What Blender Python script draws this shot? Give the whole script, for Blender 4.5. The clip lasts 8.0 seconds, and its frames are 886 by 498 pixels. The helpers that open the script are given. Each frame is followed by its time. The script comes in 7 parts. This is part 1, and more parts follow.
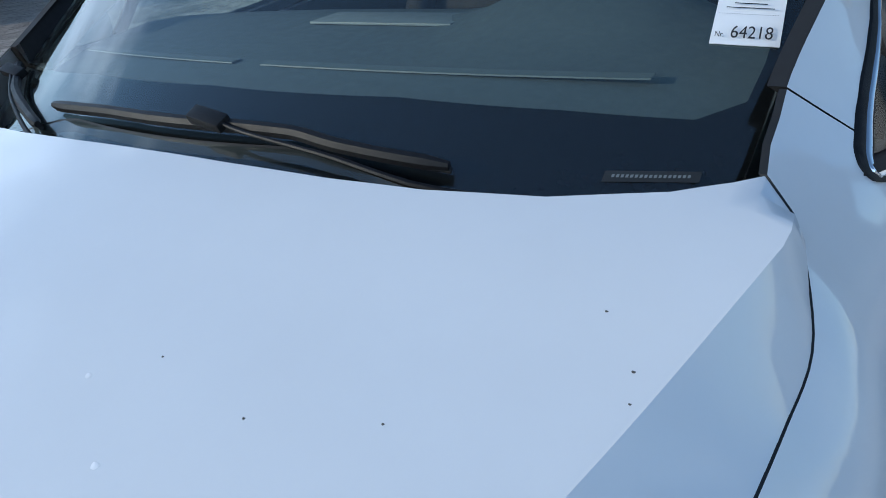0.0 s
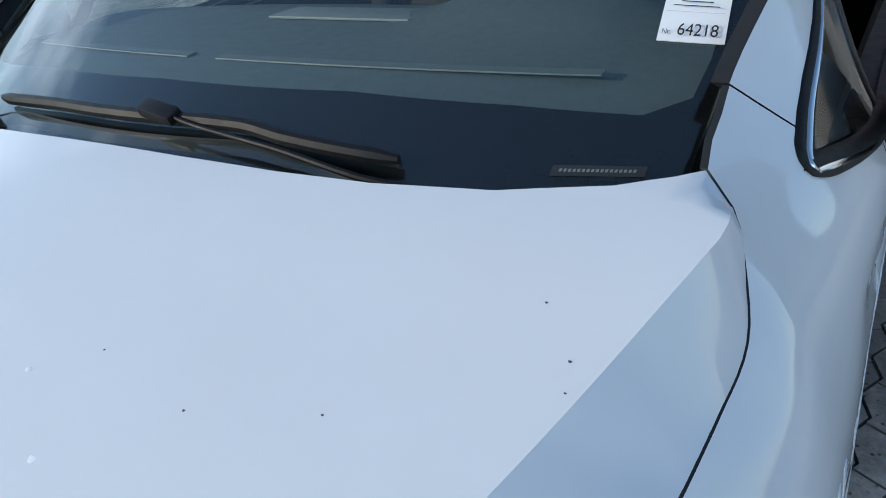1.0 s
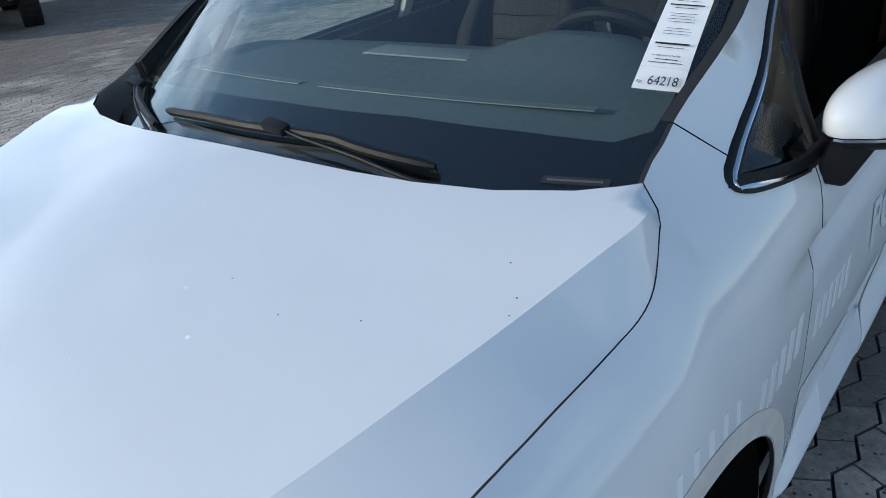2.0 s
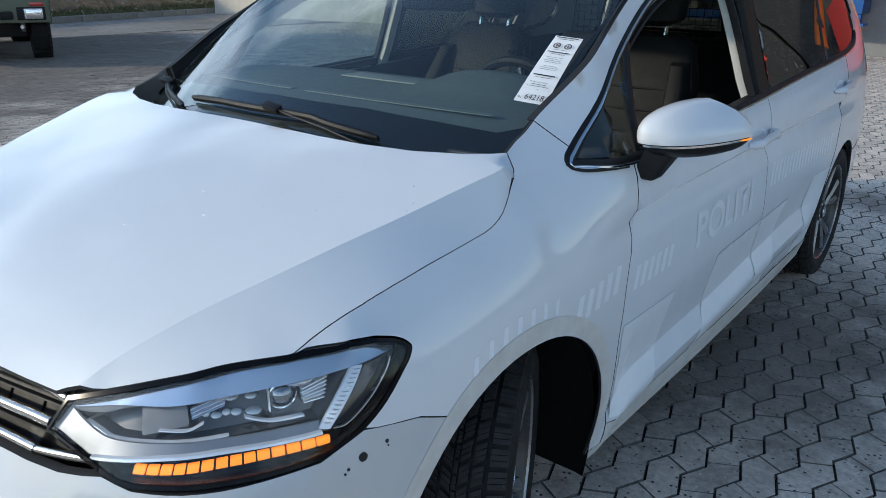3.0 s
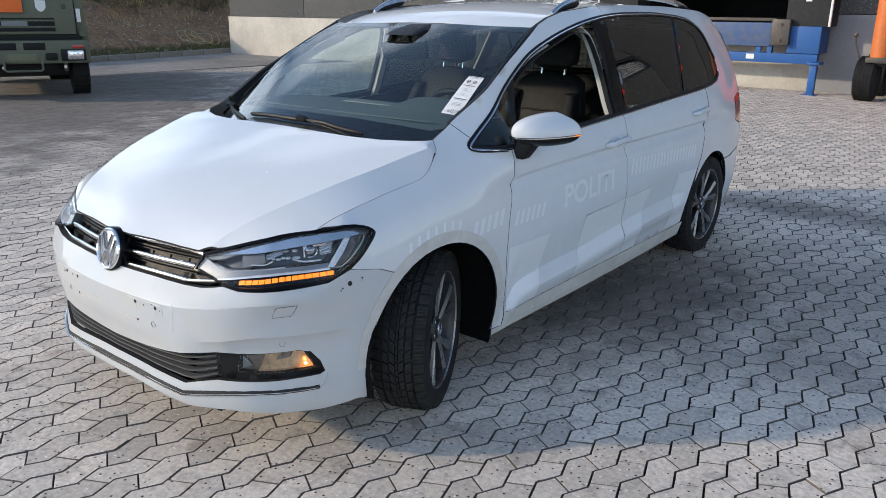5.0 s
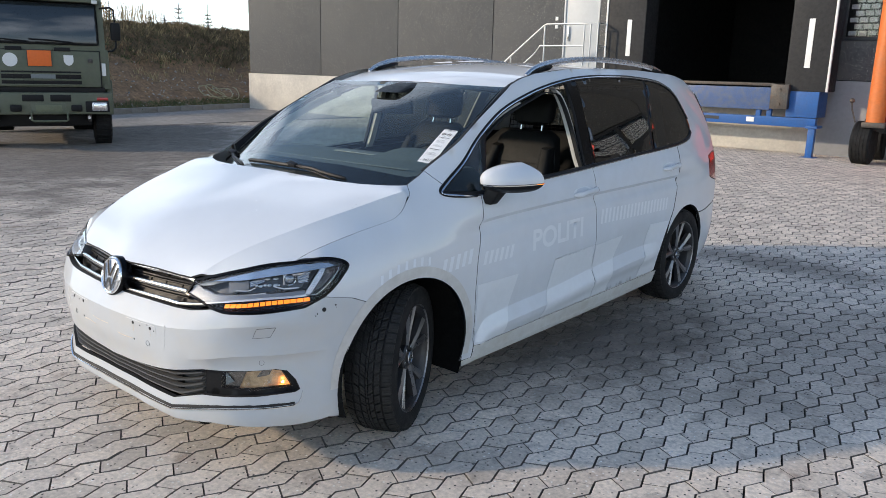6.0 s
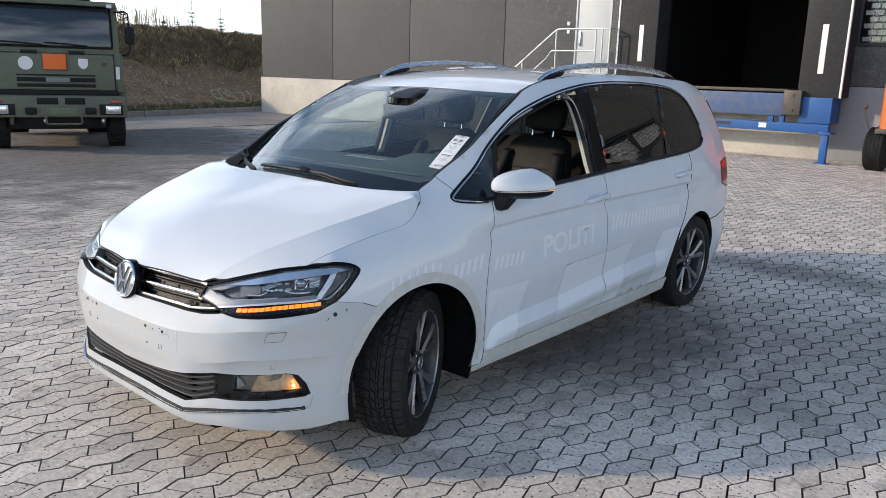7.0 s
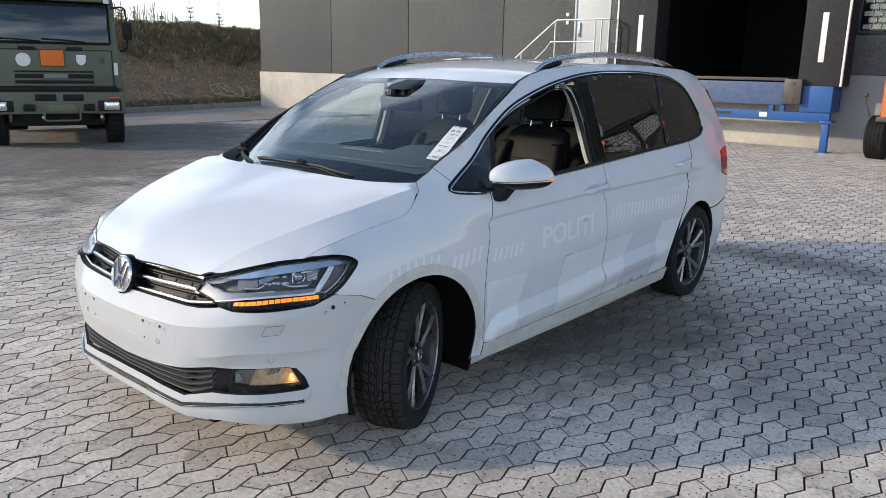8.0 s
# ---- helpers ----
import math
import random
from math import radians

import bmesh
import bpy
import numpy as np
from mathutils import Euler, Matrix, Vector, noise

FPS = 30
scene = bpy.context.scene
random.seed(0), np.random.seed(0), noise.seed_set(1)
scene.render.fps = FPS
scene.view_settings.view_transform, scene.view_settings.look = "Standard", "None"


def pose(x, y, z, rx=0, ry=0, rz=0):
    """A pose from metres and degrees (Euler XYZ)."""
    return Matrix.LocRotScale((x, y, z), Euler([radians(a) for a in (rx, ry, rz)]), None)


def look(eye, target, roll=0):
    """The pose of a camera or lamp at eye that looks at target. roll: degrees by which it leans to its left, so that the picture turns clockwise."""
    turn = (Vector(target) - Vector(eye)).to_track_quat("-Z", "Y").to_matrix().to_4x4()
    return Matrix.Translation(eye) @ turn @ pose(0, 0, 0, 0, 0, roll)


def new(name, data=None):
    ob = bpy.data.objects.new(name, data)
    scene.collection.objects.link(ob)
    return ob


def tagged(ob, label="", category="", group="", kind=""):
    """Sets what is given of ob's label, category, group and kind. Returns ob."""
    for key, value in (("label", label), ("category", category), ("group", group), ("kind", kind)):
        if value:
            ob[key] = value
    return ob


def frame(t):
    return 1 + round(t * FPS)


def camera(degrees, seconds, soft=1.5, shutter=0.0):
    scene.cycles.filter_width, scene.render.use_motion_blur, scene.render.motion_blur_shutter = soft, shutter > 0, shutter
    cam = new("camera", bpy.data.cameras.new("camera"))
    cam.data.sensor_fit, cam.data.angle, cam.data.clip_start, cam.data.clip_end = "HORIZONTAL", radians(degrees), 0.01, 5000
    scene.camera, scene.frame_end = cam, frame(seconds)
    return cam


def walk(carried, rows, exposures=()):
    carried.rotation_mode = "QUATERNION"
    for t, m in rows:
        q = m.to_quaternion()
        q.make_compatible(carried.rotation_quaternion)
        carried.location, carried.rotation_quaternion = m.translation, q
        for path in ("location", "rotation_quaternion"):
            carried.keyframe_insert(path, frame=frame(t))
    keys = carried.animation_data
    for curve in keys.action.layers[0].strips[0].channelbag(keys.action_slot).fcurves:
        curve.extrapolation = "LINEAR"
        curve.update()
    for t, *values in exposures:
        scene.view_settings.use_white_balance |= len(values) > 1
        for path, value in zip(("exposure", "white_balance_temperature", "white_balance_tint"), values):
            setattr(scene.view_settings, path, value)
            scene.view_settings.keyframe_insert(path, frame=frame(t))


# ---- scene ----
cam = camera(60.2, 8.0, soft=.5)
PATH = [
    (0, (0.856, -0.652, 1.384), (-0.155, 0.818, 0.479), -6.4),
    (0.5, (0.848, -0.648, 1.379), (-0.045, 0.891, 0.467), -5.3),
    (1, (0.882, -0.644, 1.379), (-0.069, 0.858, 0.464), -5.4),
    (1.2, (0.917, -0.657, 1.387), (-0.104, 0.803, 0.477), -5.8),
    (2.3, (1.28, -0.999, 1.502), (0.087, 0.379, 0.678), -5.0),
    (2.5, (1.37, -1.103, 1.451), (0.212, 0.341, 0.694), -2.2),
    (2.7, (1.489, -1.176, 1.441), (.340, .285, .709), -0.9),
    (3, (1.639, -1.289, 1.456), (0.48, 0.188, 0.769), 0.6),
    (3.5, (1.865, -1.546, 1.471), (0.679, -0.085, 0.794), 0.9),
    (4, (2.154, -1.775, 1.473), (0.984, -0.332, 0.733), 2.1),
    (4.5, (2.392, -2.02, 1.525), (1.224, -0.563, 0.809), 1.2),
    (5, (2.645, -2.231, 1.577), (1.453, -0.742, 0.977), 0.5),
    (5.2, (2.768, -2.275, 1.57), (1.555, -0.784, 1.017), 0.5),
    (6.5, (2.999, -2.37, 1.59), (1.741, -0.881, 1.142), 1.7),
    (7, (2.987, -2.366, 1.591), (1.719, -0.887, 1.141), 1.6),
    (7.5, (2.981, -2.359, 1.587), (1.715, -0.879, 1.132), 1.4),
    (8, (2.987, -2.345, 1.58), (1.719, -0.871, 1.113), 1.0),
]
walk(cam, [(t, look(eye, target, roll)) for t, eye, target, roll in PATH],
     exposures=[(0, -.02, 5750, 5), (.5, .03, 5950, 5), (1.2, .08, 6250, 6), (2.5, .0, 6200, 6), (3.5, .05, 6250, 6), (4.5, .15, 6550, 10), (6.5, .25, 6900, 12), (8, .25, 6900, 12)])

# ---- daylight ----
SUN_HIGH, SUN_WAY = 19.0, 46.0  # the sun's height, and the way its light runs over the ground, in degrees from x
to_sun = Vector((-math.cos(radians(SUN_WAY)) * math.cos(radians(SUN_HIGH)), -math.sin(radians(SUN_WAY)) * math.cos(radians(SUN_HIGH)), math.sin(radians(SUN_HIGH))))
world = bpy.data.worlds.new("daylight")
scene.world = world
world.use_nodes = True
wt = world.node_tree
for n in list(wt.nodes):
    wt.nodes.remove(n)
sky = wt.nodes.new("ShaderNodeTexSky")
sky.sky_type, sky.sun_disc = "NISHITA", False
sky.sun_elevation, sky.sun_rotation = radians(SUN_HIGH), math.atan2(to_sun.x, to_sun.y)
sky.air_density, sky.dust_density, sky.ozone_density = 1.0, .3, 2.0
# broken cloud all over the sky
coord = wt.nodes.new("ShaderNodeTexCoord")
squash = wt.nodes.new("ShaderNodeMapping")
squash.inputs["Scale"].default_value = (1.0, 1.0, 2.6)
cloud = wt.nodes.new("ShaderNodeTexNoise")
cloud.inputs["Scale"].default_value, cloud.inputs["Detail"].default_value, cloud.inputs["Roughness"].default_value = 2.3, 9.0, 0.55
puff = wt.nodes.new("ShaderNodeValToRGB")
puff.color_ramp.elements[0].position, puff.color_ramp.elements[1].position = 0.42, 0.66
puff.color_ramp.elements[0].color, puff.color_ramp.elements[1].color = (0, 0, 0, 1), (.8, .8, .8, 1)
mix = wt.nodes.new("ShaderNodeMix")
mix.data_type = "RGBA"
mix.inputs["B"].default_value = (8.6, 10.0, 12.0, 1)
back = wt.nodes.new("ShaderNodeBackground")
back.inputs["Strength"].default_value = 0.178
out = wt.nodes.new("ShaderNodeOutputWorld")
wt.links.new(coord.outputs["Generated"], squash.inputs["Vector"])
wt.links.new(squash.outputs["Vector"], cloud.inputs["Vector"])
# the cloud thins towards the zenith
height = wt.nodes.new("ShaderNodeSeparateXYZ")
thin = wt.nodes.new("ShaderNodeMapRange")
thin.inputs[1].default_value, thin.inputs[2].default_value, thin.inputs[3].default_value, thin.inputs[4].default_value = .42, .85, 0, -.30
thinned = wt.nodes.new("ShaderNodeMath")
wt.links.new(coord.outputs["Generated"], height.inputs[0])
wt.links.new(height.outputs["Z"], thin.inputs[0])
wt.links.new(cloud.outputs["Fac"], thinned.inputs[0])
wt.links.new(thin.outputs[0], thinned.inputs[1])
wt.links.new(thinned.outputs[0], puff.inputs["Fac"])
wt.links.new(puff.outputs["Color"], mix.inputs["Factor"])
wt.links.new(sky.outputs["Color"], mix.inputs["A"])
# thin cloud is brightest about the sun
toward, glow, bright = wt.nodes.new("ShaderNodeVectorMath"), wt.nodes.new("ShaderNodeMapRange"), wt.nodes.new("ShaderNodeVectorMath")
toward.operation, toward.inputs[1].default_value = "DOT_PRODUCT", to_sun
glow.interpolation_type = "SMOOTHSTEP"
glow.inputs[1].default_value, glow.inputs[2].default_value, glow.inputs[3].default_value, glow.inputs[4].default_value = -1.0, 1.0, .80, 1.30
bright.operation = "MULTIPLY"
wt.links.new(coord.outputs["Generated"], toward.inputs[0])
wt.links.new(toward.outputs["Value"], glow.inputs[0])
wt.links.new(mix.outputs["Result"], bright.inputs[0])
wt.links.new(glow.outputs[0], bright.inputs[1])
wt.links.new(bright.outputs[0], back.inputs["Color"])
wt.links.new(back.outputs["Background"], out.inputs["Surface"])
sun = new("sun", bpy.data.lights.new("sun", "SUN"))
sun.data.energy, sun.data.angle, sun.data.color = 2.45, radians(2.0), (1.0, .855, .65)
sun.matrix_world = look((0, 0, 30), Vector((0, 0, 30)) - to_sun)

# ---- building helpers ----
from mathutils.geometry import delaunay_2d_cdt as mathutils_cdt


def part(name, bm, material, parent, label="", smooth=True, angle=35):
    """One mesh object out of a bmesh, under a thing or a part of one."""
    me = bpy.data.meshes.new(name)
    bmesh.ops.recalc_face_normals(bm, faces=bm.faces) if name not in SHEETS else None
    if smooth:
        for f in bm.faces:
            f.smooth = True
        for e in bm.edges:
            if len(e.link_faces) == 2 and e.calc_face_angle(0) > radians(angle):
                e.smooth = False
    bm.to_mesh(me)
    bm.free()
    for m in material if isinstance(material, (list, tuple)) else [material]:
        me.materials.append(m)
    ob = new(name, me)
    if parent:
        ob.parent = parent
    return tagged(ob, label)


SHEETS, PANES = set(), []


def thing(name, label, category, m=None, group="", kind=""):
    ob = new(name)
    ob.empty_display_size = .2
    if m:
        ob.matrix_basis = m
    return tagged(ob, label, category, group, kind)


def box(bm, x0, x1, y0, y1, z0, z1, bevel=0.0, m=None):
    at = Matrix.Translation(((x0 + x1) / 2, (y0 + y1) / 2, (z0 + z1) / 2)) @ Matrix.Diagonal((abs(x1 - x0), abs(y1 - y0), abs(z1 - z0), 1))
    vs = bmesh.ops.create_cube(bm, size=1, matrix=at)["verts"]
    if bevel:
        es = {e for v in vs for e in v.link_edges}
        r = bmesh.ops.bevel(bm, geom=list(es), offset=bevel, segments=2, profile=.6, affect="EDGES")
        vs = list({v for f in r["faces"] for v in f.verts} | {v for v in vs if v.is_valid})
    if m is not None:
        bmesh.ops.transform(bm, matrix=m, verts=vs)
    return vs


def tube(bm, pts, r, n=8, closed=False, flat=1.0):
    """A round bar along points; r may be a list. flat squashes it in height."""
    pts = [Vector(p) for p in pts]
    rs = r if isinstance(r, (list, tuple)) else [r] * len(pts)
    rings = []
    for i, p in enumerate(pts):
        a = pts[i - 1] if i or closed else p
        b = pts[(i + 1) % len(pts)] if i < len(pts) - 1 or closed else p
        t = (b - a).normalized()
        u = t.cross(Vector((0, 0, 1)))
        u = u.normalized() if u.length > .05 else Vector((1, 0, 0))
        w = u.cross(t).normalized()
        rings.append([bm.verts.new(p + rs[i] * (math.cos(q) * u + flat * math.sin(q) * w)) for q in [2 * math.pi * k / n for k in range(n)]])
    for i in range(len(rings) if closed else len(rings) - 1):
        a, b = rings[i], rings[(i + 1) % len(rings)]
        for k in range(n):
            bm.faces.new((a[k], a[(k + 1) % n], b[(k + 1) % n], b[k]))
    if not closed:
        bm.faces.new(rings[0][::-1])
        bm.faces.new(rings[-1])


def lathe(bm, prof, n=48, m=None, closed=False, cap=True):
    """A turned shape about x: prof is a list of (x, radius)."""
    m = m or Matrix.Identity(4)
    rings = [[bm.verts.new(m @ Vector((x, r * math.cos(2 * math.pi * k / n), r * math.sin(2 * math.pi * k / n)))) for k in range(n)] for x, r in prof]
    for i in range(len(rings) if closed else len(rings) - 1):
        a, b = rings[i], rings[(i + 1) % len(rings)]
        for k in range(n):
            bm.faces.new((a[k], a[(k + 1) % n], b[(k + 1) % n], b[k]))
    if not closed and cap:
        for ring in (rings[0][::-1], rings[-1]):
            if (ring[0].co - ring[n // 2].co).length > 1e-4:
                bm.faces.new(ring)


def slab(bm, outline, depth, m=None, bevel=0.0):
    """A flat outline (x, y) thickened along z."""
    m = m or Matrix.Identity(4)
    vs = [bm.verts.new((x, y, 0)) for x, y in outline]
    f = bm.faces.new(vs)
    top = [v for v in bmesh.ops.extrude_face_region(bm, geom=[f])["geom"] if isinstance(v, bmesh.types.BMVert)]
    bmesh.ops.translate(bm, vec=(0, 0, depth), verts=top)
    allv = vs + top
    if bevel:
        es = [e for e in {e for v in top for e in v.link_edges} if all(v in top for v in e.verts)]
        r = bmesh.ops.bevel(bm, geom=es, offset=bevel, segments=2, profile=.6, affect="EDGES")
        allv = list({v for v in allv if v.is_valid} | set(r["verts"]))
    bmesh.ops.transform(bm, matrix=m, verts=allv)
    return allv


def rounded(pts, step=.03):
    """A closed outline: corners (u, v) or (u, v, radius), rounded and cut into steps."""
    out, n = [], len(pts)
    for i in range(n):
        p, a, b = Vector(pts[i][:2]), Vector(pts[i - 1][:2]), Vector(pts[(i + 1) % n][:2])
        r = pts[i][2] if len(pts[i]) > 2 else 0
        if r:
            p0, p1 = p + (a - p).normalized() * min(r, (a - p).length * .49), p + (b - p).normalized() * min(r, (b - p).length * .49)
            out += [(1 - t) ** 2 * p0 + 2 * t * (1 - t) * p + t * t * p1 for t in (0, .2, .4, .6, .8, 1)]
        else:
            out.append(p)
    cut = []
    for i, p in enumerate(out):
        q = out[(i + 1) % len(out)]
        k = max(1, int((q - p).length / step))
        cut += [p + (q - p) * j / k for j in range(k)]
    return [(p.x, p.y) for p in cut]


def inside(u, v, loop):
    hit, j = False, len(loop) - 1
    for i in range(len(loop)):
        (a, b), (c, d) = loop[i], loop[j]
        if (b > v) != (d > v) and u < (c - a) * (v - b) / (d - b) + a:
            hit = not hit
        j = i
    return hit


def sheet(bm, surface, outline, step=.03, deep=.02, holes=(), lines=(), side=1, slot=0, rim=1):
    """A panel cut out of a surface(u, v, out): triangles inside the outline and outside the holes, with its rims turned in by deep."""
    loops = [outline] + list(holes)
    pts, edges = [], []
    for lp in loops:
        b = len(pts)
        pts += [Vector(p) for p in lp]
        edges += [(b + i, b + (i + 1) % len(lp)) for i in range(len(lp))]
    for ln in lines:
        b = len(pts)
        pts += [Vector(p) for p in ln]
        edges += [(b + i, b + i + 1) for i in range(len(ln) - 1)]
    us, vs_ = [p[0] for p in outline], [p[1] for p in outline]
    fixed = np.array([(p.x, p.y) for p in pts])
    grid = []
    for i in range(int((max(us) - min(us)) / step) + 1):
        for j in range(int((max(vs_) - min(vs_)) / step) + 1):
            u, v = min(us) + (i + .5) * step, min(vs_) + (j + .5) * step
            if inside(u, v, outline) and not any(inside(u, v, h) for h in holes) and ((fixed - (u, v)) ** 2).sum(1).min() > (.55 * step) ** 2:
                grid.append(Vector((u, v)))
    got = mathutils_cdt(pts + grid, edges, [], 0, 1e-5)
    vv, ff = got[0], got[2]
    made = {}

    def vert(i):
        if i not in made:
            p = surface(vv[i].x, vv[i].y)
            made[i] = bm.verts.new((side * p.x, p.y, p.z))
        return made[i]
    faces = []
    for f in ff:
        c = sum((vv[i] for i in f), Vector((0, 0))) / len(f)
        if inside(c.x, c.y, outline) and not any(inside(c.x, c.y, h) for h in holes):
            try:
                nf = bm.faces.new([vert(i) for i in f])
            except ValueError:
                continue
            nf.material_index, nf.smooth = slot, True
            faces.append(nf)
    # turn all faces outwards
    for f in faces:
        f.normal_update()
    inv = {v: i for i, v in made.items()}
    for f in faces:
        q = vv[inv[f.verts[0]]]
        n = surface(q.x, q.y, .01) - surface(q.x, q.y)
        if f.normal.dot(Vector((side * n.x, n.y, n.z))) < 0:
            f.normal_flip()
    # creases drawn along the given lines
    for ln in lines:
        on = {v for v, i in inv.items() if min((vv[i] - Vector(p)).length for p in ln) < 1e-4}
        for e in {e for v in on for e in v.link_edges}:
            if e.verts[0] in on and e.verts[1] in on:
                e.smooth = False
    if deep:
        for e in [e for f in faces for e in f.edges if len(e.link_faces) == 1]:
            q = []
            for v in e.verts:
                w = vv[inv[v]]
                p = surface(w.x, w.y, -deep)
                q.append(Vector((side * p.x, p.y, p.z)))
            a, b = [bm.verts.new(v.co) for v in e.verts]
            g = bm.faces.new((a, b, bm.verts.new(q[1]), bm.verts.new(q[0])))
            g.material_index = rim


def panel(name, surface, outline, material, parent, label="", side=1, step=.03, deep=.02, holes=(), rim=None, lines=()):
    bm = bmesh.new()
    sheet(bm, surface, outline, step, deep, holes, lines, side=side)
    me = bpy.data.meshes.new(name)
    bm.to_mesh(me)
    bm.free()
    me.materials.append(material)
    me.materials.append(rim or SEAM)
    ob = new(name, me)
    ob.parent = parent
    if material in PANES:
        ob.visible_shadow = False
    return tagged(ob, label)


def strip(bm, surface, line, width, high=.006, lift=0.0, side=1, across=(0, 1)):
    """A raised moulding along a line of (u, v) on a surface, width measured along v (or the given direction)."""
    rings, given = [], across
    for i, (u, v) in enumerate(line):
        h = width / 2
        if given is None:
            p, q = line[max(0, i - 1)], line[min(len(line) - 1, i + 1)]
            d = math.hypot(q[0] - p[0], q[1] - p[1])
            across = (-(q[1] - p[1]) / d, (q[0] - p[0]) / d)
        a, b = (u - across[0] * h, v - across[1] * h), (u + across[0] * h, v + across[1] * h)
        m1, m2 = (u - across[0] * h * .6, v - across[1] * h * .6), (u + across[0] * h * .6, v + across[1] * h * .6)
        ps = [surface(*a, lift - .004), surface(*a, lift + high * .5), surface(*m1, lift + high), surface(*m2, lift + high), surface(*b, lift + high * .5), surface(*b, lift - .004)]
        rings.append([bm.verts.new((side * p.x, p.y, p.z)) for p in ps])
    for r, q in zip(rings, rings[1:]):
        for k in range(6):
            bm.faces.new((r[k], r[(k + 1) % 6], q[(k + 1) % 6], q[k]))
    bm.faces.new(rings[0])
    bm.faces.new(rings[-1][::-1])


def along(pts, n=24):
    """A smooth line of n points through (u, v) points, by their order."""
    a, b = curve([(i, p[0]) for i, p in enumerate(pts)]), curve([(i, p[1]) for i, p in enumerate(pts)])
    return [(a(i * (len(pts) - 1) / (n - 1)), b(i * (len(pts) - 1) / (n - 1))) for i in range(n)]


def arc(cu, cv, r, a0, a1, n=24):
    return [(cu + r * math.cos(radians(a0 + (a1 - a0) * i / (n - 1))), cv + r * math.sin(radians(a0 + (a1 - a0) * i / (n - 1)))) for i in range(n)]

# ---- materials ----
def material(name, color, rough=.5, metal=0.0, vary=.12, grain=40.0, bump=.0, bump_scale=200.0, stains=None, stain_scale=1.5, coat=0.0, spec=.5, random=0.0, island=0.0):
    """A surface with fine grain, broad blotches, uneven gloss and relief. stains: a second colour and how much of it."""
    m = bpy.data.materials.new(name)
    m.use_nodes = True
    nt = m.node_tree
    b = nt.nodes["Principled BSDF"]
    b.inputs["Metallic"].default_value = metal
    b.inputs["Specular IOR Level"].default_value = spec
    if coat:
        b.inputs["Coat Weight"].default_value, b.inputs["Coat Roughness"].default_value = coat, .03
    tc = nt.nodes.new("ShaderNodeTexCoord")

    def tex(scale, detail=4.0, rough_=.6):
        n = nt.nodes.new("ShaderNodeTexNoise")
        n.inputs["Scale"].default_value, n.inputs["Detail"].default_value, n.inputs["Roughness"].default_value = scale, detail, rough_
        nt.links.new(tc.outputs["Object"], n.inputs["Vector"])
        return n.outputs["Fac"]

    def mapped(fac, lo, hi, a=.3, z=.7):
        n = nt.nodes.new("ShaderNodeMapRange")
        n.inputs[1].default_value, n.inputs[2].default_value, n.inputs[3].default_value, n.inputs[4].default_value = a, z, lo, hi
        nt.links.new(fac, n.inputs[0])
        return n.outputs[0]

    def mixed(fac, a, c):
        n = nt.nodes.new("ShaderNodeMix")
        n.data_type = "RGBA"
        nt.links.new(fac, n.inputs["Factor"]) if hasattr(fac, "node") else None
        for key, v in (("A", a), ("B", c)):
            if hasattr(v, "node"):
                nt.links.new(v, n.inputs[key])
            else:
                n.inputs[key].default_value = (*v, 1)
        return n.outputs["Result"]
    fine = tex(grain)
    col = mixed(mapped(fine, 0, 1), [c * (1 - vary) for c in color], [min(1, c * (1 + vary)) for c in color])
    if stains:
        (sc, amount) = stains
        broad = tex(stain_scale, 7.0, .68)
        col = mixed(mapped(broad, 0, amount, .42, .68), col, sc)
    if random or island:
        src = nt.nodes.new("ShaderNodeObjectInfo").outputs["Random"] if random else nt.nodes.new("ShaderNodeNewGeometry").outputs["Random Per Island"]
        hsv = nt.nodes.new("ShaderNodeHueSaturation")
        nt.links.new(mapped(src, 1 - (random or island), 1 + (random or island), 0, 1), hsv.inputs["Value"])
        nt.links.new(col, hsv.inputs["Color"])
        col = hsv.outputs["Color"]
    nt.links.new(col, b.inputs["Base Color"])
    nt.links.new(mapped(tex(grain * .35), rough * .85, min(1, rough * 1.15)), b.inputs["Roughness"])
    if bump:
        bn = nt.nodes.new("ShaderNodeBump")
        bn.inputs["Strength"].default_value, bn.inputs["Distance"].default_value = bump, .004
        nt.links.new(tex(bump_scale, 5.0), bn.inputs["Height"])
        nt.links.new(bn.outputs["Normal"], b.inputs["Normal"])
    return m


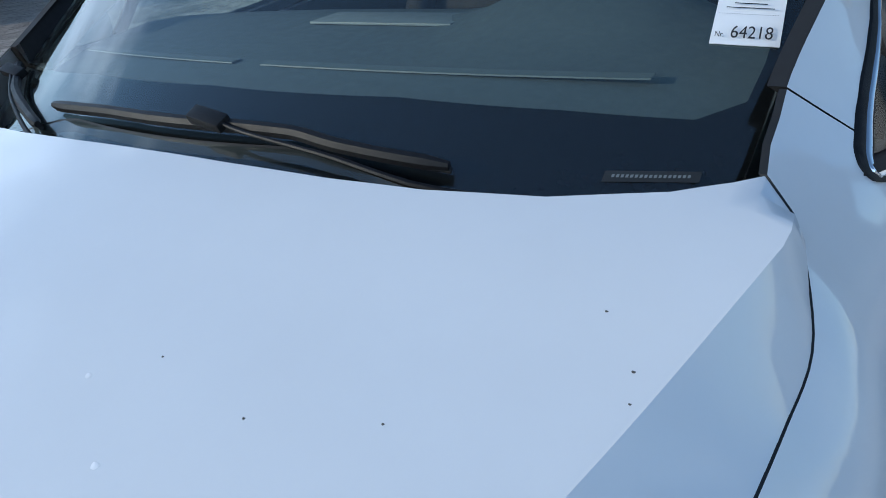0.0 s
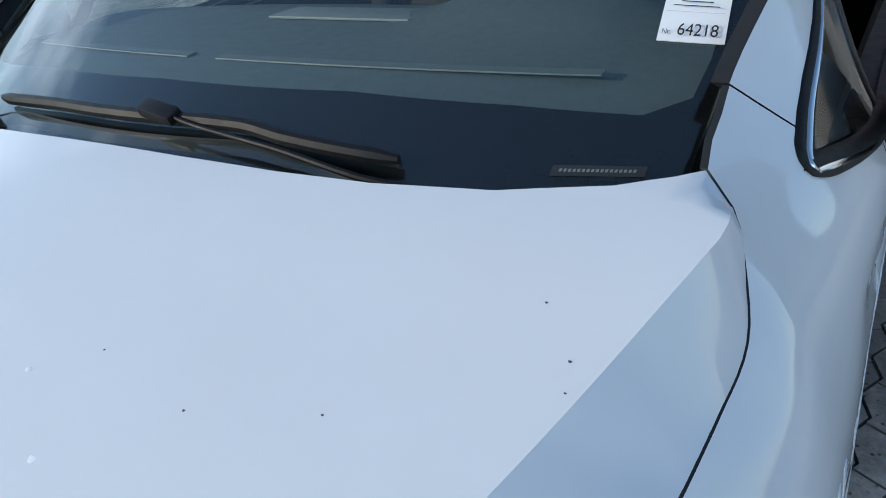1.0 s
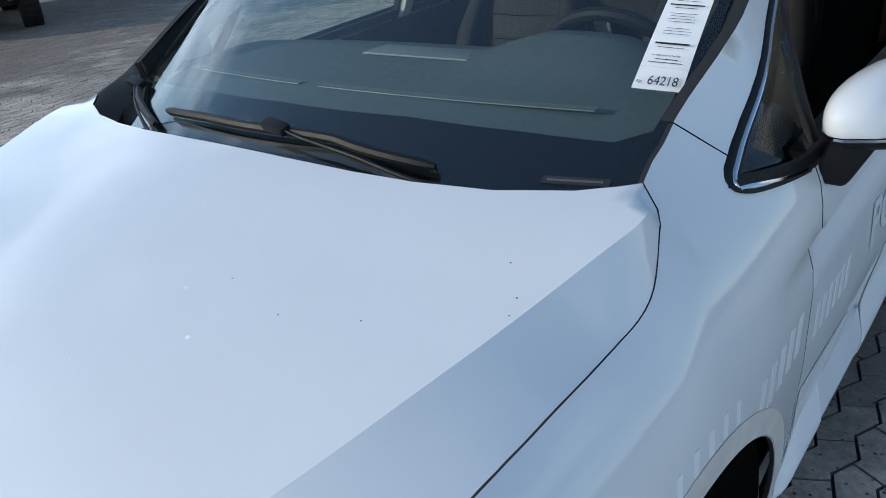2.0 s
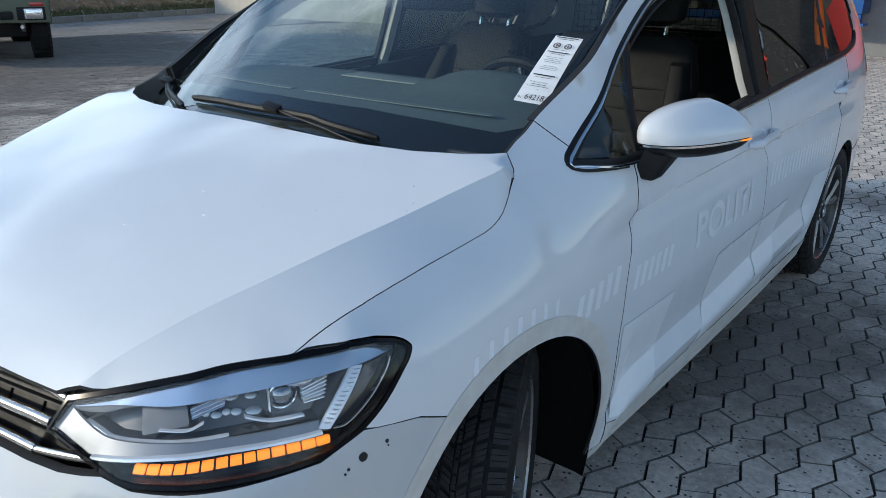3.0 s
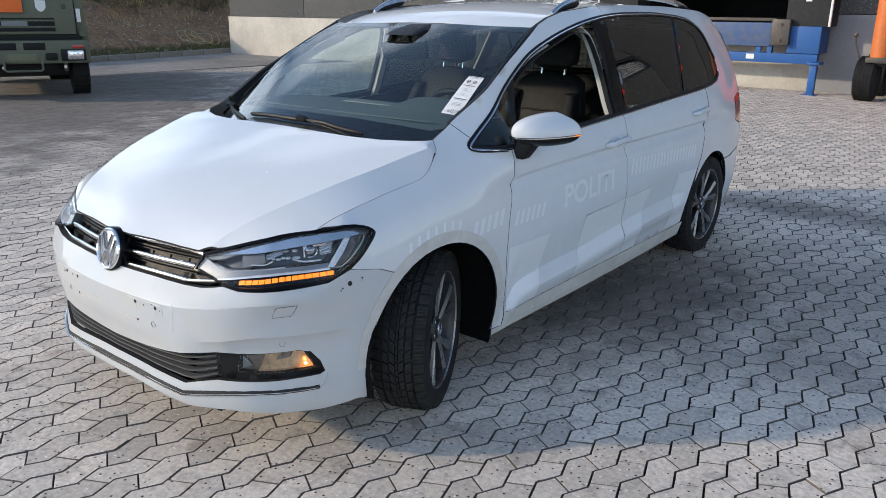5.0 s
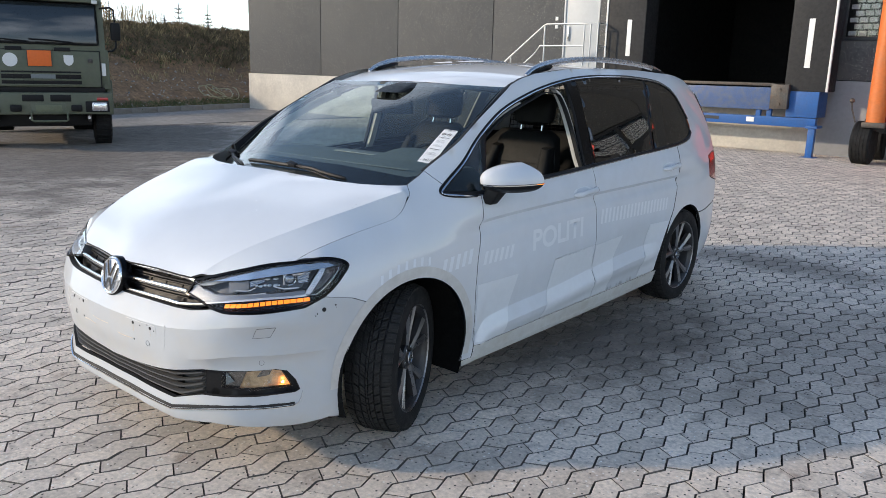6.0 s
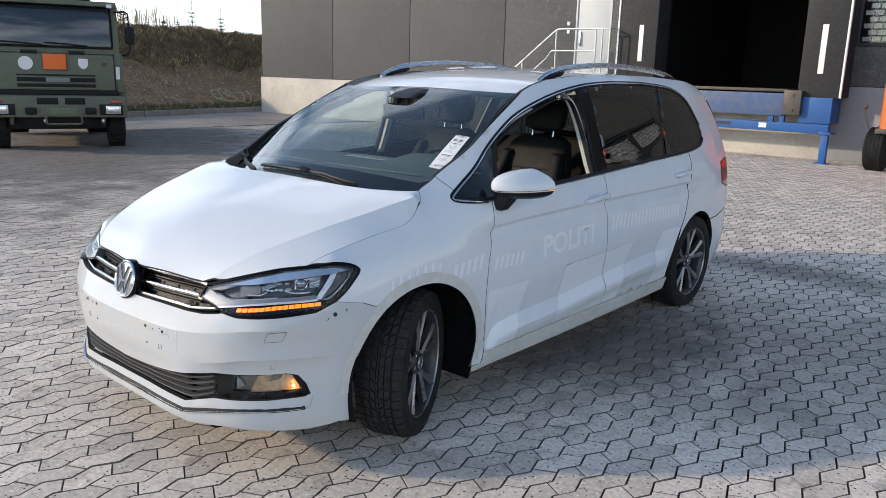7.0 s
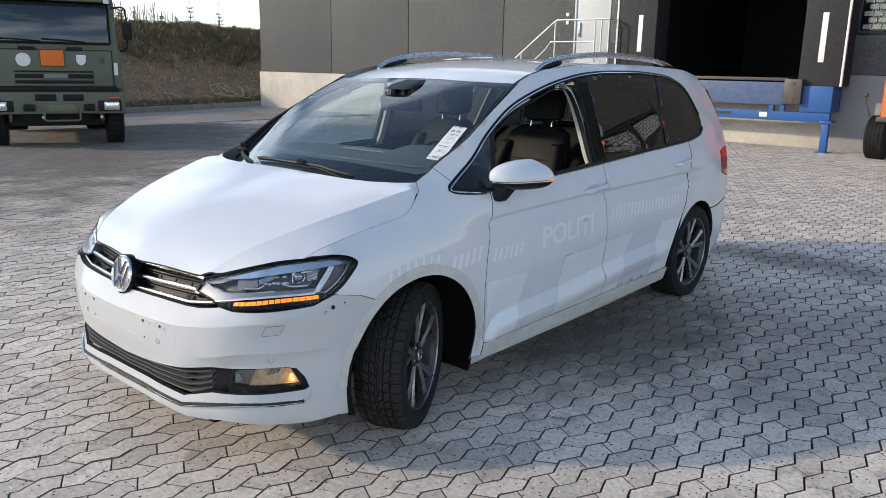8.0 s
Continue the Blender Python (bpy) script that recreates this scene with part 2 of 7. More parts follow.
def glass(name, tint, rough=.0, gloss=.08, dust=0.0):
    """Thin pane: tinted straight-through light with a real reflection on it."""
    m = bpy.data.materials.new(name)
    m.use_nodes = True
    nt = m.node_tree
    nt.nodes.remove(nt.nodes["Principled BSDF"])
    t, g, w, q, f, x = (nt.nodes.new(n) for n in ("ShaderNodeBsdfTransparent", "ShaderNodeBsdfGlossy", "ShaderNodeLayerWeight", "ShaderNodeMath", "ShaderNodeMapRange", "ShaderNodeMixShader"))
    t.inputs["Color"].default_value = (*tint, 1)
    g.inputs["Roughness"].default_value = rough
    # both faces of the pane reflect, more so at a slant
    w.inputs["Blend"].default_value = .5
    q.operation, q.inputs[1].default_value = "POWER", 5.0
    f.inputs[3].default_value, f.inputs[4].default_value = gloss, 1.0
    nt.links.new(w.outputs["Facing"], q.inputs[0])
    nt.links.new(q.outputs[0], f.inputs[0])
    nt.links.new(f.outputs[0], x.inputs["Fac"])
    nt.links.new(t.outputs["BSDF"], x.inputs[1])
    nt.links.new(g.outputs["BSDF"], x.inputs[2])
    last = x.outputs["Shader"]
    if dust:
        # a weak pale veil, put in for sky mirrored in the pane
        film, over = nt.nodes.new("ShaderNodeBsdfDiffuse"), nt.nodes.new("ShaderNodeMixShader")
        film.inputs["Color"].default_value = (.55, .68, .70, 1)
        over.inputs["Fac"].default_value = dust
        nt.links.new(last, over.inputs[1])
        nt.links.new(film.outputs["BSDF"], over.inputs[2])
        last = over.outputs["Shader"]
    nt.links.new(last, nt.nodes["Material Output"].inputs["Surface"])
    return m


def glowing(name, color, strength):
    m = bpy.data.materials.new(name)
    m.use_nodes = True
    b = m.node_tree.nodes["Principled BSDF"]
    b.inputs["Base Color"].default_value = (*color, 1)
    b.inputs["Emission Color"].default_value, b.inputs["Emission Strength"].default_value = (*color, 1), strength
    return m


PAINT = material("white_car_paint", (.69, .71, .735), .42, vary=.015, grain=8, coat=1.0, spec=.08, stains=((.70, .70, .70), .25), stain_scale=2.5)
SEAM = material("seam_black", (.012, .012, .013), .7)
# grimy white, its base also dimmed against the sun on the bumper
BUMPERPAINT = material("grimy_white_paint", (.52, .54, .56), .42, vary=.02, grain=14, coat=.8, spec=.08, stains=((.58, .54, .48), .45), stain_scale=5)
# dusty white with the sky's blue on the doors mixed into it
DOORPAINT = material("dusty_white_paint", (.685, .72, .765), .42, vary=.03, grain=9, coat=.7, spec=.1, stains=((.655, .67, .685), .5), stain_scale=3)
GHOST = material("film_ghost_white", (.775, .805, .84), .4, vary=.02, grain=30, coat=.4)
DIRT = material("dusty_paint", (.60, .59, .565), .5, vary=.06, grain=25, stains=((.45, .42, .38), .5), stain_scale=9)
SILLPAINT = material("dirty_sill_paint", (.66, .655, .635), .42, vary=.05, grain=14, coat=.3, spec=.3, stains=((.50, .46, .39), .6), stain_scale=6)
BLACK = material("black_trim", (.011, .011, .012), .45, spec=.2, vary=.2, grain=120, bump=.15, bump_scale=600)
GLOSSBLACK = material("gloss_black", (.004, .004, .005), .14, vary=.05, spec=.15)
CHROME = material("chrome", (.78, .79, .80), .09, 1.0, vary=.03)
BARCHROME = material("grille_chrome", (.60, .595, .585), .17, 1.0, vary=.05, grain=60)
SATIN = material("satin_aluminium", (.62, .63, .65), .26, 1.0, vary=.04, grain=60)
WINDSCREEN = glass("windscreen_glass", (.78, .88, .85), gloss=.10, dust=.006)
CLEAR = glass("clear_lens", (.95, .96, .97), gloss=.04)
SIDEGLASS = glass("side_glass", (.62, .69, .66))
PRIVACY = glass("privacy_glass", (.055, .062, .062), gloss=.14)
RUBBER = material("tyre_rubber", (.012, .012, .0125), .75, spec=.22, vary=.3, grain=30, bump=.2, bump_scale=300, stains=((.03, .029, .027), .5), stain_scale=8)
TREAD = material("tread_rubber", (.024, .0236, .023), .85, spec=.25, vary=.35, grain=45, bump=.3, bump_scale=300, stains=((.032, .030, .027), .45), stain_scale=14)
ALLOY = material("grey_alloy", (.045, .045, .048), .38, .5, vary=.08, grain=50, stains=((.10, .09, .08), .35), stain_scale=14)
ALLOYFACE = material("silver_alloy_face", (.27, .266, .27), .3, .85, vary=.06, grain=80)
ROTOR = material("brake_steel", (.07, .066, .062), .4, .9, vary=.15, stains=((.14, .08, .05), .4), stain_scale=20)
LINER = material("wheel_liner", (.008, .008, .008), .9, spec=.1, vary=.2, grain=80, bump=.3)
LEATHER = material("black_leather", (.010, .0105, .0115), .55, spec=.18, vary=.15, grain=90, bump=.25, bump_scale=450)
PLASTIC = material("dark_soft_plastic", (.026, .029, .031), .6, vary=.08, grain=150, bump=.12, bump_scale=900)
DASH = material("dusty_dashboard_plastic", (.085, .105, .11), .65, vary=.08, grain=150, bump=.12, bump_scale=900, stains=((.10, .12, .12), .5), stain_scale=3)
GREYTRIM = material("grey_interior_plastic", (.20, .22, .22), .55, vary=.08, grain=120)
VENTGREY = material("vent_grey_plastic", (.12, .14, .14), .55, vary=.08, grain=120)
LIGHTTRIM = material("light_grey_interior_trim", (.52, .51, .48), .7, vary=.05, grain=120)
PAPER = material("white_paper", (.82, .82, .82), .6, vary=.02)
INK = material("black_ink", (.02, .02, .022), .6)
SLATGREY = material("grey_intake_plastic", (.085, .086, .087), .45, vary=.1, grain=80)
PROJECTOR = material("projector_glass", (.30, .32, .34), .05, .75, vary=.05, coat=1.0)
AMBER = glowing("amber_indicator", (1.0, .25, .015), 1.15)
WARMLAMP = glowing("warm_fog_bulb", (1.0, .48, .15), 48.0)
FOGBACK = material("smoky_lamp_back", (.16, .135, .115), .3, .3, vary=.2, grain=40)
FOGBOWL = material("fog_reflector", (.55, .38, .22), .35, .2, vary=.3, grain=30, bump=.6, bump_scale=45)
LAMPSILVER = material("lamp_reflector", (.80, .81, .83), .10, .95, vary=.03)
LAMPBROW = material("lamp_brow", (.86, .87, .89), .15, .9, vary=.02)
LAMPCOVER = material("lamp_unit_cover", (.17, .174, .18), .4, .2, vary=.08)
LAMPSMOKE = material("lamp_outer_smoke", (.10, .088, .088), .3, .3, vary=.15, grain=30)
LAMPPALE = material("lamp_inner_grey", (.27, .28, .30), .38, .4, vary=.05)
LAMPWHITE = material("lamp_light_guide", (.82, .84, .87), .2, .35, vary=.03)
LAMPGREY = material("lamp_grey_bowl", (.60, .61, .63), .25, .7, vary=.06)
CLEARBEAD = material("lamp_bead", (.75, .78, .80), .05, .3, vary=.05, coat=1.0)
LAMPDARK = material("lamp_housing", (.105, .108, .112), .3, .4, vary=.1)
REDLENS = material("red_lamp_lens", (.42, .012, .015), .12, coat=1.0, vary=.05)
CONCRETE = material("pale_concrete", (.60, .56, .49), .85, vary=.10, grain=14, bump=.35, bump_scale=90, stains=((.33, .31, .28), .55), stain_scale=.8)
GREYWALL = material("grey_painted_concrete", (.27, .275, .285), .85, vary=.06, grain=10, bump=.25, bump_scale=80, stains=((.20, .20, .21), .5), stain_scale=.6)
ASPHALT = material("yard_ground", (.30, .275, .25), .85, vary=.25, grain=6, bump=.4, bump_scale=40, stains=((.13, .12, .11), .8), stain_scale=.35)
PANES += [WINDSCREEN, CLEAR, SIDEGLASS, PRIVACY]
# ---- the car's body as smooth surfaces: s runs round its plan from the nose's middle to the tail's, z is height ----
def curve(pts):
    """A smooth curve through points (x, y) that never overshoots."""
    xs, ys, n = [p[0] for p in pts], [p[1] for p in pts], len(pts)
    h = [xs[i + 1] - xs[i] for i in range(n - 1)]
    dl = [(ys[i + 1] - ys[i]) / h[i] for i in range(n - 1)]
    m = [0.0] * n
    m[0], m[-1] = dl[0], dl[-1]
    for i in range(1, n - 1):
        if dl[i - 1] * dl[i] > 0:
            w1, w2 = 2 * h[i] + h[i - 1], h[i] + 2 * h[i - 1]
            m[i] = (w1 + w2) / (w1 / dl[i - 1] + w2 / dl[i])

    def f(x):
        if x <= xs[0]:
            return ys[0]
        if x >= xs[-1]:
            return ys[-1]
        i = 0
        while x > xs[i + 1]:
            i += 1
        t = (x - xs[i]) / h[i]
        return ((1 + 2 * t) * (1 - t) ** 2) * ys[i] + t * (1 - t) ** 2 * h[i] * m[i] + t * t * (3 - 2 * t) * ys[i + 1] + t * t * (t - 1) * h[i] * m[i + 1]
    return f


def ramp(a, b, x):
    t = min(1.0, max(0.0, (x - a) / (b - a)))
    return t * t * (3 - 2 * t)


PLAN = [(0, -.945), (.2, -.936), (.4, -.91), (.58, -.862), (.72, -.785), (.80, -.69), (.845, -.57), (.872, -.43), (.892, -.2), (.902, .1), (.908, .5), (.914, 1.0),
        (.916, 1.6), (.914, 2.3), (.906, 2.8), (.89, 3.15), (.855, 3.42), (.77, 3.57), (.6, 3.64), (.35, 3.665), (0, 3.67)]
ARC = [0.0]
for p, q in zip(PLAN, PLAN[1:]):
    ARC.append(ARC[-1] + math.hypot(q[0] - p[0], q[1] - p[1]))
plan_x, plan_y = curve([(s, p[0]) for s, p in zip(ARC, PLAN)]), curve([(s, p[1]) for s, p in zip(ARC, PLAN)])


def plan_normal(s):
    e = 0.05
    a, b = max(0.0, s - e), min(ARC[-1], s + e)
    tx, ty = plan_x(b) - plan_x(a), plan_y(b) - plan_y(a)
    n = Vector((ty, -tx, 0))
    if s < e:
        n.x *= s / e
    if s > ARC[-1] - e:
        n.x *= (ARC[-1] - s) / e
    return n.normalized()


# how far the body stands in or out of its plan, by height, at stations along it
STATIONS = [
    (0.0, [(.15, -.16), (.185, -.07), (.22, -.025), (.27, -.012), (.33, -.03), (.42, -.02), (.5, 0), (.594, 0), (.63, -.02), (.67, -.045), (.73, -.07), (.78, -.095), (.82, -.13), (.9, -.25)]),
    (0.40, [(.15, -.16), (.185, -.07), (.22, -.025), (.27, -.012), (.33, -.03), (.42, -.02), (.5, 0), (.594, 0), (.63, -.022), (.67, -.05), (.73, -.08), (.78, -.115), (.82, -.155), (.9, -.27)]),
    (0.80, [(.15, -.13), (.185, -.055), (.22, -.02), (.27, -.01), (.36, -.012), (.45, -.008), (.52, 0), (.638, 0), (.665, -.014), (.69, -.03), (.74, -.062), (.8, -.105), (.86, -.155), (.92, -.21), (1.0, -.3)]),
    (1.12, [(.17, -.04), (.22, -.022), (.32, -.012), (.45, -.008), (.6, 0), (.68, -.004), (.74, -.012), (.8, -.027), (.85, -.05), (.89, -.08), (.94, -.125), (1.02, -.22)]),
    (1.58, [(.17, -.045), (.3, -.02), (.5, 0), (.7, .008), (.8, 0), (.88, -.02), (.95, -.052), (1.01, -.10), (1.05, -.135), (1.1, -.19), (1.2, -.27), (1.62, -.5)]),
    (2.03, [(.17, -.06), (.22, -.045), (.3, -.03), (.42, -.012), (.55, -.002), (.7, .006), (.85, .002), (.95, -.008), (1.0, -.022), (1.05, -.055), (1.1, -.085), (1.2, -.135), (1.35, -.195), (1.48, -.25), (1.56, -.30), (1.6, -.34), (1.635, -.43)]),
    (3.07, [(.17, -.06), (.22, -.045), (.3, -.03), (.42, -.012), (.55, -.002), (.7, .006), (.9, .002), (1.0, -.01), (1.05, -.025), (1.09, -.045), (1.2, -.085), (1.35, -.14), (1.48, -.195), (1.56, -.24), (1.6, -.285), (1.635, -.40)]),
    (4.36, [(.17, -.07), (.3, -.03), (.5, 0), (.7, .008), (.9, .002), (1.03, -.01), (1.11, -.035), (1.16, -.055), (1.35, -.125), (1.5, -.185), (1.56, -.225), (1.6, -.28), (1.635, -.40)]),
    (5.02, [(.17, -.08), (.3, -.03), (.5, 0), (.75, 0), (.95, -.02), (1.1, -.06), (1.2, -.095), (1.4, -.19), (1.5, -.25), (1.58, -.33), (1.62, -.5)]),
    (ARC[-1], [(.17, -.06), (.3, 0), (.55, 0), (.7, -.03), (.95, -.06), (1.1, -.10), (1.3, -.22), (1.5, -.34), (1.58, -.42), (1.62, -.55)]),
]
PROFILES = [(s, curve(p)) for s, p in STATIONS]
facet = curve([(.42, 0), (.58, .010), (.72, .032), (.84, .040), (.95, .030), (1.08, .008), (1.2, 0)])
ledge = curve([(.4, .47), (.517, .484), (.746, .512), (.97, .509), (1.2, .505), (1.45, .50)])


def facet_low(s):
    """The bumper's foot breaks at a sharp corner beside the intake and runs straight back from it."""
    return float(np.interp(s, (.15, .415, .60, .74, .86, .96, 1.08, 1.2), (0, .013, -.012, -.033, -.040, -.030, -.008, 0)))


upper_crease = curve([(.1, .862), (.19, .879), (.43, .905), (.8, .918), (1.5, .926), (2.63, .926), (3.2, .92)])
lower_crease = curve([(.38, .27), (.435, .334), (.507, .403), (.624, .419), (1.09, .441), (1.5, .473), (2.175, .504), (2.4, .50)])


wing_top = curve([(.9, .83), (.967, .854), (1.05, .878), (1.161, .905), (1.291, .932), (1.394, .949), (1.47, .960), (1.53, .98), (1.605, 1.03)])
wing_fold = curve([(.97, 0), (.995, -.006), (1.023, -.014), (1.05, -.020), (1.09, -.0225), (1.134, -.018), (1.187, -.010), (1.239, -.0065), (1.29, -.0067), (1.343, -.010), (1.394, -.015), (1.445, -.020), (1.475, -.022), (1.53, -.014), (1.60, 0)])


def inset(s, z):
    i = 0
    while i < len(PROFILES) - 2 and s > PROFILES[i + 1][0]:
        i += 1
    (a, f), (b, g) = PROFILES[i], PROFILES[i + 1]
    t = ramp(a, b, s)
    d = f(z) * (1 - t) + g(z) * t
    y = s - 1.57
    if .16 < y < 3.3:
        # the doors' upper crease with the hollow under it, and the ledge low on the doors
        k = ramp(.17, .5, y) * (1 - ramp(2.6, 3.2, y))
        u = upper_crease(y) - z
        d -= k * .024 * max(0, min(1, u / .022)) * (1 - .8 * ramp(.03, .09, u) - .2 * ramp(.09, .3, u))
        k = ramp(.36, .5, y) * (1 - ramp(2.2, 2.42, y))
        v = lower_crease(y) - z
        d += k * (.034 * max(0, min(1, v / .07)) * (1 - .5 * ramp(.09, .16, v)) - .018 * ramp(-.2, 0, v))
    if .15 < s < 1.2 and z < .68:
        # the bumper's corner is cut back to a flatter facet under the lamp
        k = ramp(.40, .50, z)
        d += (1 - k) * facet_low(s) - k * facet(s) * (1 - ramp(.56, .68, z))
    if .68 < s < .96:
        d += .0045 * ramp(.68, .82, s) * (1 - ramp(.82, .96, s)) * ramp(.76, .82, z)
    if .97 < s < 1.60:
        # the wing rolls in under the edge of the bonnet
        top = wing_top(s)
        d += wing_fold(s) * ramp(top - .022 - .05 * ramp(1.1, 1.3, s), top, z)
    if .42 < s < 1.45:
        # the bumper's ledge that runs from the wheel arch forward over the fog lamp
        k = ramp(.42, .62, s) * (1 - ramp(.98, 1.14, s))
        v = ledge(s) - z
        d -= k * .017 * max(0, min(1, v / .018)) * (1 - ramp(.02, .14, v))
    return d


def body(s, z, out=0.0):
    """A point of the body; a negative s lies on the other side."""
    a = abs(s)
    p = Vector((plan_x(a), plan_y(a), z)) + plan_normal(a) * (inset(a, z) + out)
    return p if s >= 0 else Vector((-p[0], p[1], p[2]))


# the headlamp's outline: its upper edge, which the bonnet follows, then round its outer end and back
LAMP_TOP = along([(.471, .771), (.59, .8015), (.71, .8265), (.84, .8435), (.954, .854), (1.03, .860), (1.09, .863)], 26)
LAMP_END = along([(1.135, .858), (1.175, .847), (1.196, .836), (1.204, .825), (1.195, .811), (1.174, .793), (1.128, .756), (1.074, .723), (1.03, .704), (.985, .694), (.90, .689), (.80, .686), (.72, .683), (.662, .679)], 40)
LAMP = [(.446, .717)] + LAMP_TOP + LAMP_END + [(.63, .681), (.592, .688)]
BONNET_FRONT = [body(s, z + .0015, -.001) for s, z in LAMP_TOP if s < .975]

hood_mid = curve([(-.93, .72), (-.9, .758), (-.86, .79), (-.78, .848), (-.6, .932), (-.4, .998), (-.2, 1.052), (-.06, 1.086), (.12, 1.118)])
hood_crease = curve([(-.9, .40), (-.8, .452), (-.76, .484), (-.7, .524), (-.6, .573), (-.5, .620), (-.4, .659), (-.3, .693), (-.2, .723), (-.1, .751), (-.05, .764), (0, .774), (.03, .772), (.055, .755), (.084, .72), (.1, .69)])
hood_rim = curve([(-.9, .40), (-.813, .430)] + [(p.y, p.x) for p in BONNET_FRONT] + [(-.559, .7495), (-.506, .7555), (-.45, .7633), (-.4, .7702), (-.345, .7782), (-.287, .7857), (-.228, .7925), (-.198, .7957), (-.143, .8005), (-.098, .804), (-.078, .8062), (-.053, .8075), (-.030, .805), (-.005, .798), (.016, .790), (.034, .783), (.063, .7705), (.077, .750), (.084, .735)])


def fender_at(x, y, s, z):
    """The (s, z) at which the body's side passes over the plan point (x, y), found from a first guess."""
    for _ in range(12):
        p, e = body(s, z), 1e-3
        a, b = body(s + e, z) - p, body(s, z + e) - p
        a, b = a * (1 / e), b * (1 / e)
        det = a.x * b.y - b.x * a.y
        rx, ry = x - p.x, y - p.y
        s += max(-.05, min(.05, (rx * b.y - b.x * ry) / det))
        z += max(-.05, min(.05, (a.x * ry - rx * a.y) / det))
    return s, z


# the line at which bonnet and wing meet, so that both end on one edge
RIM_Y = [-.553 + .637 * i / 40 for i in range(41)]
RIM_LINE = [fender_at(hood_rim(y) + .0018, y, y + 1.57, .9 + .15 * (y + .4)) for y in RIM_Y]
rim_height = curve([(-.9, .71), (-.813, .757)] + [(p.y, p.z) for p in BONNET_FRONT] + [(y, z - .001) for y, (s, z) in zip(RIM_Y, RIM_LINE)])


hood_drop = curve([(-.9, .08), (-.86, .075), (-.8, .062), (-.76, .045), (-.7, .034), (-.6, .031), (-.4, .031), (-.2, .034), (.1, .032)])


def hood(x, y, out=0.0):
    """The bonnet: a slightly crowned sheet whose sides fall away outside a crease down to its rim."""
    a, c, e = abs(x), hood_crease(y), hood_rim(y)
    z = hood_mid(y) - hood_drop(y) * (min(a, c) / c) ** 1.6
    if a > c:
        t = (a - c) / max(.02, e - c)
        z = z + (rim_height(y) - z) * t * (1 + .3 * (1 - t))
    return Vector((x, y, z + out))


def windscreen(x, v, out=0.0):
    """The windscreen: v runs from the cowl to the roof."""
    k = (x / .7) ** 2
    n = Vector((0, -.46, .89))
    return Vector((x, -.055 + .945 * v + (.21 * max(0, 1 - v) ** 1.2 + .02) * k, 1.075 + .425 * v + .025 * math.sin(math.pi * v) - .004 * k)) + n * out


roof_mid = curve([(.86, 1.492), (.92, 1.512), (1.0, 1.54), (1.17, 1.58), (1.5, 1.615), (1.9, 1.63), (2.4, 1.622), (2.9, 1.595), (3.2, 1.56), (3.45, 1.5)])


def roof(x, y, out=0.0):
    return Vector((x, y, roof_mid(y) - .027 * (x / .6) ** 2 + out))

# ---- the yard and what stands round it ----
bm = bmesh.new()
bmesh.ops.create_grid(bm, x_segments=40, y_segments=40, size=600)
for v in bm.verts:
    v.co.z = -.03
ground = part("ground", bm, ASPHALT, None)
tagged(ground, "weathered yard ground of earth and sand under the paving", "ground", kind="structure")

WALL_Y = 15.25
AGGREGATE = bpy.data.materials.new("dark_exposed_aggregate")


def aggregate():
    """Dark panels with pale and dark pebbles washed out of the surface."""
    m = material("dark_exposed_aggregate", (.085, .086, .087), .8, vary=.3, grain=30, bump=.8, bump_scale=60, stains=((.11, .11, .108), .5), stain_scale=.7)
    nt = m.node_tree
    b = nt.nodes["Principled BSDF"]
    old = b.inputs["Base Color"].links[0].from_socket
    tc = nt.nodes.new("ShaderNodeTexCoord")
    v = nt.nodes.new("ShaderNodeTexVoronoi")
    v.inputs["Scale"].default_value = 52.0
    nt.links.new(tc.outputs["Object"], v.inputs["Vector"])
    pick = nt.nodes.new("ShaderNodeMapRange")
    pick.inputs[1].default_value, pick.inputs[2].default_value = .80, .88
    sep = nt.nodes.new("ShaderNodeSeparateColor")
    nt.links.new(v.outputs["Color"], sep.inputs[0])
    nt.links.new(sep.outputs[0], pick.inputs[0])
    near = nt.nodes.new("ShaderNodeMapRange")
    near.inputs[1].default_value, near.inputs[2].default_value, near.inputs[3].default_value, near.inputs[4].default_value = .2, .45, 1, 0
    nt.links.new(v.outputs["Distance"], near.inputs[0])
    both = nt.nodes.new("ShaderNodeMath")
    both.operation = "MULTIPLY"
    nt.links.new(pick.outputs[0], both.inputs[0])
    nt.links.new(near.outputs[0], both.inputs[1])
    mix = nt.nodes.new("ShaderNodeMix")
    mix.data_type = "RGBA"
    mix.inputs["B"].default_value = (.42, .40, .36, 1)
    nt.links.new(both.outputs[0], mix.inputs["Factor"])
    nt.links.new(old, mix.inputs["A"])
    nt.links.new(mix.outputs["Result"], b.inputs["Base Color"])
    return m


bpy.data.materials.remove(AGGREGATE)
AGGREGATE = aggregate()
DOORGREY = material("pale_grey_steel_door", (.48, .50, .51), .5, vary=.03, grain=20, stains=((.40, .42, .43), .4), stain_scale=2)
GALVA = material("galvanised_steel", (.55, .57, .58), .42, .8, vary=.12, grain=60)
PADBLACK = material("dock_pad_fabric", (.015, .0155, .017), .7, vary=.12, grain=40, bump=.3, bump_scale=150, stains=((.026, .026, .028), .5), stain_scale=3)
WHITEPAINT = material("white_plastic", (.78, .78, .76), .5, vary=.03)
DOCKBLUE = material("dock_blue_paint", (.012, .10, .33), .45, vary=.12, grain=30, bump=.15, stains=((.05, .09, .2), .45), stain_scale=4)
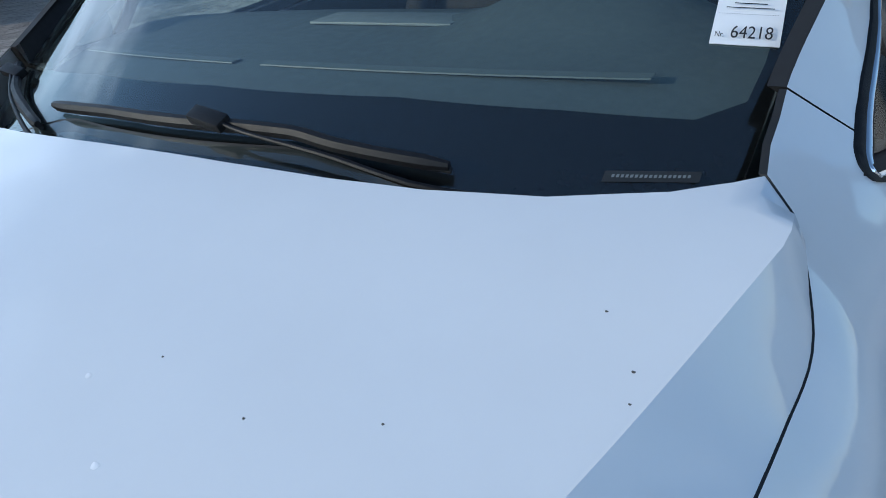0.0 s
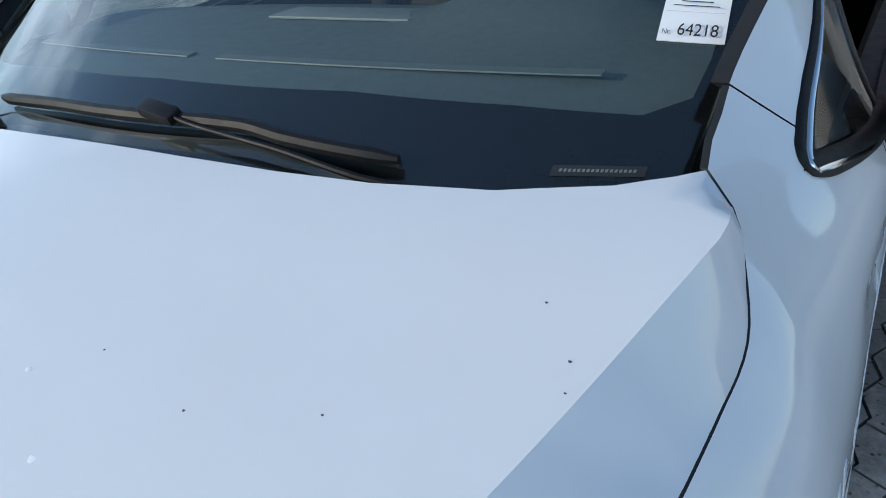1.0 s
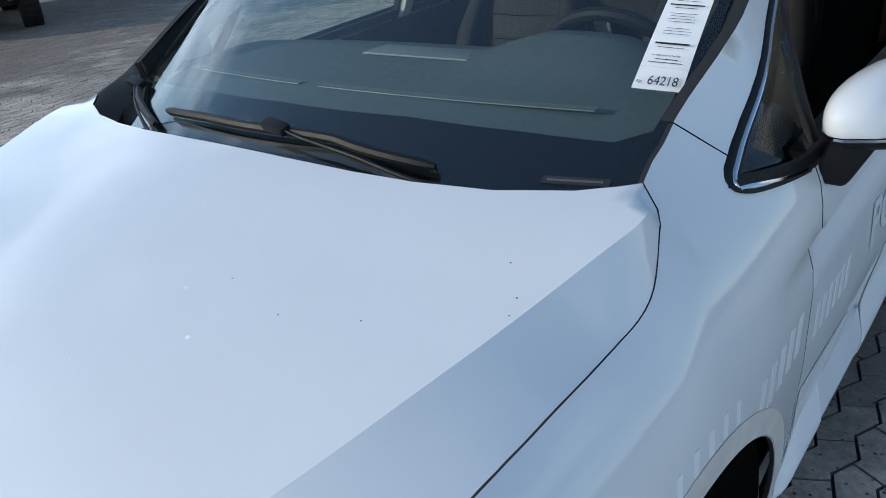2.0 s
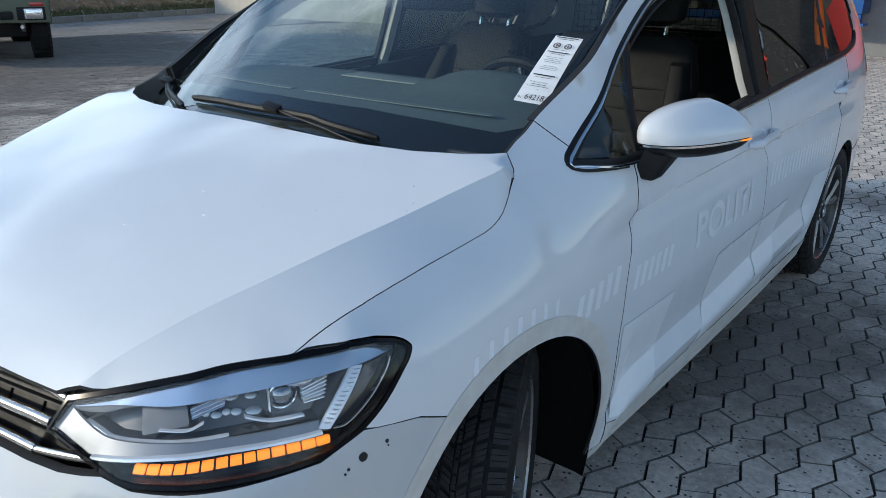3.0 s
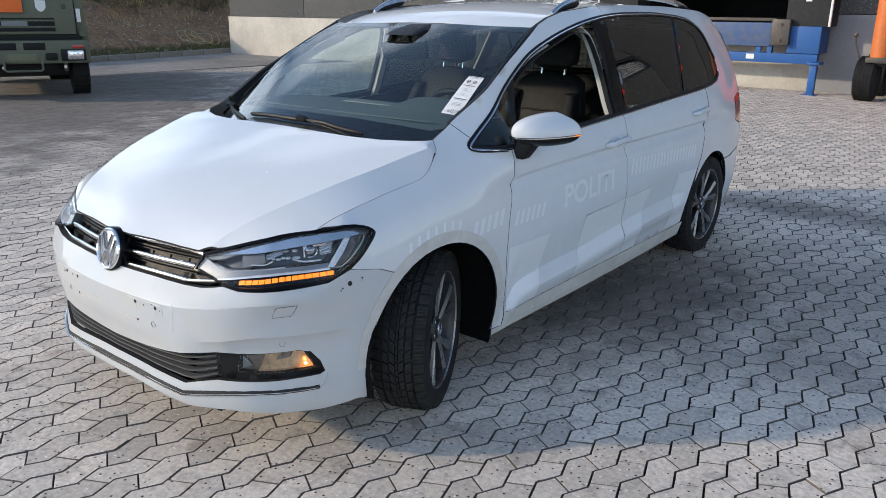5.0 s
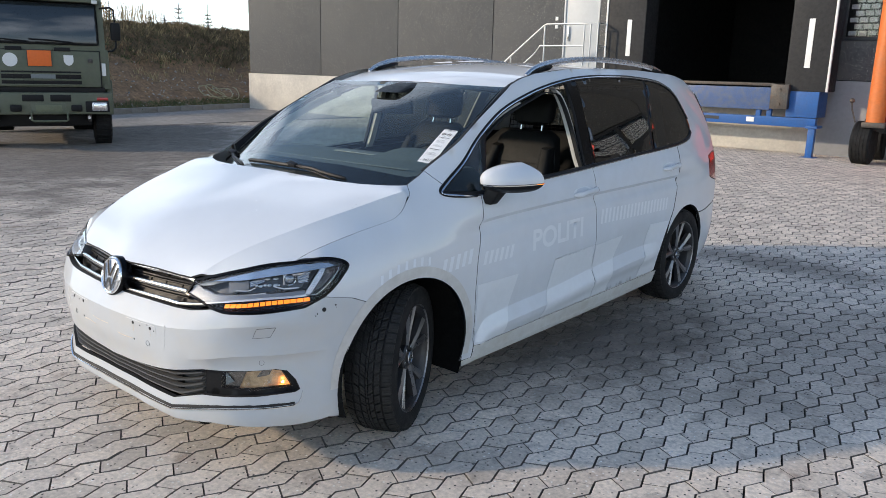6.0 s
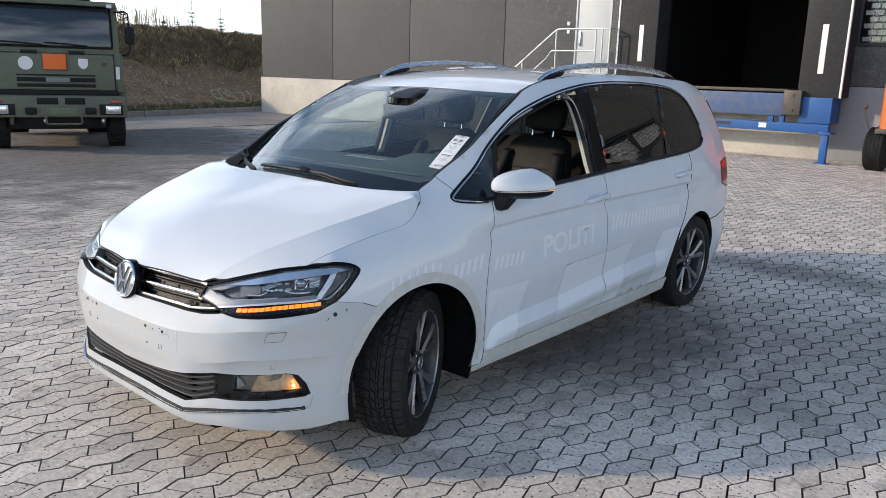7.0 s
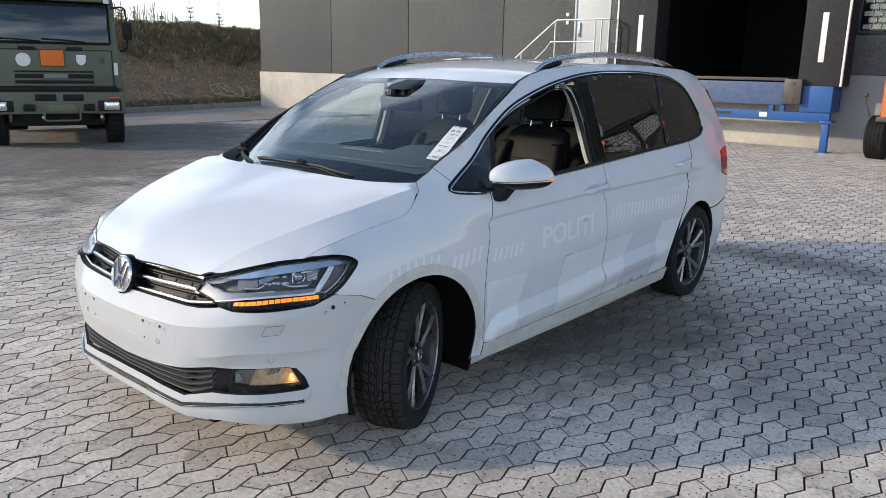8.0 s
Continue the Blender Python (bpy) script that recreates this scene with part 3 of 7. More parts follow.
DOCKWORN = material("worn_blue_tread_plate", (.06, .11, .25), .5, vary=.35, grain=70, bump=.6, bump_scale=60, stains=((.14, .15, .16), .7), stain_scale=10)
STEEL = material("dark_worn_steel", (.09, .085, .08), .55, .6, vary=.3, grain=40, stains=((.16, .10, .06), .4), stain_scale=8)
HALLSHADE = material("dark_hall_paint", (.012, .013, .015), .8, vary=.1)
WINDOWBLACK = material("window_frame_dark", (.03, .032, .035), .5)


def building():
    """A warehouse: dark aggregate panels on a pale concrete plinth, round a loading door that opens into a dark hall."""
    hall = thing("warehouse", "warehouse of dark exposed-aggregate panels on a pale concrete plinth", "building", kind="structure")
    joints = [-21.2, -17.25, -13.7, -10.1, -7.84]
    for a, b in zip(joints, joints[1:]):
        bm = bmesh.new()
        box(bm, a + .012, b - .012, WALL_Y, WALL_Y + .3, 1.26, 8.5, .012)
        part("wall_panel", bm, AGGREGATE, hall)
    # the end wall, which turns away from the yard
    for y in (WALL_Y + .32, WALL_Y + 4.2, WALL_Y + 8.1):
        bm = bmesh.new()
        box(bm, -21.2, -20.9, y, y + 3.86, 1.26, 8.5, .012)
        part("wall_panel", bm, AGGREGATE, hall)
    bm = bmesh.new()
    box(bm, -21.25, -5.45, WALL_Y - .04, WALL_Y + .26, -.3, 1.25, .015)
    part("plinth", bm, CONCRETE, hall, "pale cast concrete plinth with water stains")
    bm = bmesh.new()
    box(bm, -21.25, -20.95, WALL_Y + .27, WALL_Y + 12, -.3, 1.25, .015)
    part("plinth", bm, CONCRETE, hall)
    bm = bmesh.new()
    box(bm, -1.6, 14, WALL_Y - .04, WALL_Y + .26, -.3, 1.53, .015)
    part("plinth", bm, GREYWALL, hall, "grey concrete plinth beside the loading door")
    bm = bmesh.new()
    box(bm, -5.45, -1.6, WALL_Y - .04, WALL_Y + .26, -.3, .9, .015)
    part("plinth", bm, CONCRETE, hall)
    # walls about the door and the window to the right of it
    for x0, x1, z0, z1 in ((-6.81, -5.45, 1.26, 8.5), (-5.45, -1.6, 4.9, 8.5), (-1.6, -1.28, 1.54, 8.5), (-1.28, .16, 1.54, 2.32), (-1.28, .16, 3.9, 8.5), (.16, 4.5, 1.54, 8.5), (4.53, 6.3, 1.54, 8.5), (6.3, 8.1, 1.54, 4.45), (6.3, 8.1, 5.15, 8.5), (8.1, 9, 1.54, 8.5), (9.03, 14, 1.54, 8.5), (-7.84, -6.81, 3.76, 8.5)):
        bm = bmesh.new()
        box(bm, x0 + .005, x1 - .005, WALL_Y, WALL_Y + .3, z0, z1, .008)
        part("wall_panel", bm, AGGREGATE, hall)
    bm = bmesh.new()
    for x in (-8.02, -8.06):
        for z in (2.66, 2.86):
            box(bm, x - .02, x + .02, WALL_Y - .03, WALL_Y + .01, z, z + .09, .004)
    part("wall_fitting", bm, WHITEPAINT, hall, "small white door fittings")
    # the hall inside, its lack of light put into near-black walls
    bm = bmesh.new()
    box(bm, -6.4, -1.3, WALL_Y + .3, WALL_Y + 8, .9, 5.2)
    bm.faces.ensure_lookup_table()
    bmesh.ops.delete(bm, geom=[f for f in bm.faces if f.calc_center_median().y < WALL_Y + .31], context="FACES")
    part("hall_interior", bm, HALLSHADE, hall, "dark hall behind the open loading door")
    bm = bmesh.new()
    box(bm, -21.25, 14, WALL_Y - .06, WALL_Y + 13, 8.5, 8.62, .02)
    part("roof", bm, GREYWALL, hall)
    bm = bmesh.new()
    box(bm, -20.9, 14, WALL_Y + 12.7, WALL_Y + 13, -.3, 8.5)
    box(bm, 13.7, 14, WALL_Y + .3, WALL_Y + 12.7, -.3, 8.5)
    part("back_wall", bm, GREYWALL, hall)
    # steel door up the stair
    door = part("door", (lambda b: (box(b, -7.80, -6.85, WALL_Y + .02, WALL_Y + .08, 1.26, 3.7, .006), b)[1])(bmesh.new()), DOORGREY, hall, "pale grey steel door")
    bm = bmesh.new()
    box(bm, -7.70, -7.66, WALL_Y - .03, WALL_Y + .02, 2.35, 2.7, .004)
    tube(bm, [(-7.68, WALL_Y - .03, 2.24), (-7.55, WALL_Y - .03, 2.24)], .011)
    part("door_handle", bm, SATIN, door)
    bm = bmesh.new()
    for x0, x1, z0, z1 in ((-7.84, -7.79, 1.26, 3.74), (-6.86, -6.81, 1.26, 3.74), (-7.84, -6.81, 3.69, 3.75)):
        box(bm, x0, x1, WALL_Y - .01, WALL_Y + .03, z0, z1, .004)
    part("door_frame", bm, DOORGREY, hall)
    # windows with dark frames, behind which a pale perforated screen stands
    for x0, x1, z0, z1 in ((-1.28, .16, 2.32, 3.9), (6.3, 8.1, 4.45, 5.15)):
        bm = bmesh.new()
        for a, b, c, d in ((x0 + .01, x0 + .09, z0 + .01, z1 - .01), (x1 - .09, x1 - .01, z0 + .01, z1 - .01), (x0 + .09, x1 - .09, z0 + .01, z0 + .09), (x0 + .09, x1 - .09, z1 - .09, z1 - .01), ((x0 + x1) / 2 - .04, (x0 + x1) / 2 + .04, z0 + .09, z1 - .09)):
            box(bm, a, b, WALL_Y + .05, WALL_Y + .13, c, d, .006)
        win = part("window_frame", bm, WINDOWBLACK, hall)
        for a, b in ((x0 + .09, (x0 + x1) / 2 - .04), ((x0 + x1) / 2 + .04, x1 - .09)):
            bm = bmesh.new()
            box(bm, a, b, WALL_Y + .085, WALL_Y + .092, z0 + .09, z1 - .09)
            part("pane", bm, CLEAR, win).visible_shadow = False
        bm = bmesh.new()
        w, h = (.18, .13) if x0 < 0 else (.11, .07)
        for j in range(int((z1 - z0 - .22) / h)):
            for i in range(int((x1 - x0 - .26) / w)):
                a, c = x0 + .11 + i * w + (w / 2 if j % 2 else 0), z0 + .12 + j * h
                box(bm, a, a + w * .84, WALL_Y + .2, WALL_Y + .22, c, c + h * .7, .004)
        part("window_screen", bm, WHITEPAINT if x0 > 0 else LIGHTTRIM, win, "pale perforated screen behind the window")
    return hall


def dock():
    """Loading dock: dark side pads with white guide stripes, blue leveller with tread plate, bumpers and one square leg."""
    d = thing("loading_dock", "blue steel loading dock leveller on square legs before an open door", "loading dock")
    y = 14.55
    for x0, x1 in ((-6.22, -5.24), (-2.03, -1.21)):
        bm = bmesh.new()
        box(bm, x0, x1, y, y + .65, 1.30, 5.4, .02)
        part("side_pad", bm, PADBLACK, d, "dark grey fabric side pad")
        e = x0 if x0 < -5 else x1
        bm = bmesh.new()
        box(bm, e - .02, e + .02, y - .02, y + .05, 1.30, 5.4, .006)
        part("edge_rail", bm, WHITEPAINT, d, "white aluminium edge rail")
    for x, z0, z1 in ((-5.63, 1.97, 2.79), (-1.64, 1.77, 2.73)):
        bm = bmesh.new()
        box(bm, x - .055, x + .055, y - .006, y + .002, z0, z1, .002)
        part("guide_stripe", bm, WHITEPAINT, d, "white guide stripe")
    bm = bmesh.new()
    box(bm, -6.22, -1.21, y, y + .65, 4.7, 5.4, .02)
    part("head_pad", bm, PADBLACK, d)
    bm = bmesh.new()
    box(bm, -4.9, -2.2, y - .05, WALL_Y + .3, 1.39, 1.45, .006)
    part("platform", bm, STEEL, d, "worn dark steel dock platform")
    bm = bmesh.new()
    box(bm, -4.87, -2.26, y - .08, y + .0, .9, 1.36, .008)
    for i in range(60):
        for j in range(10):
            box(bm, -4.85 + i * .043, -4.83 + i * .043, y - .086, y - .078, .93 + j * .043, .937 + j * .043, 0, None)
    part("lip", bm, DOCKWORN, d, "scuffed blue tread-plate lip")
    for x0, x1 in ((-2.24, -1.89), (-5.22, -4.89)):
        bm = bmesh.new()
        box(bm, x0, x1, y - .16, y + .02, .93, 1.43, .015)
        for z in (1.03, 1.33):
            lathe(bm, [(-.02, .035), (0, .035)], 14, Matrix.Translation(((x0 + x1) / 2, y - .165, z)) @ pose(0, 0, 0, 0, 0, 90))
        part("bumper_block", bm, STEEL, d, "black rubber dock bumper with bolts")
    bm = bmesh.new()
    box(bm, -5.6, -1.33, y - .05, y + .12, .58, .77, .008)
    part("lower_beam", bm, DOCKBLUE, d)
    bm = bmesh.new()
    box(bm, -1.94, -1.33, y - .02, WALL_Y - .06, .78, 1.30, .008)
    part("side_box", bm, DOCKBLUE, d)
    for x in (-2.32, -2.54):
        bm = bmesh.new()
        box(bm, x, x + .1, y - .03, y + .06, .76, .92, .006)
        part("post", bm, DOCKBLUE, d)
    bm = bmesh.new()
    box(bm, -2.71, -2.55, y - .06, y - .048, .64, .74)
    part("rating_plate", bm, WHITEPAINT, d, "small white rating plate")
    bm = bmesh.new()
    box(bm, -3.75, -3.30, y - .06, y - .048, .655, .72)
    part("rating_plate", bm, WINDOWBLACK, d, "dark maker's plate")
    bm = bmesh.new()
    box(bm, -3.73, -3.65, y - .064, y - .056, .665, .71)
    part("plate_mark", bm, REDLENS, d)
    for x in (-1.33, -5.5):
        bm = bmesh.new()
        box(bm, x - .065, x + .065, y - .27, y - .14, 0, .62, .008)
        box(bm, x - .11, x + .11, y - .31, y + .1, .58, .63, .006)
        box(bm, x - .14, x + .14, y - .34, y - .06, 0, .012, .003)
        part("leg", bm, DOCKBLUE, d, "square blue leg")
    return d


def stair():
    """Steel stair up to the side door, with pale tubular rails."""
    st = thing("steel_stair", "galvanised steel stair with tubular handrails beside the dock", "stair")
    y0, y1 = 14.2, 15.15
    for i in range(9):
        bm = bmesh.new()
        box(bm, -10.0 + i * .25, -9.7 + i * .25, y0 + .04, y1, .18 * (i + 1) - .03, .18 * (i + 1), .004)
        part("step", bm, GALVA, st)
    bm = bmesh.new()
    box(bm, -7.75, -6.25, y0, y1, 1.58, 1.62, .006)
    part("landing", bm, GALVA, st)
    for y in (y0, y1 - .03):
        bm = bmesh.new()
        tube(bm, [(-10.0, y, .05), (-7.75, y, 1.6)], .035, 8)
        part("stringer", bm, GALVA, st)
    for line, r in (([(-9.9, y0, 1.02), (-8.84, y0, 1.84), (-7.76, y0, 2.66), (-7.68, y0, 2.70), (-6.25, y0, 2.70)], .021), ([(-9.8, y0, .6), (-8.0, y0, 2.0), (-7.85, y0, 2.19), (-6.6, y0, 2.19)], .016), ([(-6.25, y0, 2.70), (-6.25, y1, 2.70)], .021), ([(-6.25, y0, 2.19), (-6.25, y1, 2.19)], .016)):
        bm = bmesh.new()
        tube(bm, line, r, 10)
        part("handrail" if r > .02 else "knee_rail", bm, GALVA, st, "pale tubular handrail" if r > .02 else "")
    for x, z0, z1 in ((-9.5, .3, 1.33), (-8.72, .9, 1.93), (-7.73, 1.6, 2.68), (-6.62, 1.6, 2.70), (-6.45, 1.6, 2.70), (-6.25, 1.6, 2.70)):
        bm = bmesh.new()
        tube(bm, [(x, y0, z0), (x, y0, z1)], .019, 10)
        part("rail_post", bm, GALVA, st)
    for x in (-7.7, -6.3):
        for y in (y0 + .05, y1 - .08):
            bm = bmesh.new()
            box(bm, x - .03, x + .03, y - .03, y + .03, 0, 1.58, .004)
            part("post", bm, GALVA, st)
    return st


building()
dock()
stair()

# ---- earth bank with dry grass and young spruces ----
EARTH = material("bank_earth", (.30, .175, .088), .95, vary=.5, grain=9, bump=1.0, bump_scale=9, stains=((.13, .08, .045), .8), stain_scale=1.3)
DRYGRASS = material("dry_grass", (.42, .32, .17), .9, vary=.35, grain=3, island=.4)
SCRUB = material("dark_scrub", (.15, .115, .065), .9, vary=.35, grain=3, island=.45)
NEEDLES = material("spruce_needles", (.045, .07, .05), .85, vary=.3, grain=6, island=.4)
BARK = material("spruce_bark", (.09, .065, .045), .9, vary=.3, grain=30)
STONES = material("pale_stones", (.40, .37, .32), .9, vary=.2, grain=20, island=.35)
KERBSTONE = material("kerb_concrete", (.30, .285, .26), .85, vary=.12, grain=20, bump=.4, bump_scale=80, stains=((.16, .15, .13), .6), stain_scale=1.5)
GREENGRASS = material("verge_grass", (.085, .10, .035), .9, vary=.3, grain=4, island=.4)


def kerb_x(y):
    return -20.15 - .24 * (y - 9.4)


def bank_z(x, y):
    u = kerb_x(y) - x
    rise = ramp(.2, 7.5, u) * 2.7 + ramp(0, 1.5, u) * .25 + ramp(7, 30, u) * .5
    return .1 + rise + (.18 * noise.noise((x * .5, y * .5, 0)) + .13 * noise.noise((x * 1.7, y * 1.7, 3)) + .07 * noise.noise((x * 4.1, y * 4.1, 5))) * ramp(.3, 1.6, u)


bm = bmesh.new()
cols = []
for i in range(186):
    y = -40 + i * 1.0 if i < 42 else 2 + (i - 42) * .18 if i < 166 else 24.32 + (i - 166) * 1.4
    row = []
    for j in range(92):
        u = .12 + (j / 91) ** 1.9 * 45
        x = kerb_x(y) - u
        row.append(bm.verts.new((x, y, bank_z(x, y))))
    cols.append(row)
for a, b in zip(cols, cols[1:]):
    for j in range(91):
        bm.faces.new((a[j], a[j + 1], b[j + 1], b[j]))
SHEETS.add("earth_bank")
bmesh.ops.recalc_face_normals(bm, faces=bm.faces)
bank = part("earth_bank", bm, EARTH, None)
tagged(bank, "brown earth bank with stones and dead weeds", "bank", kind="structure")


def tufts(name, label, n, low, high, ymin, ymax, umin, umax, mat, seed, lean=.35, blades=7, wide=.012):
    """Many blades of dead grass or twigs, in one mesh."""
    r = random.Random(seed)
    vs, fs = [], []
    for _ in range(n):
        y, u = r.uniform(ymin, ymax), r.uniform(umin, umax)
        x = kerb_x(y) - u
        z = bank_z(x, y) - .03
        for _ in range(blades):
            h, a, b = r.uniform(low, high), r.uniform(0, 6.28), r.uniform(0, 6.28)
            w, l = wide * r.uniform(.6, 1.6), lean * r.uniform(.2, 1.4)
            px, py = x + r.gauss(0, .10), y + r.gauss(0, .10)
            k = len(vs)
            vs += [(px - w * math.cos(a), py - w * math.sin(a), z), (px + w * math.cos(a), py + w * math.sin(a), z), (px + h * l * .4 * math.cos(b), py + h * l * .4 * math.sin(b), z + h * .6), (px + h * l * math.cos(b), py + h * l * math.sin(b), z + h)]
            fs += [(k, k + 1, k + 2), (k, k + 2, k + 3)]
    me = bpy.data.meshes.new(name)
    me.from_pydata(vs, [], fs)
    me.materials.append(mat)
    return tagged(new(name, me), label, "grass", kind="stuff")


tufts("dead_grass", "pale dead grass over the crest of the bank", 2600, .06, .20, 2, 24, 5.6, 11, DRYGRASS, 3)
tufts("scrub", "dark dead weeds on the bank's slope", 3000, .08, .30, 2, 24, 3.6, 8, SCRUB, 5, .7, 8, .012)
tufts("straw_clumps", "tall straw-coloured clumps of dead weeds on the slope", 110, .15, .38, 9, 22, 2.2, 6.5, DRYGRASS, 15, .45, 14, .006)
tufts("green_weeds", "low green weeds and moss between the dead stalks", 1300, .05, .14, 2, 24, 3.4, 7.5, GREENGRASS, 16, .9, 7, .02)
tufts("verge_grass", "thin green and straw verge along the kerb", 1300, .04, .14, 2, 16.5, .1, .8, GREENGRASS, 7, .8, 7, .008)
tufts("reeds", "tall dry reeds on the crest", 130, .6, 1.25, 12, 17, 7.0, 10, DRYGRASS, 9, .12, 3, .007)
r = random.Random(12)
vs, fs = [], []
for _ in range(700):
    y, u, s = r.uniform(2, 19), abs(r.gauss(0, 1)) * 1.9 + .3, r.uniform(.012, .06) * (1.6 if r.random() < .08 else 1)
    x = kerb_x(y) - u
    z, k = bank_z(x, y), len(vs)
    vs += [(x + s * dx * r.uniform(.6, 1.2), y + s * dy * r.uniform(.6, 1.2), z + s * dz * r.uniform(.5, 1)) for dx, dy, dz in ((1, 0, 0), (-1, 0, 0), (0, 1, 0), (0, -1, 0), (0, 0, 1), (0, 0, -1))]
    fs += [(k + a, k + b, k + c) for a, b, c in ((0, 2, 4), (2, 1, 4), (1, 3, 4), (3, 0, 4), (2, 0, 5), (1, 2, 5), (3, 1, 5), (0, 3, 5))]
me = bpy.data.meshes.new("bank_stones")
me.from_pydata(vs, [], fs)
me.materials.append(STONES)
tagged(new("bank_stones", me), "pale stones strewn on the bank", "stones", kind="stuff")


def spruce(x, y, h, seed):
    """A starved young spruce: a long bare leader over a few whorls of rising, needled twigs."""
    r = random.Random(seed)
    z0 = bank_z(x, y) - .05
    t = thing("spruce", "young thin spruce on the crest of the bank", "tree", pose(x, y, z0), "young spruces")
    bm = bmesh.new()
    tube(bm, [(0, 0, 0), (.01, 0, h * .5), (0, .01, h)], [.028, .016, .005], 7)
    part("trunk", bm, BARK, t)
    vs, fs = [], []

    def needle(p, q, w):
        k = len(vs)
        vs.extend([(p[0], p[1], p[2] - w), (p[0], p[1], p[2] + w), q])
        fs.append((k, k + 1, k + 2))
    for i in range(5):
        zz = h * (.06 + .54 * i / 4 + r.uniform(-.03, .03))
        reach = h * (.30 - .04 * i) * r.uniform(.75, 1.1)
        for j in range(7):
            a = 6.283 * (j + r.uniform(-.3, .3)) / 7
            lift = r.uniform(.25, .6) * (.6 if i == 0 else 1)
            for q in range(46):
                f = (q + 1) / 46
                p = (reach * f * math.cos(a), reach * f * math.sin(a), zz + reach * lift * f * f)
                l, b2 = .055 * (1.15 - .5 * f) * r.uniform(.7, 1.3), a + r.choice((-1, 1)) * r.uniform(.4, 1.2)
                needle(p, (p[0] + l * math.cos(b2), p[1] + l * math.sin(b2), p[2] + l * r.uniform(-.1, .7)), .009)
    for q in range(50):
        zz, a = h * r.uniform(.6, .98), r.uniform(0, 6.28)
        needle((0, 0, zz), (.04 * math.cos(a), .04 * math.sin(a), zz + .05), .006)
    me = bpy.data.meshes.new("crown")
    me.from_pydata(vs, [], fs)
    me.materials.append(NEEDLES)
    c = new("crown", me)
    c.parent = t


for y, h, seed in ((13.9, 1.05, 1), (16.0, .75, 2), (16.8, .6, 3), (17.65, 1.55, 4), (19.45, 1.3, 5), (20.4, .4, 6), (11.4, 1.0, 7)):
    spruce(kerb_x(y) - 7.6, y, h, seed)
# a coil of pale hose at the foot of the bank
bm = bmesh.new()
HOSE = material("pale_hose", (.42, .36, .20), .6, vary=.1)
pts = []
for i in range(70):
    a = i * .28
    y, u = 14.2 + .04 * i * .4 + .45 * math.cos(a), 1.1 + .5 * math.sin(a)
    x = kerb_x(y) - u
    pts.append((x, y, bank_z(x, y) + .10 + .05 * math.sin(a * 1.7)))
tube(bm, pts, .018, 6)
tagged(part("hose", bm, HOSE, None), "loose coil of pale hose on the bank", "hose")
# kerb stones
kerb_parent = thing("kerb", "grey concrete kerb along the foot of the bank", "kerb", kind="structure")
stone = None
for i in range(40):
    y = -18 + i * 1.0
    if y > 15:
        break
    if stone is None:
        bm = bmesh.new()
        box(bm, -.16, .0, .004, .996, -.2, .14, .015)
        stone = part("kerb_stone", bm, KERBSTONE, kerb_parent)
        q = stone
    else:
        q = new("kerb_stone", stone.data)
        q.parent = kerb_parent
    q.matrix_basis = pose(kerb_x(y) + .12, y, 0, 0, 0, 13.5)

# ---- the army lorry ----
OLIVE = material("olive_paint", (.115, .13, .085), .6, vary=.10, grain=12, stains=((.14, .14, .105), .6), stain_scale=2.5)
LORRYGLASS = material("lorry_glass", (.02, .028, .035), .06, vary=.1, coat=.8)
ORANGE = material("orange_plate", (.85, .16, .02), .55, vary=.04, grain=20)


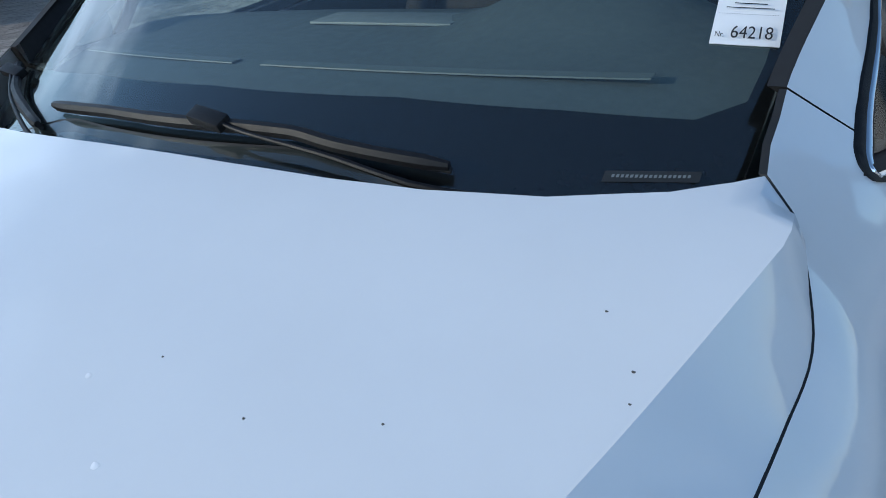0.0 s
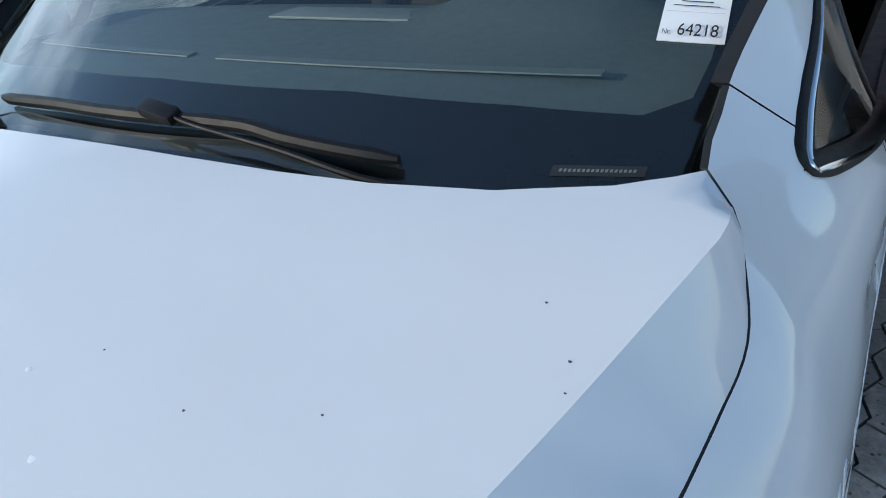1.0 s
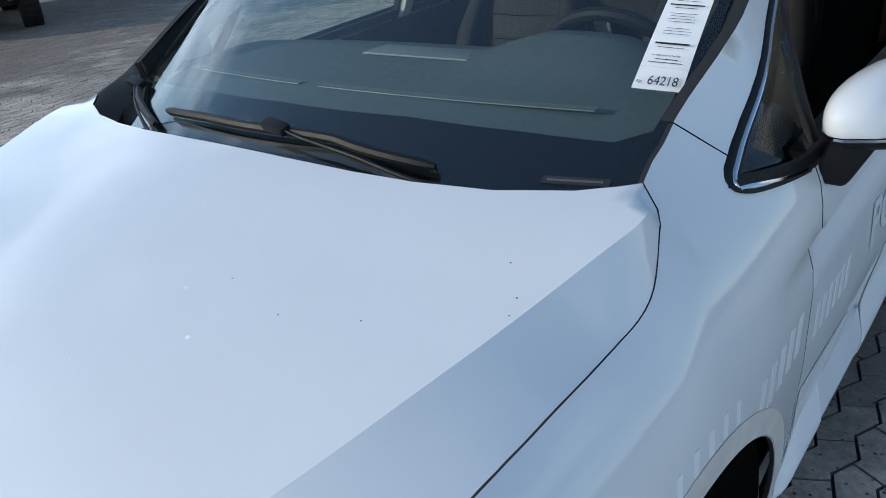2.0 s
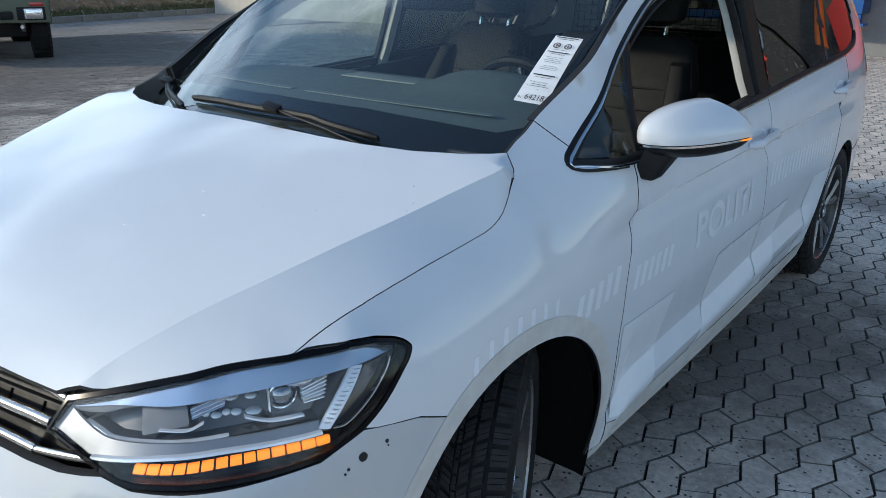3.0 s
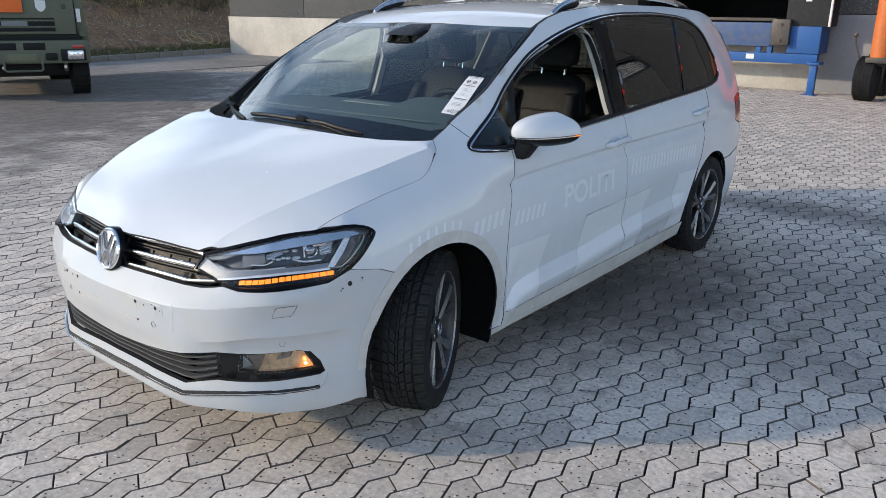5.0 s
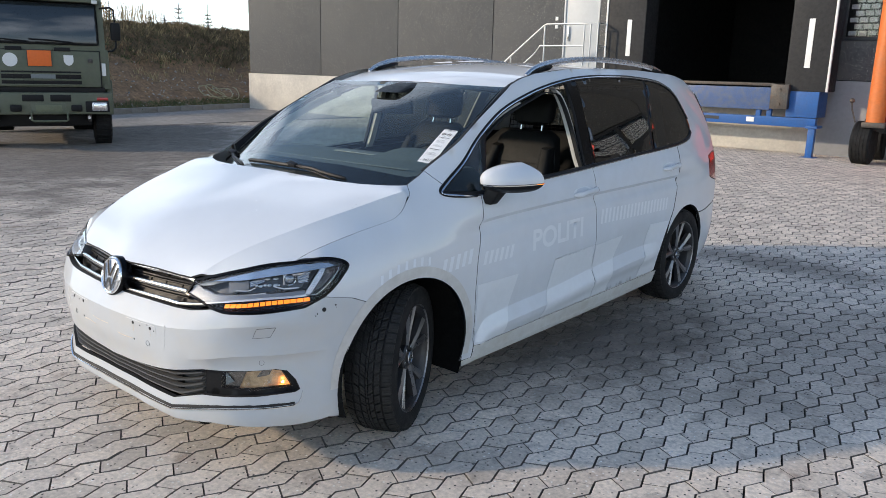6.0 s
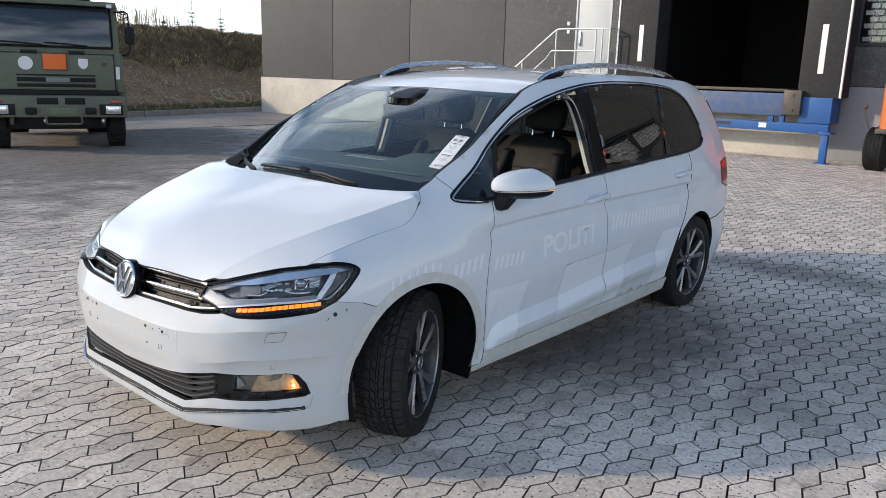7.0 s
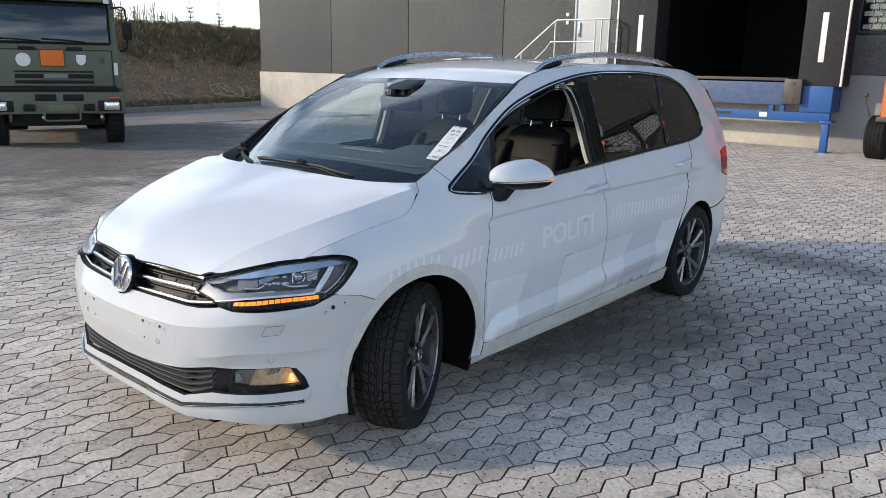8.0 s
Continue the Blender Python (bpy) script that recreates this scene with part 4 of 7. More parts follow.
def lorry(m):
    t = thing("lorry", "olive green army lorry with an orange plate on its nose", "lorry", m)

    def bx(name, mat, *dims, label="", bevel=.02, parent=None, at=None):
        bm = bmesh.new()
        box(bm, *dims, bevel, at)
        return part(name, bm, mat, parent or t, label)
    # cab as a rounded shell with a raked screen
    bm = bmesh.new()
    prof = [(.10, 1.10), (.02, 1.22), (.0, 1.6), (.02, 1.92), (.16, 2.72), (.30, 2.86), (1.75, 2.90), (1.9, 2.7), (1.9, 1.10)]
    left, right = [bm.verts.new((-1.17, y, z)) for y, z in prof], [bm.verts.new((1.17, y, z)) for y, z in prof]
    bm.faces.new(left)
    bm.faces.new(right[::-1])
    for i in range(len(prof)):
        bm.faces.new((left[i], left[(i + 1) % len(prof)], right[(i + 1) % len(prof)], right[i]))
    bmesh.ops.bevel(bm, geom=[e for e in bm.edges if e.calc_face_angle(0) > .6], offset=.09, segments=4, profile=.6, affect="EDGES")
    part("cab", bm, OLIVE, t)
    tilt = pose(0, .018, 1.96, -10.2)
    bm = bmesh.new()
    box(bm, -1.06, 1.06, -.022, .01, -.01, .79, .05, tilt)
    seal = part("windscreen_seal", bm, BLACK, t, "black rubber round the screen")
    bm = bmesh.new()
    box(bm, -1.03, 1.03, -.03, -.01, .02, .76, .03, tilt)
    part("windscreen", bm, LORRYGLASS, seal, "dark lorry windscreen")
    for x0, x1 in ((-1.0, -.17), (-.15, .60)):
        bm = bmesh.new()
        tube(bm, [tilt @ Vector((x0, -.045, .075)), tilt @ Vector(((x0 + x1) / 2, -.05, .06)), tilt @ Vector((x1, -.045, .03))], .016, 6)
        wiper = part("wiper", bm, BLACK, t)
        bm = bmesh.new()
        tube(bm, [tilt @ Vector((x1, -.05, .0)), tilt @ Vector(((x0 + x1) / 2 + .1, -.06, .05))], .011, 6)
        part("wiper_arm", bm, BLACK, wiper)
    bx("sun_visor", OLIVE, -1.12, 1.12, -.03, .22, 2.75, 2.84)
    bx("roof_hatch", OLIVE, .2, .75, .5, 1.1, 2.89, 2.96, bevel=.03)
    bx("visor_lamp", WHITEPAINT, .98, 1.08, -.04, .02, 2.73, 2.80, bevel=.015)
    # nose flap with its grille
    nose = bx("nose_panel", OLIVE, -1.03, 1.05, -.035, .03, 1.16, 1.84, label="olive nose flap", bevel=.025)
    for dims in ((-1.03, 1.05, 1.842, 1.854), (1.052, 1.064, 1.16, 1.85), (-1.042, -1.03, 1.16, 1.85)):
        bx("flap_gap", SEAM, dims[0], dims[1], -.022, .02, dims[2], dims[3], bevel=.002, parent=nose)
    for z0, z1 in ((1.425, 1.455), (1.315, 1.395), (1.215, 1.275)):
        bx("grille_slot", BLACK, -.66, .70, -.040, -.03, z0, z1, bevel=.004, parent=nose)
        for k in range(7):
            x = -.46 + .16 * k
            bx("grille_rib", BLACK, x - .012, x + .012, -.046, -.034, z0 - .004, z1 + .004, bevel=.004, parent=nose)
    for z in (1.405, 1.295, 1.200):
        bx("grille_bar", OLIVE, -.70, .74, -.055, -.03, z - .012, z + .012, bevel=.008, parent=nose)
    bx("maker_bar", GREYTRIM, -.17, .25, -.062, -.04, 1.315, 1.395, label="plain grey maker's bar", bevel=.008, parent=nose)
    for x in (-.42, .40):
        bx("air_slot", BLACK, x - .14, x + .14, -.045, .0, 1.83, 1.90, bevel=.008)
    bx("flap_latch", STEEL, .84, .92, -.055, -.03, 1.62, 1.70, bevel=.012, parent=nose)
    bx("warning_plate", ORANGE, -.20, .205, -.066, -.04, 1.545, 1.84, label="square orange warning plate", bevel=.012)
    for dims in ((-.21, .215, 1.535, 1.548), (-.21, .215, 1.837, 1.85), (-.21, -.198, 1.535, 1.85), (.203, .215, 1.535, 1.85)):
        bx("plate_frame", STEEL, dims[0], dims[1], -.070, -.04, dims[2], dims[3], bevel=.003)
    bm = bmesh.new()
    lathe(bm, [(0, .125), (.014, .125)], 32, pose(-.49, -.04, 1.655, 0, 0, -90))
    part("disc_sign", bm, WHITEPAINT, t, "round white sign")
    bm = bmesh.new()
    slab(bm, [(-.085, .09), (.085, .09), (.085, -.03), (.05, -.085), (0, -.11), (-.05, -.085), (-.085, -.03)], .012, pose(.50, -.04, 1.67, 90))
    part("shield_sign", bm, WHITEPAINT, t, "white shield sign")
    bx("cab_gap", BLACK, -1.12, 1.12, .02, .3, 1.04, 1.16)
    for s in (-1, 1):
        bx("corner_step", OLIVE, s * 1.15 - .07, s * 1.15 + .07, .02, .5, 1.12, 1.88, bevel=.03)
        bx("door_step", OLIVE, s * 1.20 - .06, s * 1.20 + .06, .12, .75, .62, 1.30, bevel=.03)
    # bumper with lamps
    bumper = bx("front_bumper", OLIVE, -1.23, 1.23, -.12, .35, .64, 1.06, label="heavy olive front bumper", bevel=.04)
    for s in (-1, 1):
        bx("lamp_frame", BLACK, s * .945 - .215, s * .945 + .215, -.14, -.1, .685, .895, bevel=.015, parent=bumper)
        bx("headlamp", LAMPGREY, s * .98 - .14, s * .98 + .14, -.16, -.12, .705, .875, label="square headlamp", bevel=.02, parent=bumper)
        bx("headlamp_glass", LAMPSILVER, s * .98 - .11, s * .98 + .11, -.166, -.155, .725, .855, bevel=.012, parent=bumper)
        bx("indicator", REDLENS, s * 1.04 - .10, s * 1.04 + .10, -.14, -.1, .91, .97, bevel=.008, parent=bumper)
        bx("tow_pad", BLACK, s * .52 + .05 - .1, s * .52 + .05 + .1, -.18, -.1, .70, .83, bevel=.035, parent=bumper)
        bx("bumper_stay", STEEL, s * .80 - .03, s * .80 + .03, -.05, .4, .50, .66, bevel=.01, parent=bumper)
    for x0, x1 in ((-.36, .015), (.12, .49)):
        bx("bumper_vent", BLACK, x0, x1, -.126, -.1, .885, 1.02, bevel=.02, parent=bumper)
    bx("plate_recess", OLIVE, -.22, .38, -.135, -.11, .66, .85, bevel=.012, parent=bumper)
    bx("plate_bar", STRAPOLIVE, -.14, .31, -.145, -.12, .70, .82, bevel=.006, parent=bumper)
    bm = bmesh.new()
    tube(bm, [(-.22, -.16, .70), (-.22, -.2, .54), (-.18, -.2, .52), (.36, -.2, .52), (.40, -.2, .54), (.40, -.16, .70)], .020, 8)
    part("step_bar", bm, OLIVE, t)
    for x in (.78, -.24):
        bm = bmesh.new()
        lathe(bm, [(-.03, .03), (.03, .03)], 12, pose(x, -.1, .58, 0, 0, 90))
        part("tow_eye", bm, SATIN, t)
    for s in (-1, 1):
        bm = bmesh.new()
        lathe(bm, [(-.16, .26), (-.16, .46), (-.13, .52), (.13, .52), (.16, .46), (.16, .26)], 40, pose(s * 1.06, .75, .52))
        w = part("wheel", bm, RUBBER, t, "large lorry tyre")
        for k in range(28):
            bm = bmesh.new()
            box(bm, -.15, .15, -.022, .022, .508, .532, .004, pose(s * 1.06, .75, .52, 360 * k / 28))
            part("tread_lug", bm, RUBBER, w)
        bm = bmesh.new()
        lathe(bm, [(-.12, .27), (.11, .27), (.06, .1), (.10, .08), (.10, 0)] if s > 0 else [(.12, .27), (-.11, .27), (-.06, .1), (-.10, .08), (-.10, 0)], 32, pose(s * 1.06, .75, .52))
        part("rim", bm, OLIVE, w)
        bm = bmesh.new()
        lathe(bm, [(-.28, .26), (-.28, .46), (-.25, .52), (.25, .52), (.28, .46), (.28, .26)], 40, pose(s * .92, 4.4, .52))
        part("wheel", bm, RUBBER, t)
        # mirror on its bowed arms
        for line in ([(s * 1.12, .1, 2.66), (s * 1.30, .0, 2.68), (s * 1.36, -.02, 2.64), (s * 1.37, -.02, 2.40)], [(s * 1.12, .1, 1.84), (s * 1.30, .0, 1.86), (s * 1.36, -.02, 1.92), (s * 1.37, -.02, 2.10)]):
            bm = bmesh.new()
            tube(bm, line, .018, 8)
            part("mirror_arm", bm, BLACK, t)
        bx("mirror", BLACK, s * 1.37 - .09, s * 1.37 + .09, -.10, .02, 2.06, 2.40, bevel=.04)
    bx("chassis", STEEL, -.45, .45, .3, 6.2, .66, .98)
    bx("front_axle", STEEL, -.9, .9, .65, .85, .44, .60)
    bx("underrun_shield", BLACK, -.85, .85, .3, .5, .40, .68)
    # black blocks added to keep the shaded underside of the lorry dark
    bx("rear_axle", BLACK, -.95, .95, 3.9, 4.3, .12, .70, bevel=.05)
    bx("gearbox", BLACK, -.62, .62, .9, 3.6, .34, .70, bevel=.05)
    bx("cargo_body", OLIVE, -1.2, 1.2, 2.05, 6.4, 1.05, 2.65, label="olive cargo body", bevel=.05)
    bx("door_sticker", WHITEPAINT, 1.08, 1.15, -.012, .0, 1.38, 1.62, bevel=.002)
    return t


STRAPOLIVE = material("pale_olive_plate", (.15, .165, .10), .6, vary=.1, grain=15)
lorry(Matrix(((.38, -.924, 0, -11.59), (.924, .38, 0, 3.74), (0, 0, 1, 0), (0, 0, 0, 1))) @ Matrix.Scale(.94, 4))

# ---- red and orange lifting machine by the dock ----
CRANEORANGE = material("crane_orange", (.62, .15, .025), .5, vary=.10, grain=15, stains=((.45, .16, .06), .5), stain_scale=3)
CRANERED = material("crane_red", (.52, .03, .02), .5, vary=.10, grain=15, stains=((.30, .04, .03), .5), stain_scale=3)


def machine():
    t = thing("lifting_machine", "red and orange wheeled lifting machine beside the dock", "machine", pose(-.42, 13.85, 0))

    def bx(name, mat, *d, label="", bevel=.02):
        bm = bmesh.new()
        box(bm, *d, bevel)
        return part(name, bm, mat, t, label)
    for x in (.02, 3.4):
        for y in (.15, 1.35):
            bm = bmesh.new()
            lathe(bm, [(-.17, .22), (-.17, .36), (-.14, .40), (.14, .40), (.17, .36), (.17, .22)], 36, pose(x + .1, y, .40, 0, 0, 0))
            w = part("wheel", bm, RUBBER, t, "ribbed rubber wheel")
            for k in range(5):
                bm = bmesh.new()
                lathe(bm, [(-.012, .398), (-.012, .408), (.012, .408), (.012, .398)], 36, pose(x + .1 - .12 + .06 * k, y, .40), closed=True)
                part("tread_rib", bm, RUBBER, w)
            bm = bmesh.new()
            lathe(bm, [(-.12, .23), (.12, .23), (.08, 0)], 24, pose(x + .1, y, .40))
            part("rim", bm, CRANERED, w)
    bx("chassis", CRANERED, .25, 3.5, .2, 1.3, .62, .95, label="red chassis", bevel=.03)
    bx("platform", CRANERED, .3, 3.7, .1, 1.4, .95, 1.45, label="red machine body", bevel=.05)
    bm = bmesh.new()
    tube(bm, [(.30, -.05, .80), (.30, -.05, 2.95)], .16, 20)
    part("stabiliser", bm, CRANEORANGE, t, "orange upright stabiliser leg")
    bx("stabiliser_head", CRANEORANGE, .16, .6, -.2, .2, 2.9, 3.12)
    bx("stabiliser_foot", STEEL, .1, .5, -.2, .15, .70, .80)
    bm = bmesh.new()
    tube(bm, [(-.02, -.1, .78), (-.1, -.12, 1.02), (-.12, -.12, 1.16)], .014, 8)
    bmesh.ops.create_uvsphere(bm, u_segments=10, v_segments=8, radius=.045, matrix=Matrix.Translation((-.12, -.12, 1.18)))
    part("lever", bm, STEEL, t, "lever with a round knob")
    bm = bmesh.new()
    box(bm, -.16, .25, -.12, .3, .72, .9, .03, pose(0, 0, 0, 0, 20, 0))
    part("mudguard", bm, BLACK, t)
    for pts, r0, mat in (([(1.0, .7, 1.4), (1.5, .6, 2.9), (2.4, .5, 4.2)], .20, CRANERED), ([(2.4, .5, 4.2), (3.2, .5, 3.9), (4.2, .5, 2.3)], .16, CRANEORANGE), ([(1.3, .9, 1.4), (2.0, .8, 2.6), (2.5, .7, 3.6)], .08, STEEL)):
        bm = bmesh.new()
        tube(bm, pts, r0, 12)
        part("boom", bm, mat, t, "jointed lifting boom")
    bx("cab", CRANERED, 2.4, 3.6, .2, 1.3, 1.45, 2.7, label="red cab", bevel=.06)
    bm = bmesh.new()
    box(bm, 2.37, 2.43, .32, 1.18, 1.8, 2.55, .02)
    part("cab_window", bm, LORRYGLASS, t)


machine()

# ---- the white people carrier ----
car = thing("car", "white compact people carrier with stripped lettering, parked on paving", "car")
BONNET = [(0, -.864), (.08, -.859), (.156, -.846), (.238, -.832), (.346, -.815), (.425, -.801), *[(p.x, p.y) for p in BONNET_FRONT], *[(hood_rim(y), y) for y in RIM_Y], (.66, .029), (.55, -.016), (.42, -.043), (.3, -.055), (.15, -.061), (0, -.063)]
panel("hood", hood, rounded(BONNET + [(-x, y) for x, y, *_ in BONNET[-2:0:-1]]), PAINT, car, "smooth white bonnet with a crease down each side", deep=.007,
      lines=[[(k * hood_crease(y), y) for y in [-.80 + .83 * i / 34 for i in range(35)]] for k in (1, -1)])

bonnet_panel = [o for o in car.children if o.name.startswith("hood")][0]
SPECKDARK = material("dark_dirt_speck", (.07, .065, .06), .7)
SPECKPALE = material("dried_water_spot", (.80, .81, .82), .5)
for x, y, r, mat in ((.700, -.189, .0016, SPECKDARK), (.660, -.140, .0014, SPECKDARK), (.310, -.320, .0013, SPECKDARK), (.430, -.342, .0014, SPECKDARK), (.542, -.303, .0013, SPECKDARK), (.707, -.217, .0012, SPECKDARK),
                     (.338, -.423, .0040, SPECKPALE), (.255, -.362, .0035, SPECKPALE), (.20, -.52, .003, SPECKPALE)):
    bm = bmesh.new()
    ring_pts = [bm.verts.new(hood(x + r * (1 + .25 * math.sin(3 * a)) * math.cos(a), y + r * (1 + .25 * math.cos(2 * a)) * math.sin(a), .0002)) for a in [2 * math.pi * i / 10 for i in range(10)]]
    top_pt = bm.verts.new(hood(x, y, .0009))
    for a, b in zip(ring_pts, ring_pts[1:] + ring_pts[:1]):
        bm.faces.new((a, b, top_pt))
    part("speck", bm, mat, bonnet_panel)

ARCH_F, ARCH_R = (1.53, .33, .385), (4.36, .325, .372)
WING_SEAM = along([(2.0085, 1.02), (1.9855, .85), (1.955, .69), (1.9525, .60), (1.9635, .45), (1.9915, .285)], 24)
FENDER = RIM_LINE + [(1.735, 1.114), (1.7705, 1.1335), (1.8345, 1.0645), (1.82, 1.0545), (1.7866, 1.0415), (1.785, 1.04), *WING_SEAM, (1.98, .225)] \
    + arc(*ARCH_F, -15.5, 124) + [(1.20, .6975), (1.10, .717), (1.079, .7235)] + [(s + .003, z + .0035 * ramp(.80, .86, z)) for s, z in LAMP_END[::-1] if z > .73] + [(s, z + .0035) for s, z in LAMP_TOP[::-1] if s > 1.0]
def crease_lines(s0, s1):
    """The two creases that run along the doors between s0 and s1."""
    up = [(s0 + (s1 - s0) * i / 40, upper_crease(s0 - 1.57 + (s1 - s0) * i / 40)) for i in range(41)]
    a, b = (1.995, 3.067) if s0 < 3 else (3.085, 3.9)
    low = [(a + (b - a) * i / 50, lower_crease(a - 1.57 + (b - a) * i / 50)) for i in range(51)]
    return [up, [(s, z - .022) for s, z in up], [(s, z) for s, z in low if z > .31], [(s, z - .07) for s, z in low if z > .385]]


FRONT_DOOR = [(s + .004, z) for s, z in WING_SEAM] + [ (3.098, .292), (3.078, .428), (3.054, .71), (3.017, 1.067)]
REAR_DOOR = [(3.0205, 1.068), (3.0575, .71), (3.0815, .428), (3.1015, .292), (3.955, .295)] + arc(4.36, .325, .405, 184, 146, 10) + [(4.06, .62), (4.11, .70), (4.15, .82), (4.178, 1.0), (4.172, 1.118)]
SIDE = [(1.7725, 1.1355), (1.79, 1.145), (1.96, 1.236), (2.17, 1.345), (2.34, 1.43), (2.5, 1.51), (2.6, 1.54), (2.74, 1.567), (3.07, 1.594), (3.5, 1.605), (4.0, 1.6), (4.5, 1.575), (4.75, 1.54), (4.9, 1.47), (4.98, 1.3), (5.02, 1.15), (5.02, 1.03), (4.9, 1.03), (4.78, 1.01), (4.80, .85), (5.0, .8), (5.0, .66), (4.72, .62)] \
    + arc(*ARCH_R, 52, 146, 16) + [(4.075, .62), (4.12, .70), (4.158, .82), (4.186, 1.0), (4.18, 1.122), (4.30, 1.135), (4.40, 1.153), (4.47, 1.19), (4.49, 1.232), (4.475, 1.28), (4.36, 1.425), (4.28, 1.48), (4.126, 1.526), (3.9, 1.545), (3.687, 1.554), (3.4, 1.553), (3.139, 1.542), (2.93, 1.52), (2.764, 1.492), (2.56, 1.443), (2.378, 1.385), (2.159, 1.273), (1.946, 1.133), (1.837, 1.066)]
SILL = [(1.915, .222), (1.985, .223), (1.995, .283), (4.0, .287), (4.0, .2), (3.2, .195), (1.925, .19)]
DLO = [(1.80, 1.046), (1.82, 1.058), (1.946, 1.137), (2.159, 1.277), (2.378, 1.389), (2.56, 1.447), (2.764, 1.496), (2.93, 1.524), (3.139, 1.546), (3.4, 1.557), (3.687, 1.558), (3.9, 1.549), (4.126, 1.53), (4.28, 1.484), (4.36, 1.429), (4.475, 1.284), (4.49, 1.232), (4.47, 1.187), (4.40, 1.149), (4.30, 1.131), (4.18, 1.118), (3.02, 1.064), (2.0, 1.018)]
FRAME = [(1.98, 1.021), (1.88, 1.027), (1.82, 1.034), (1.798, 1.043), (1.806, 1.053), (1.835, 1.07)] + DLO[2:16]
for side in (1, -1):
    panel("front_fender", body, rounded(FENDER), PAINT, car, "white front fender with a dusty arch lip", side, deep=.008)
    panel("sill", body, rounded(SILL), SILLPAINT, car, "", side)
    panel("side_frame", body, rounded(SIDE), PAINT, car, "white pillars, roof edge and rear quarter", side)
    front_door = panel("front_door", body, rounded(FRONT_DOOR, .02), DOORPAINT, car, "dusty white front door with pale ghost lettering", side, .02, lines=crease_lines(2.012, 3.025))
    rear_door = panel("rear_door", body, rounded(REAR_DOOR, .02), DOORPAINT, car, "dusty white rear door with pale ghost stripes", side, .02, lines=crease_lines(3.04, 4.16))
    if side < 0:
        panel("front_door_glass", body, rounded([(2.09, 1.03), (2.14, 1.24), (2.38, 1.375), (2.56, 1.435), (2.764, 1.484), (2.96, 1.515), (2.955, 1.065)]), SIDEGLASS, front_door, "clear raised side window", side, .05, 0)
    # dark liner behind the window line and along the belt
    bm = bmesh.new()
    strip(bm, body, along(FRAME, 90), .020, .005, .001, side, None)
    gasket = part("window_gasket", bm, BLACK, car, "black rubber gasket round the side windows")
    bm = bmesh.new()
    strip(bm, body, along(FRAME, 90), .0055, .003, .0055, side, None)
    part("window_moulding", bm, CHROME, gasket, "chrome moulding over the side windows")
    bm = bmesh.new()
    strip(bm, body, along([(1.80, 1.043), (2.0, 1.026), (2.5, 1.048), (3.02, 1.072), (3.6, 1.098), (4.18, 1.125), (4.30, 1.138), (4.40, 1.157), (4.47, 1.195)], 60), .018, .006, .003, side)
    belt = part("belt_gasket", bm, BLACK, car, "black rubber seal along the window sills")
    bm = bmesh.new()
    strip(bm, body, along([(1.80, 1.038), (2.0, 1.019), (2.5, 1.041), (3.02, 1.065), (3.6, 1.091), (4.18, 1.118), (4.30, 1.131), (4.40, 1.150), (4.47, 1.188)], 60), .006, .004, .006, side)
    part("belt_moulding", bm, CHROME, belt, "thin chrome moulding along the window sills")
    # windows
    panel("quarter_glass", body, rounded([(1.825, 1.05, .01), (1.95, 1.128), (2.16, 1.268, .01), (2.055, 1.03, .01)]), SIDEGLASS, car, "small clear front quarter window", side, deep=0)
    bm = bmesh.new()
    strip(bm, body, along([(2.06, 1.02), (2.12, 1.14), (2.185, 1.282)], 10), .04, .008, -.006, side, (1, 0))
    part("window_post", bm, BLACK, car, "black post behind the quarter window")
    panel("b_pillar", body, rounded([(2.965, 1.065), (2.975, 1.2), (2.99, 1.35), (2.985, 1.525), (3.10, 1.538), (3.085, 1.35), (3.07, 1.2), (3.07, 1.07)]), GLOSSBLACK, car, "gloss black pillar between the doors", side)
    panel("rear_door_glass", body, rounded([(3.076, 1.073), (3.09, 1.35), (3.105, 1.54), (3.4, 1.55), (3.687, 1.551), (3.93, 1.544), (3.80, 1.103)]), PRIVACY, rear_door, "dark privacy glass", side, deep=0)
    bm = bmesh.new()
    strip(bm, body, along([(3.81, 1.10), (3.87, 1.32), (3.945, 1.545)], 12), .03, .006, -.004, side, (1, 0))
    part("window_post", bm, BLACK, rear_door)
    panel("rear_quarter_glass", body, rounded([(3.84, 1.104), (3.965, 1.542), (4.126, 1.526), (4.28, 1.48), (4.36, 1.425), (4.475, 1.28), (4.486, 1.232), (4.46, 1.19), (4.39, 1.153), (4.18, 1.122)]), PRIVACY, car, "dark privacy quarter glass", side, deep=0)

# roof with its rails
ROOF = [(0, .905), (.3, .908), (.5, .915), (.632, .928), (.622, 1.05), (.615, 1.3), (.617, 1.9), (.615, 2.5), (.60, 2.95), (.56, 3.3), (.45, 3.39), (0, 3.42)]
panel("roof", roof, rounded(ROOF + [(-x, y) for x, y in ROOF[-2:0:-1]], .05), PAINT, car, "white roof with scraps of peeled film", step=.06)
for side in (1, -1):
    bm = bmesh.new()
    line, top = [], curve([(1.16, 0), (1.24, .026), (1.45, .044), (1.9, .05), (2.4, .044), (2.75, .03), (2.93, 0)])
    for i in range(40):
        y = 1.16 + 1.77 * i / 39
        line.append((side * (.60 - .012 * ramp(2.4, 2.9, y)), y, roof_mid(y) - .022 + top(y)))
    tube(bm, line, [.012 + .010 * min(1, i / 4, (39 - i) / 4) for i in range(40)], 10, flat=.75)
    rail = part("roof_rail", bm, SATIN, car, "satin aluminium roof rail")
    for a, b in ((1.2, 1.42), (2.72, 2.9)):
        bm = bmesh.new()
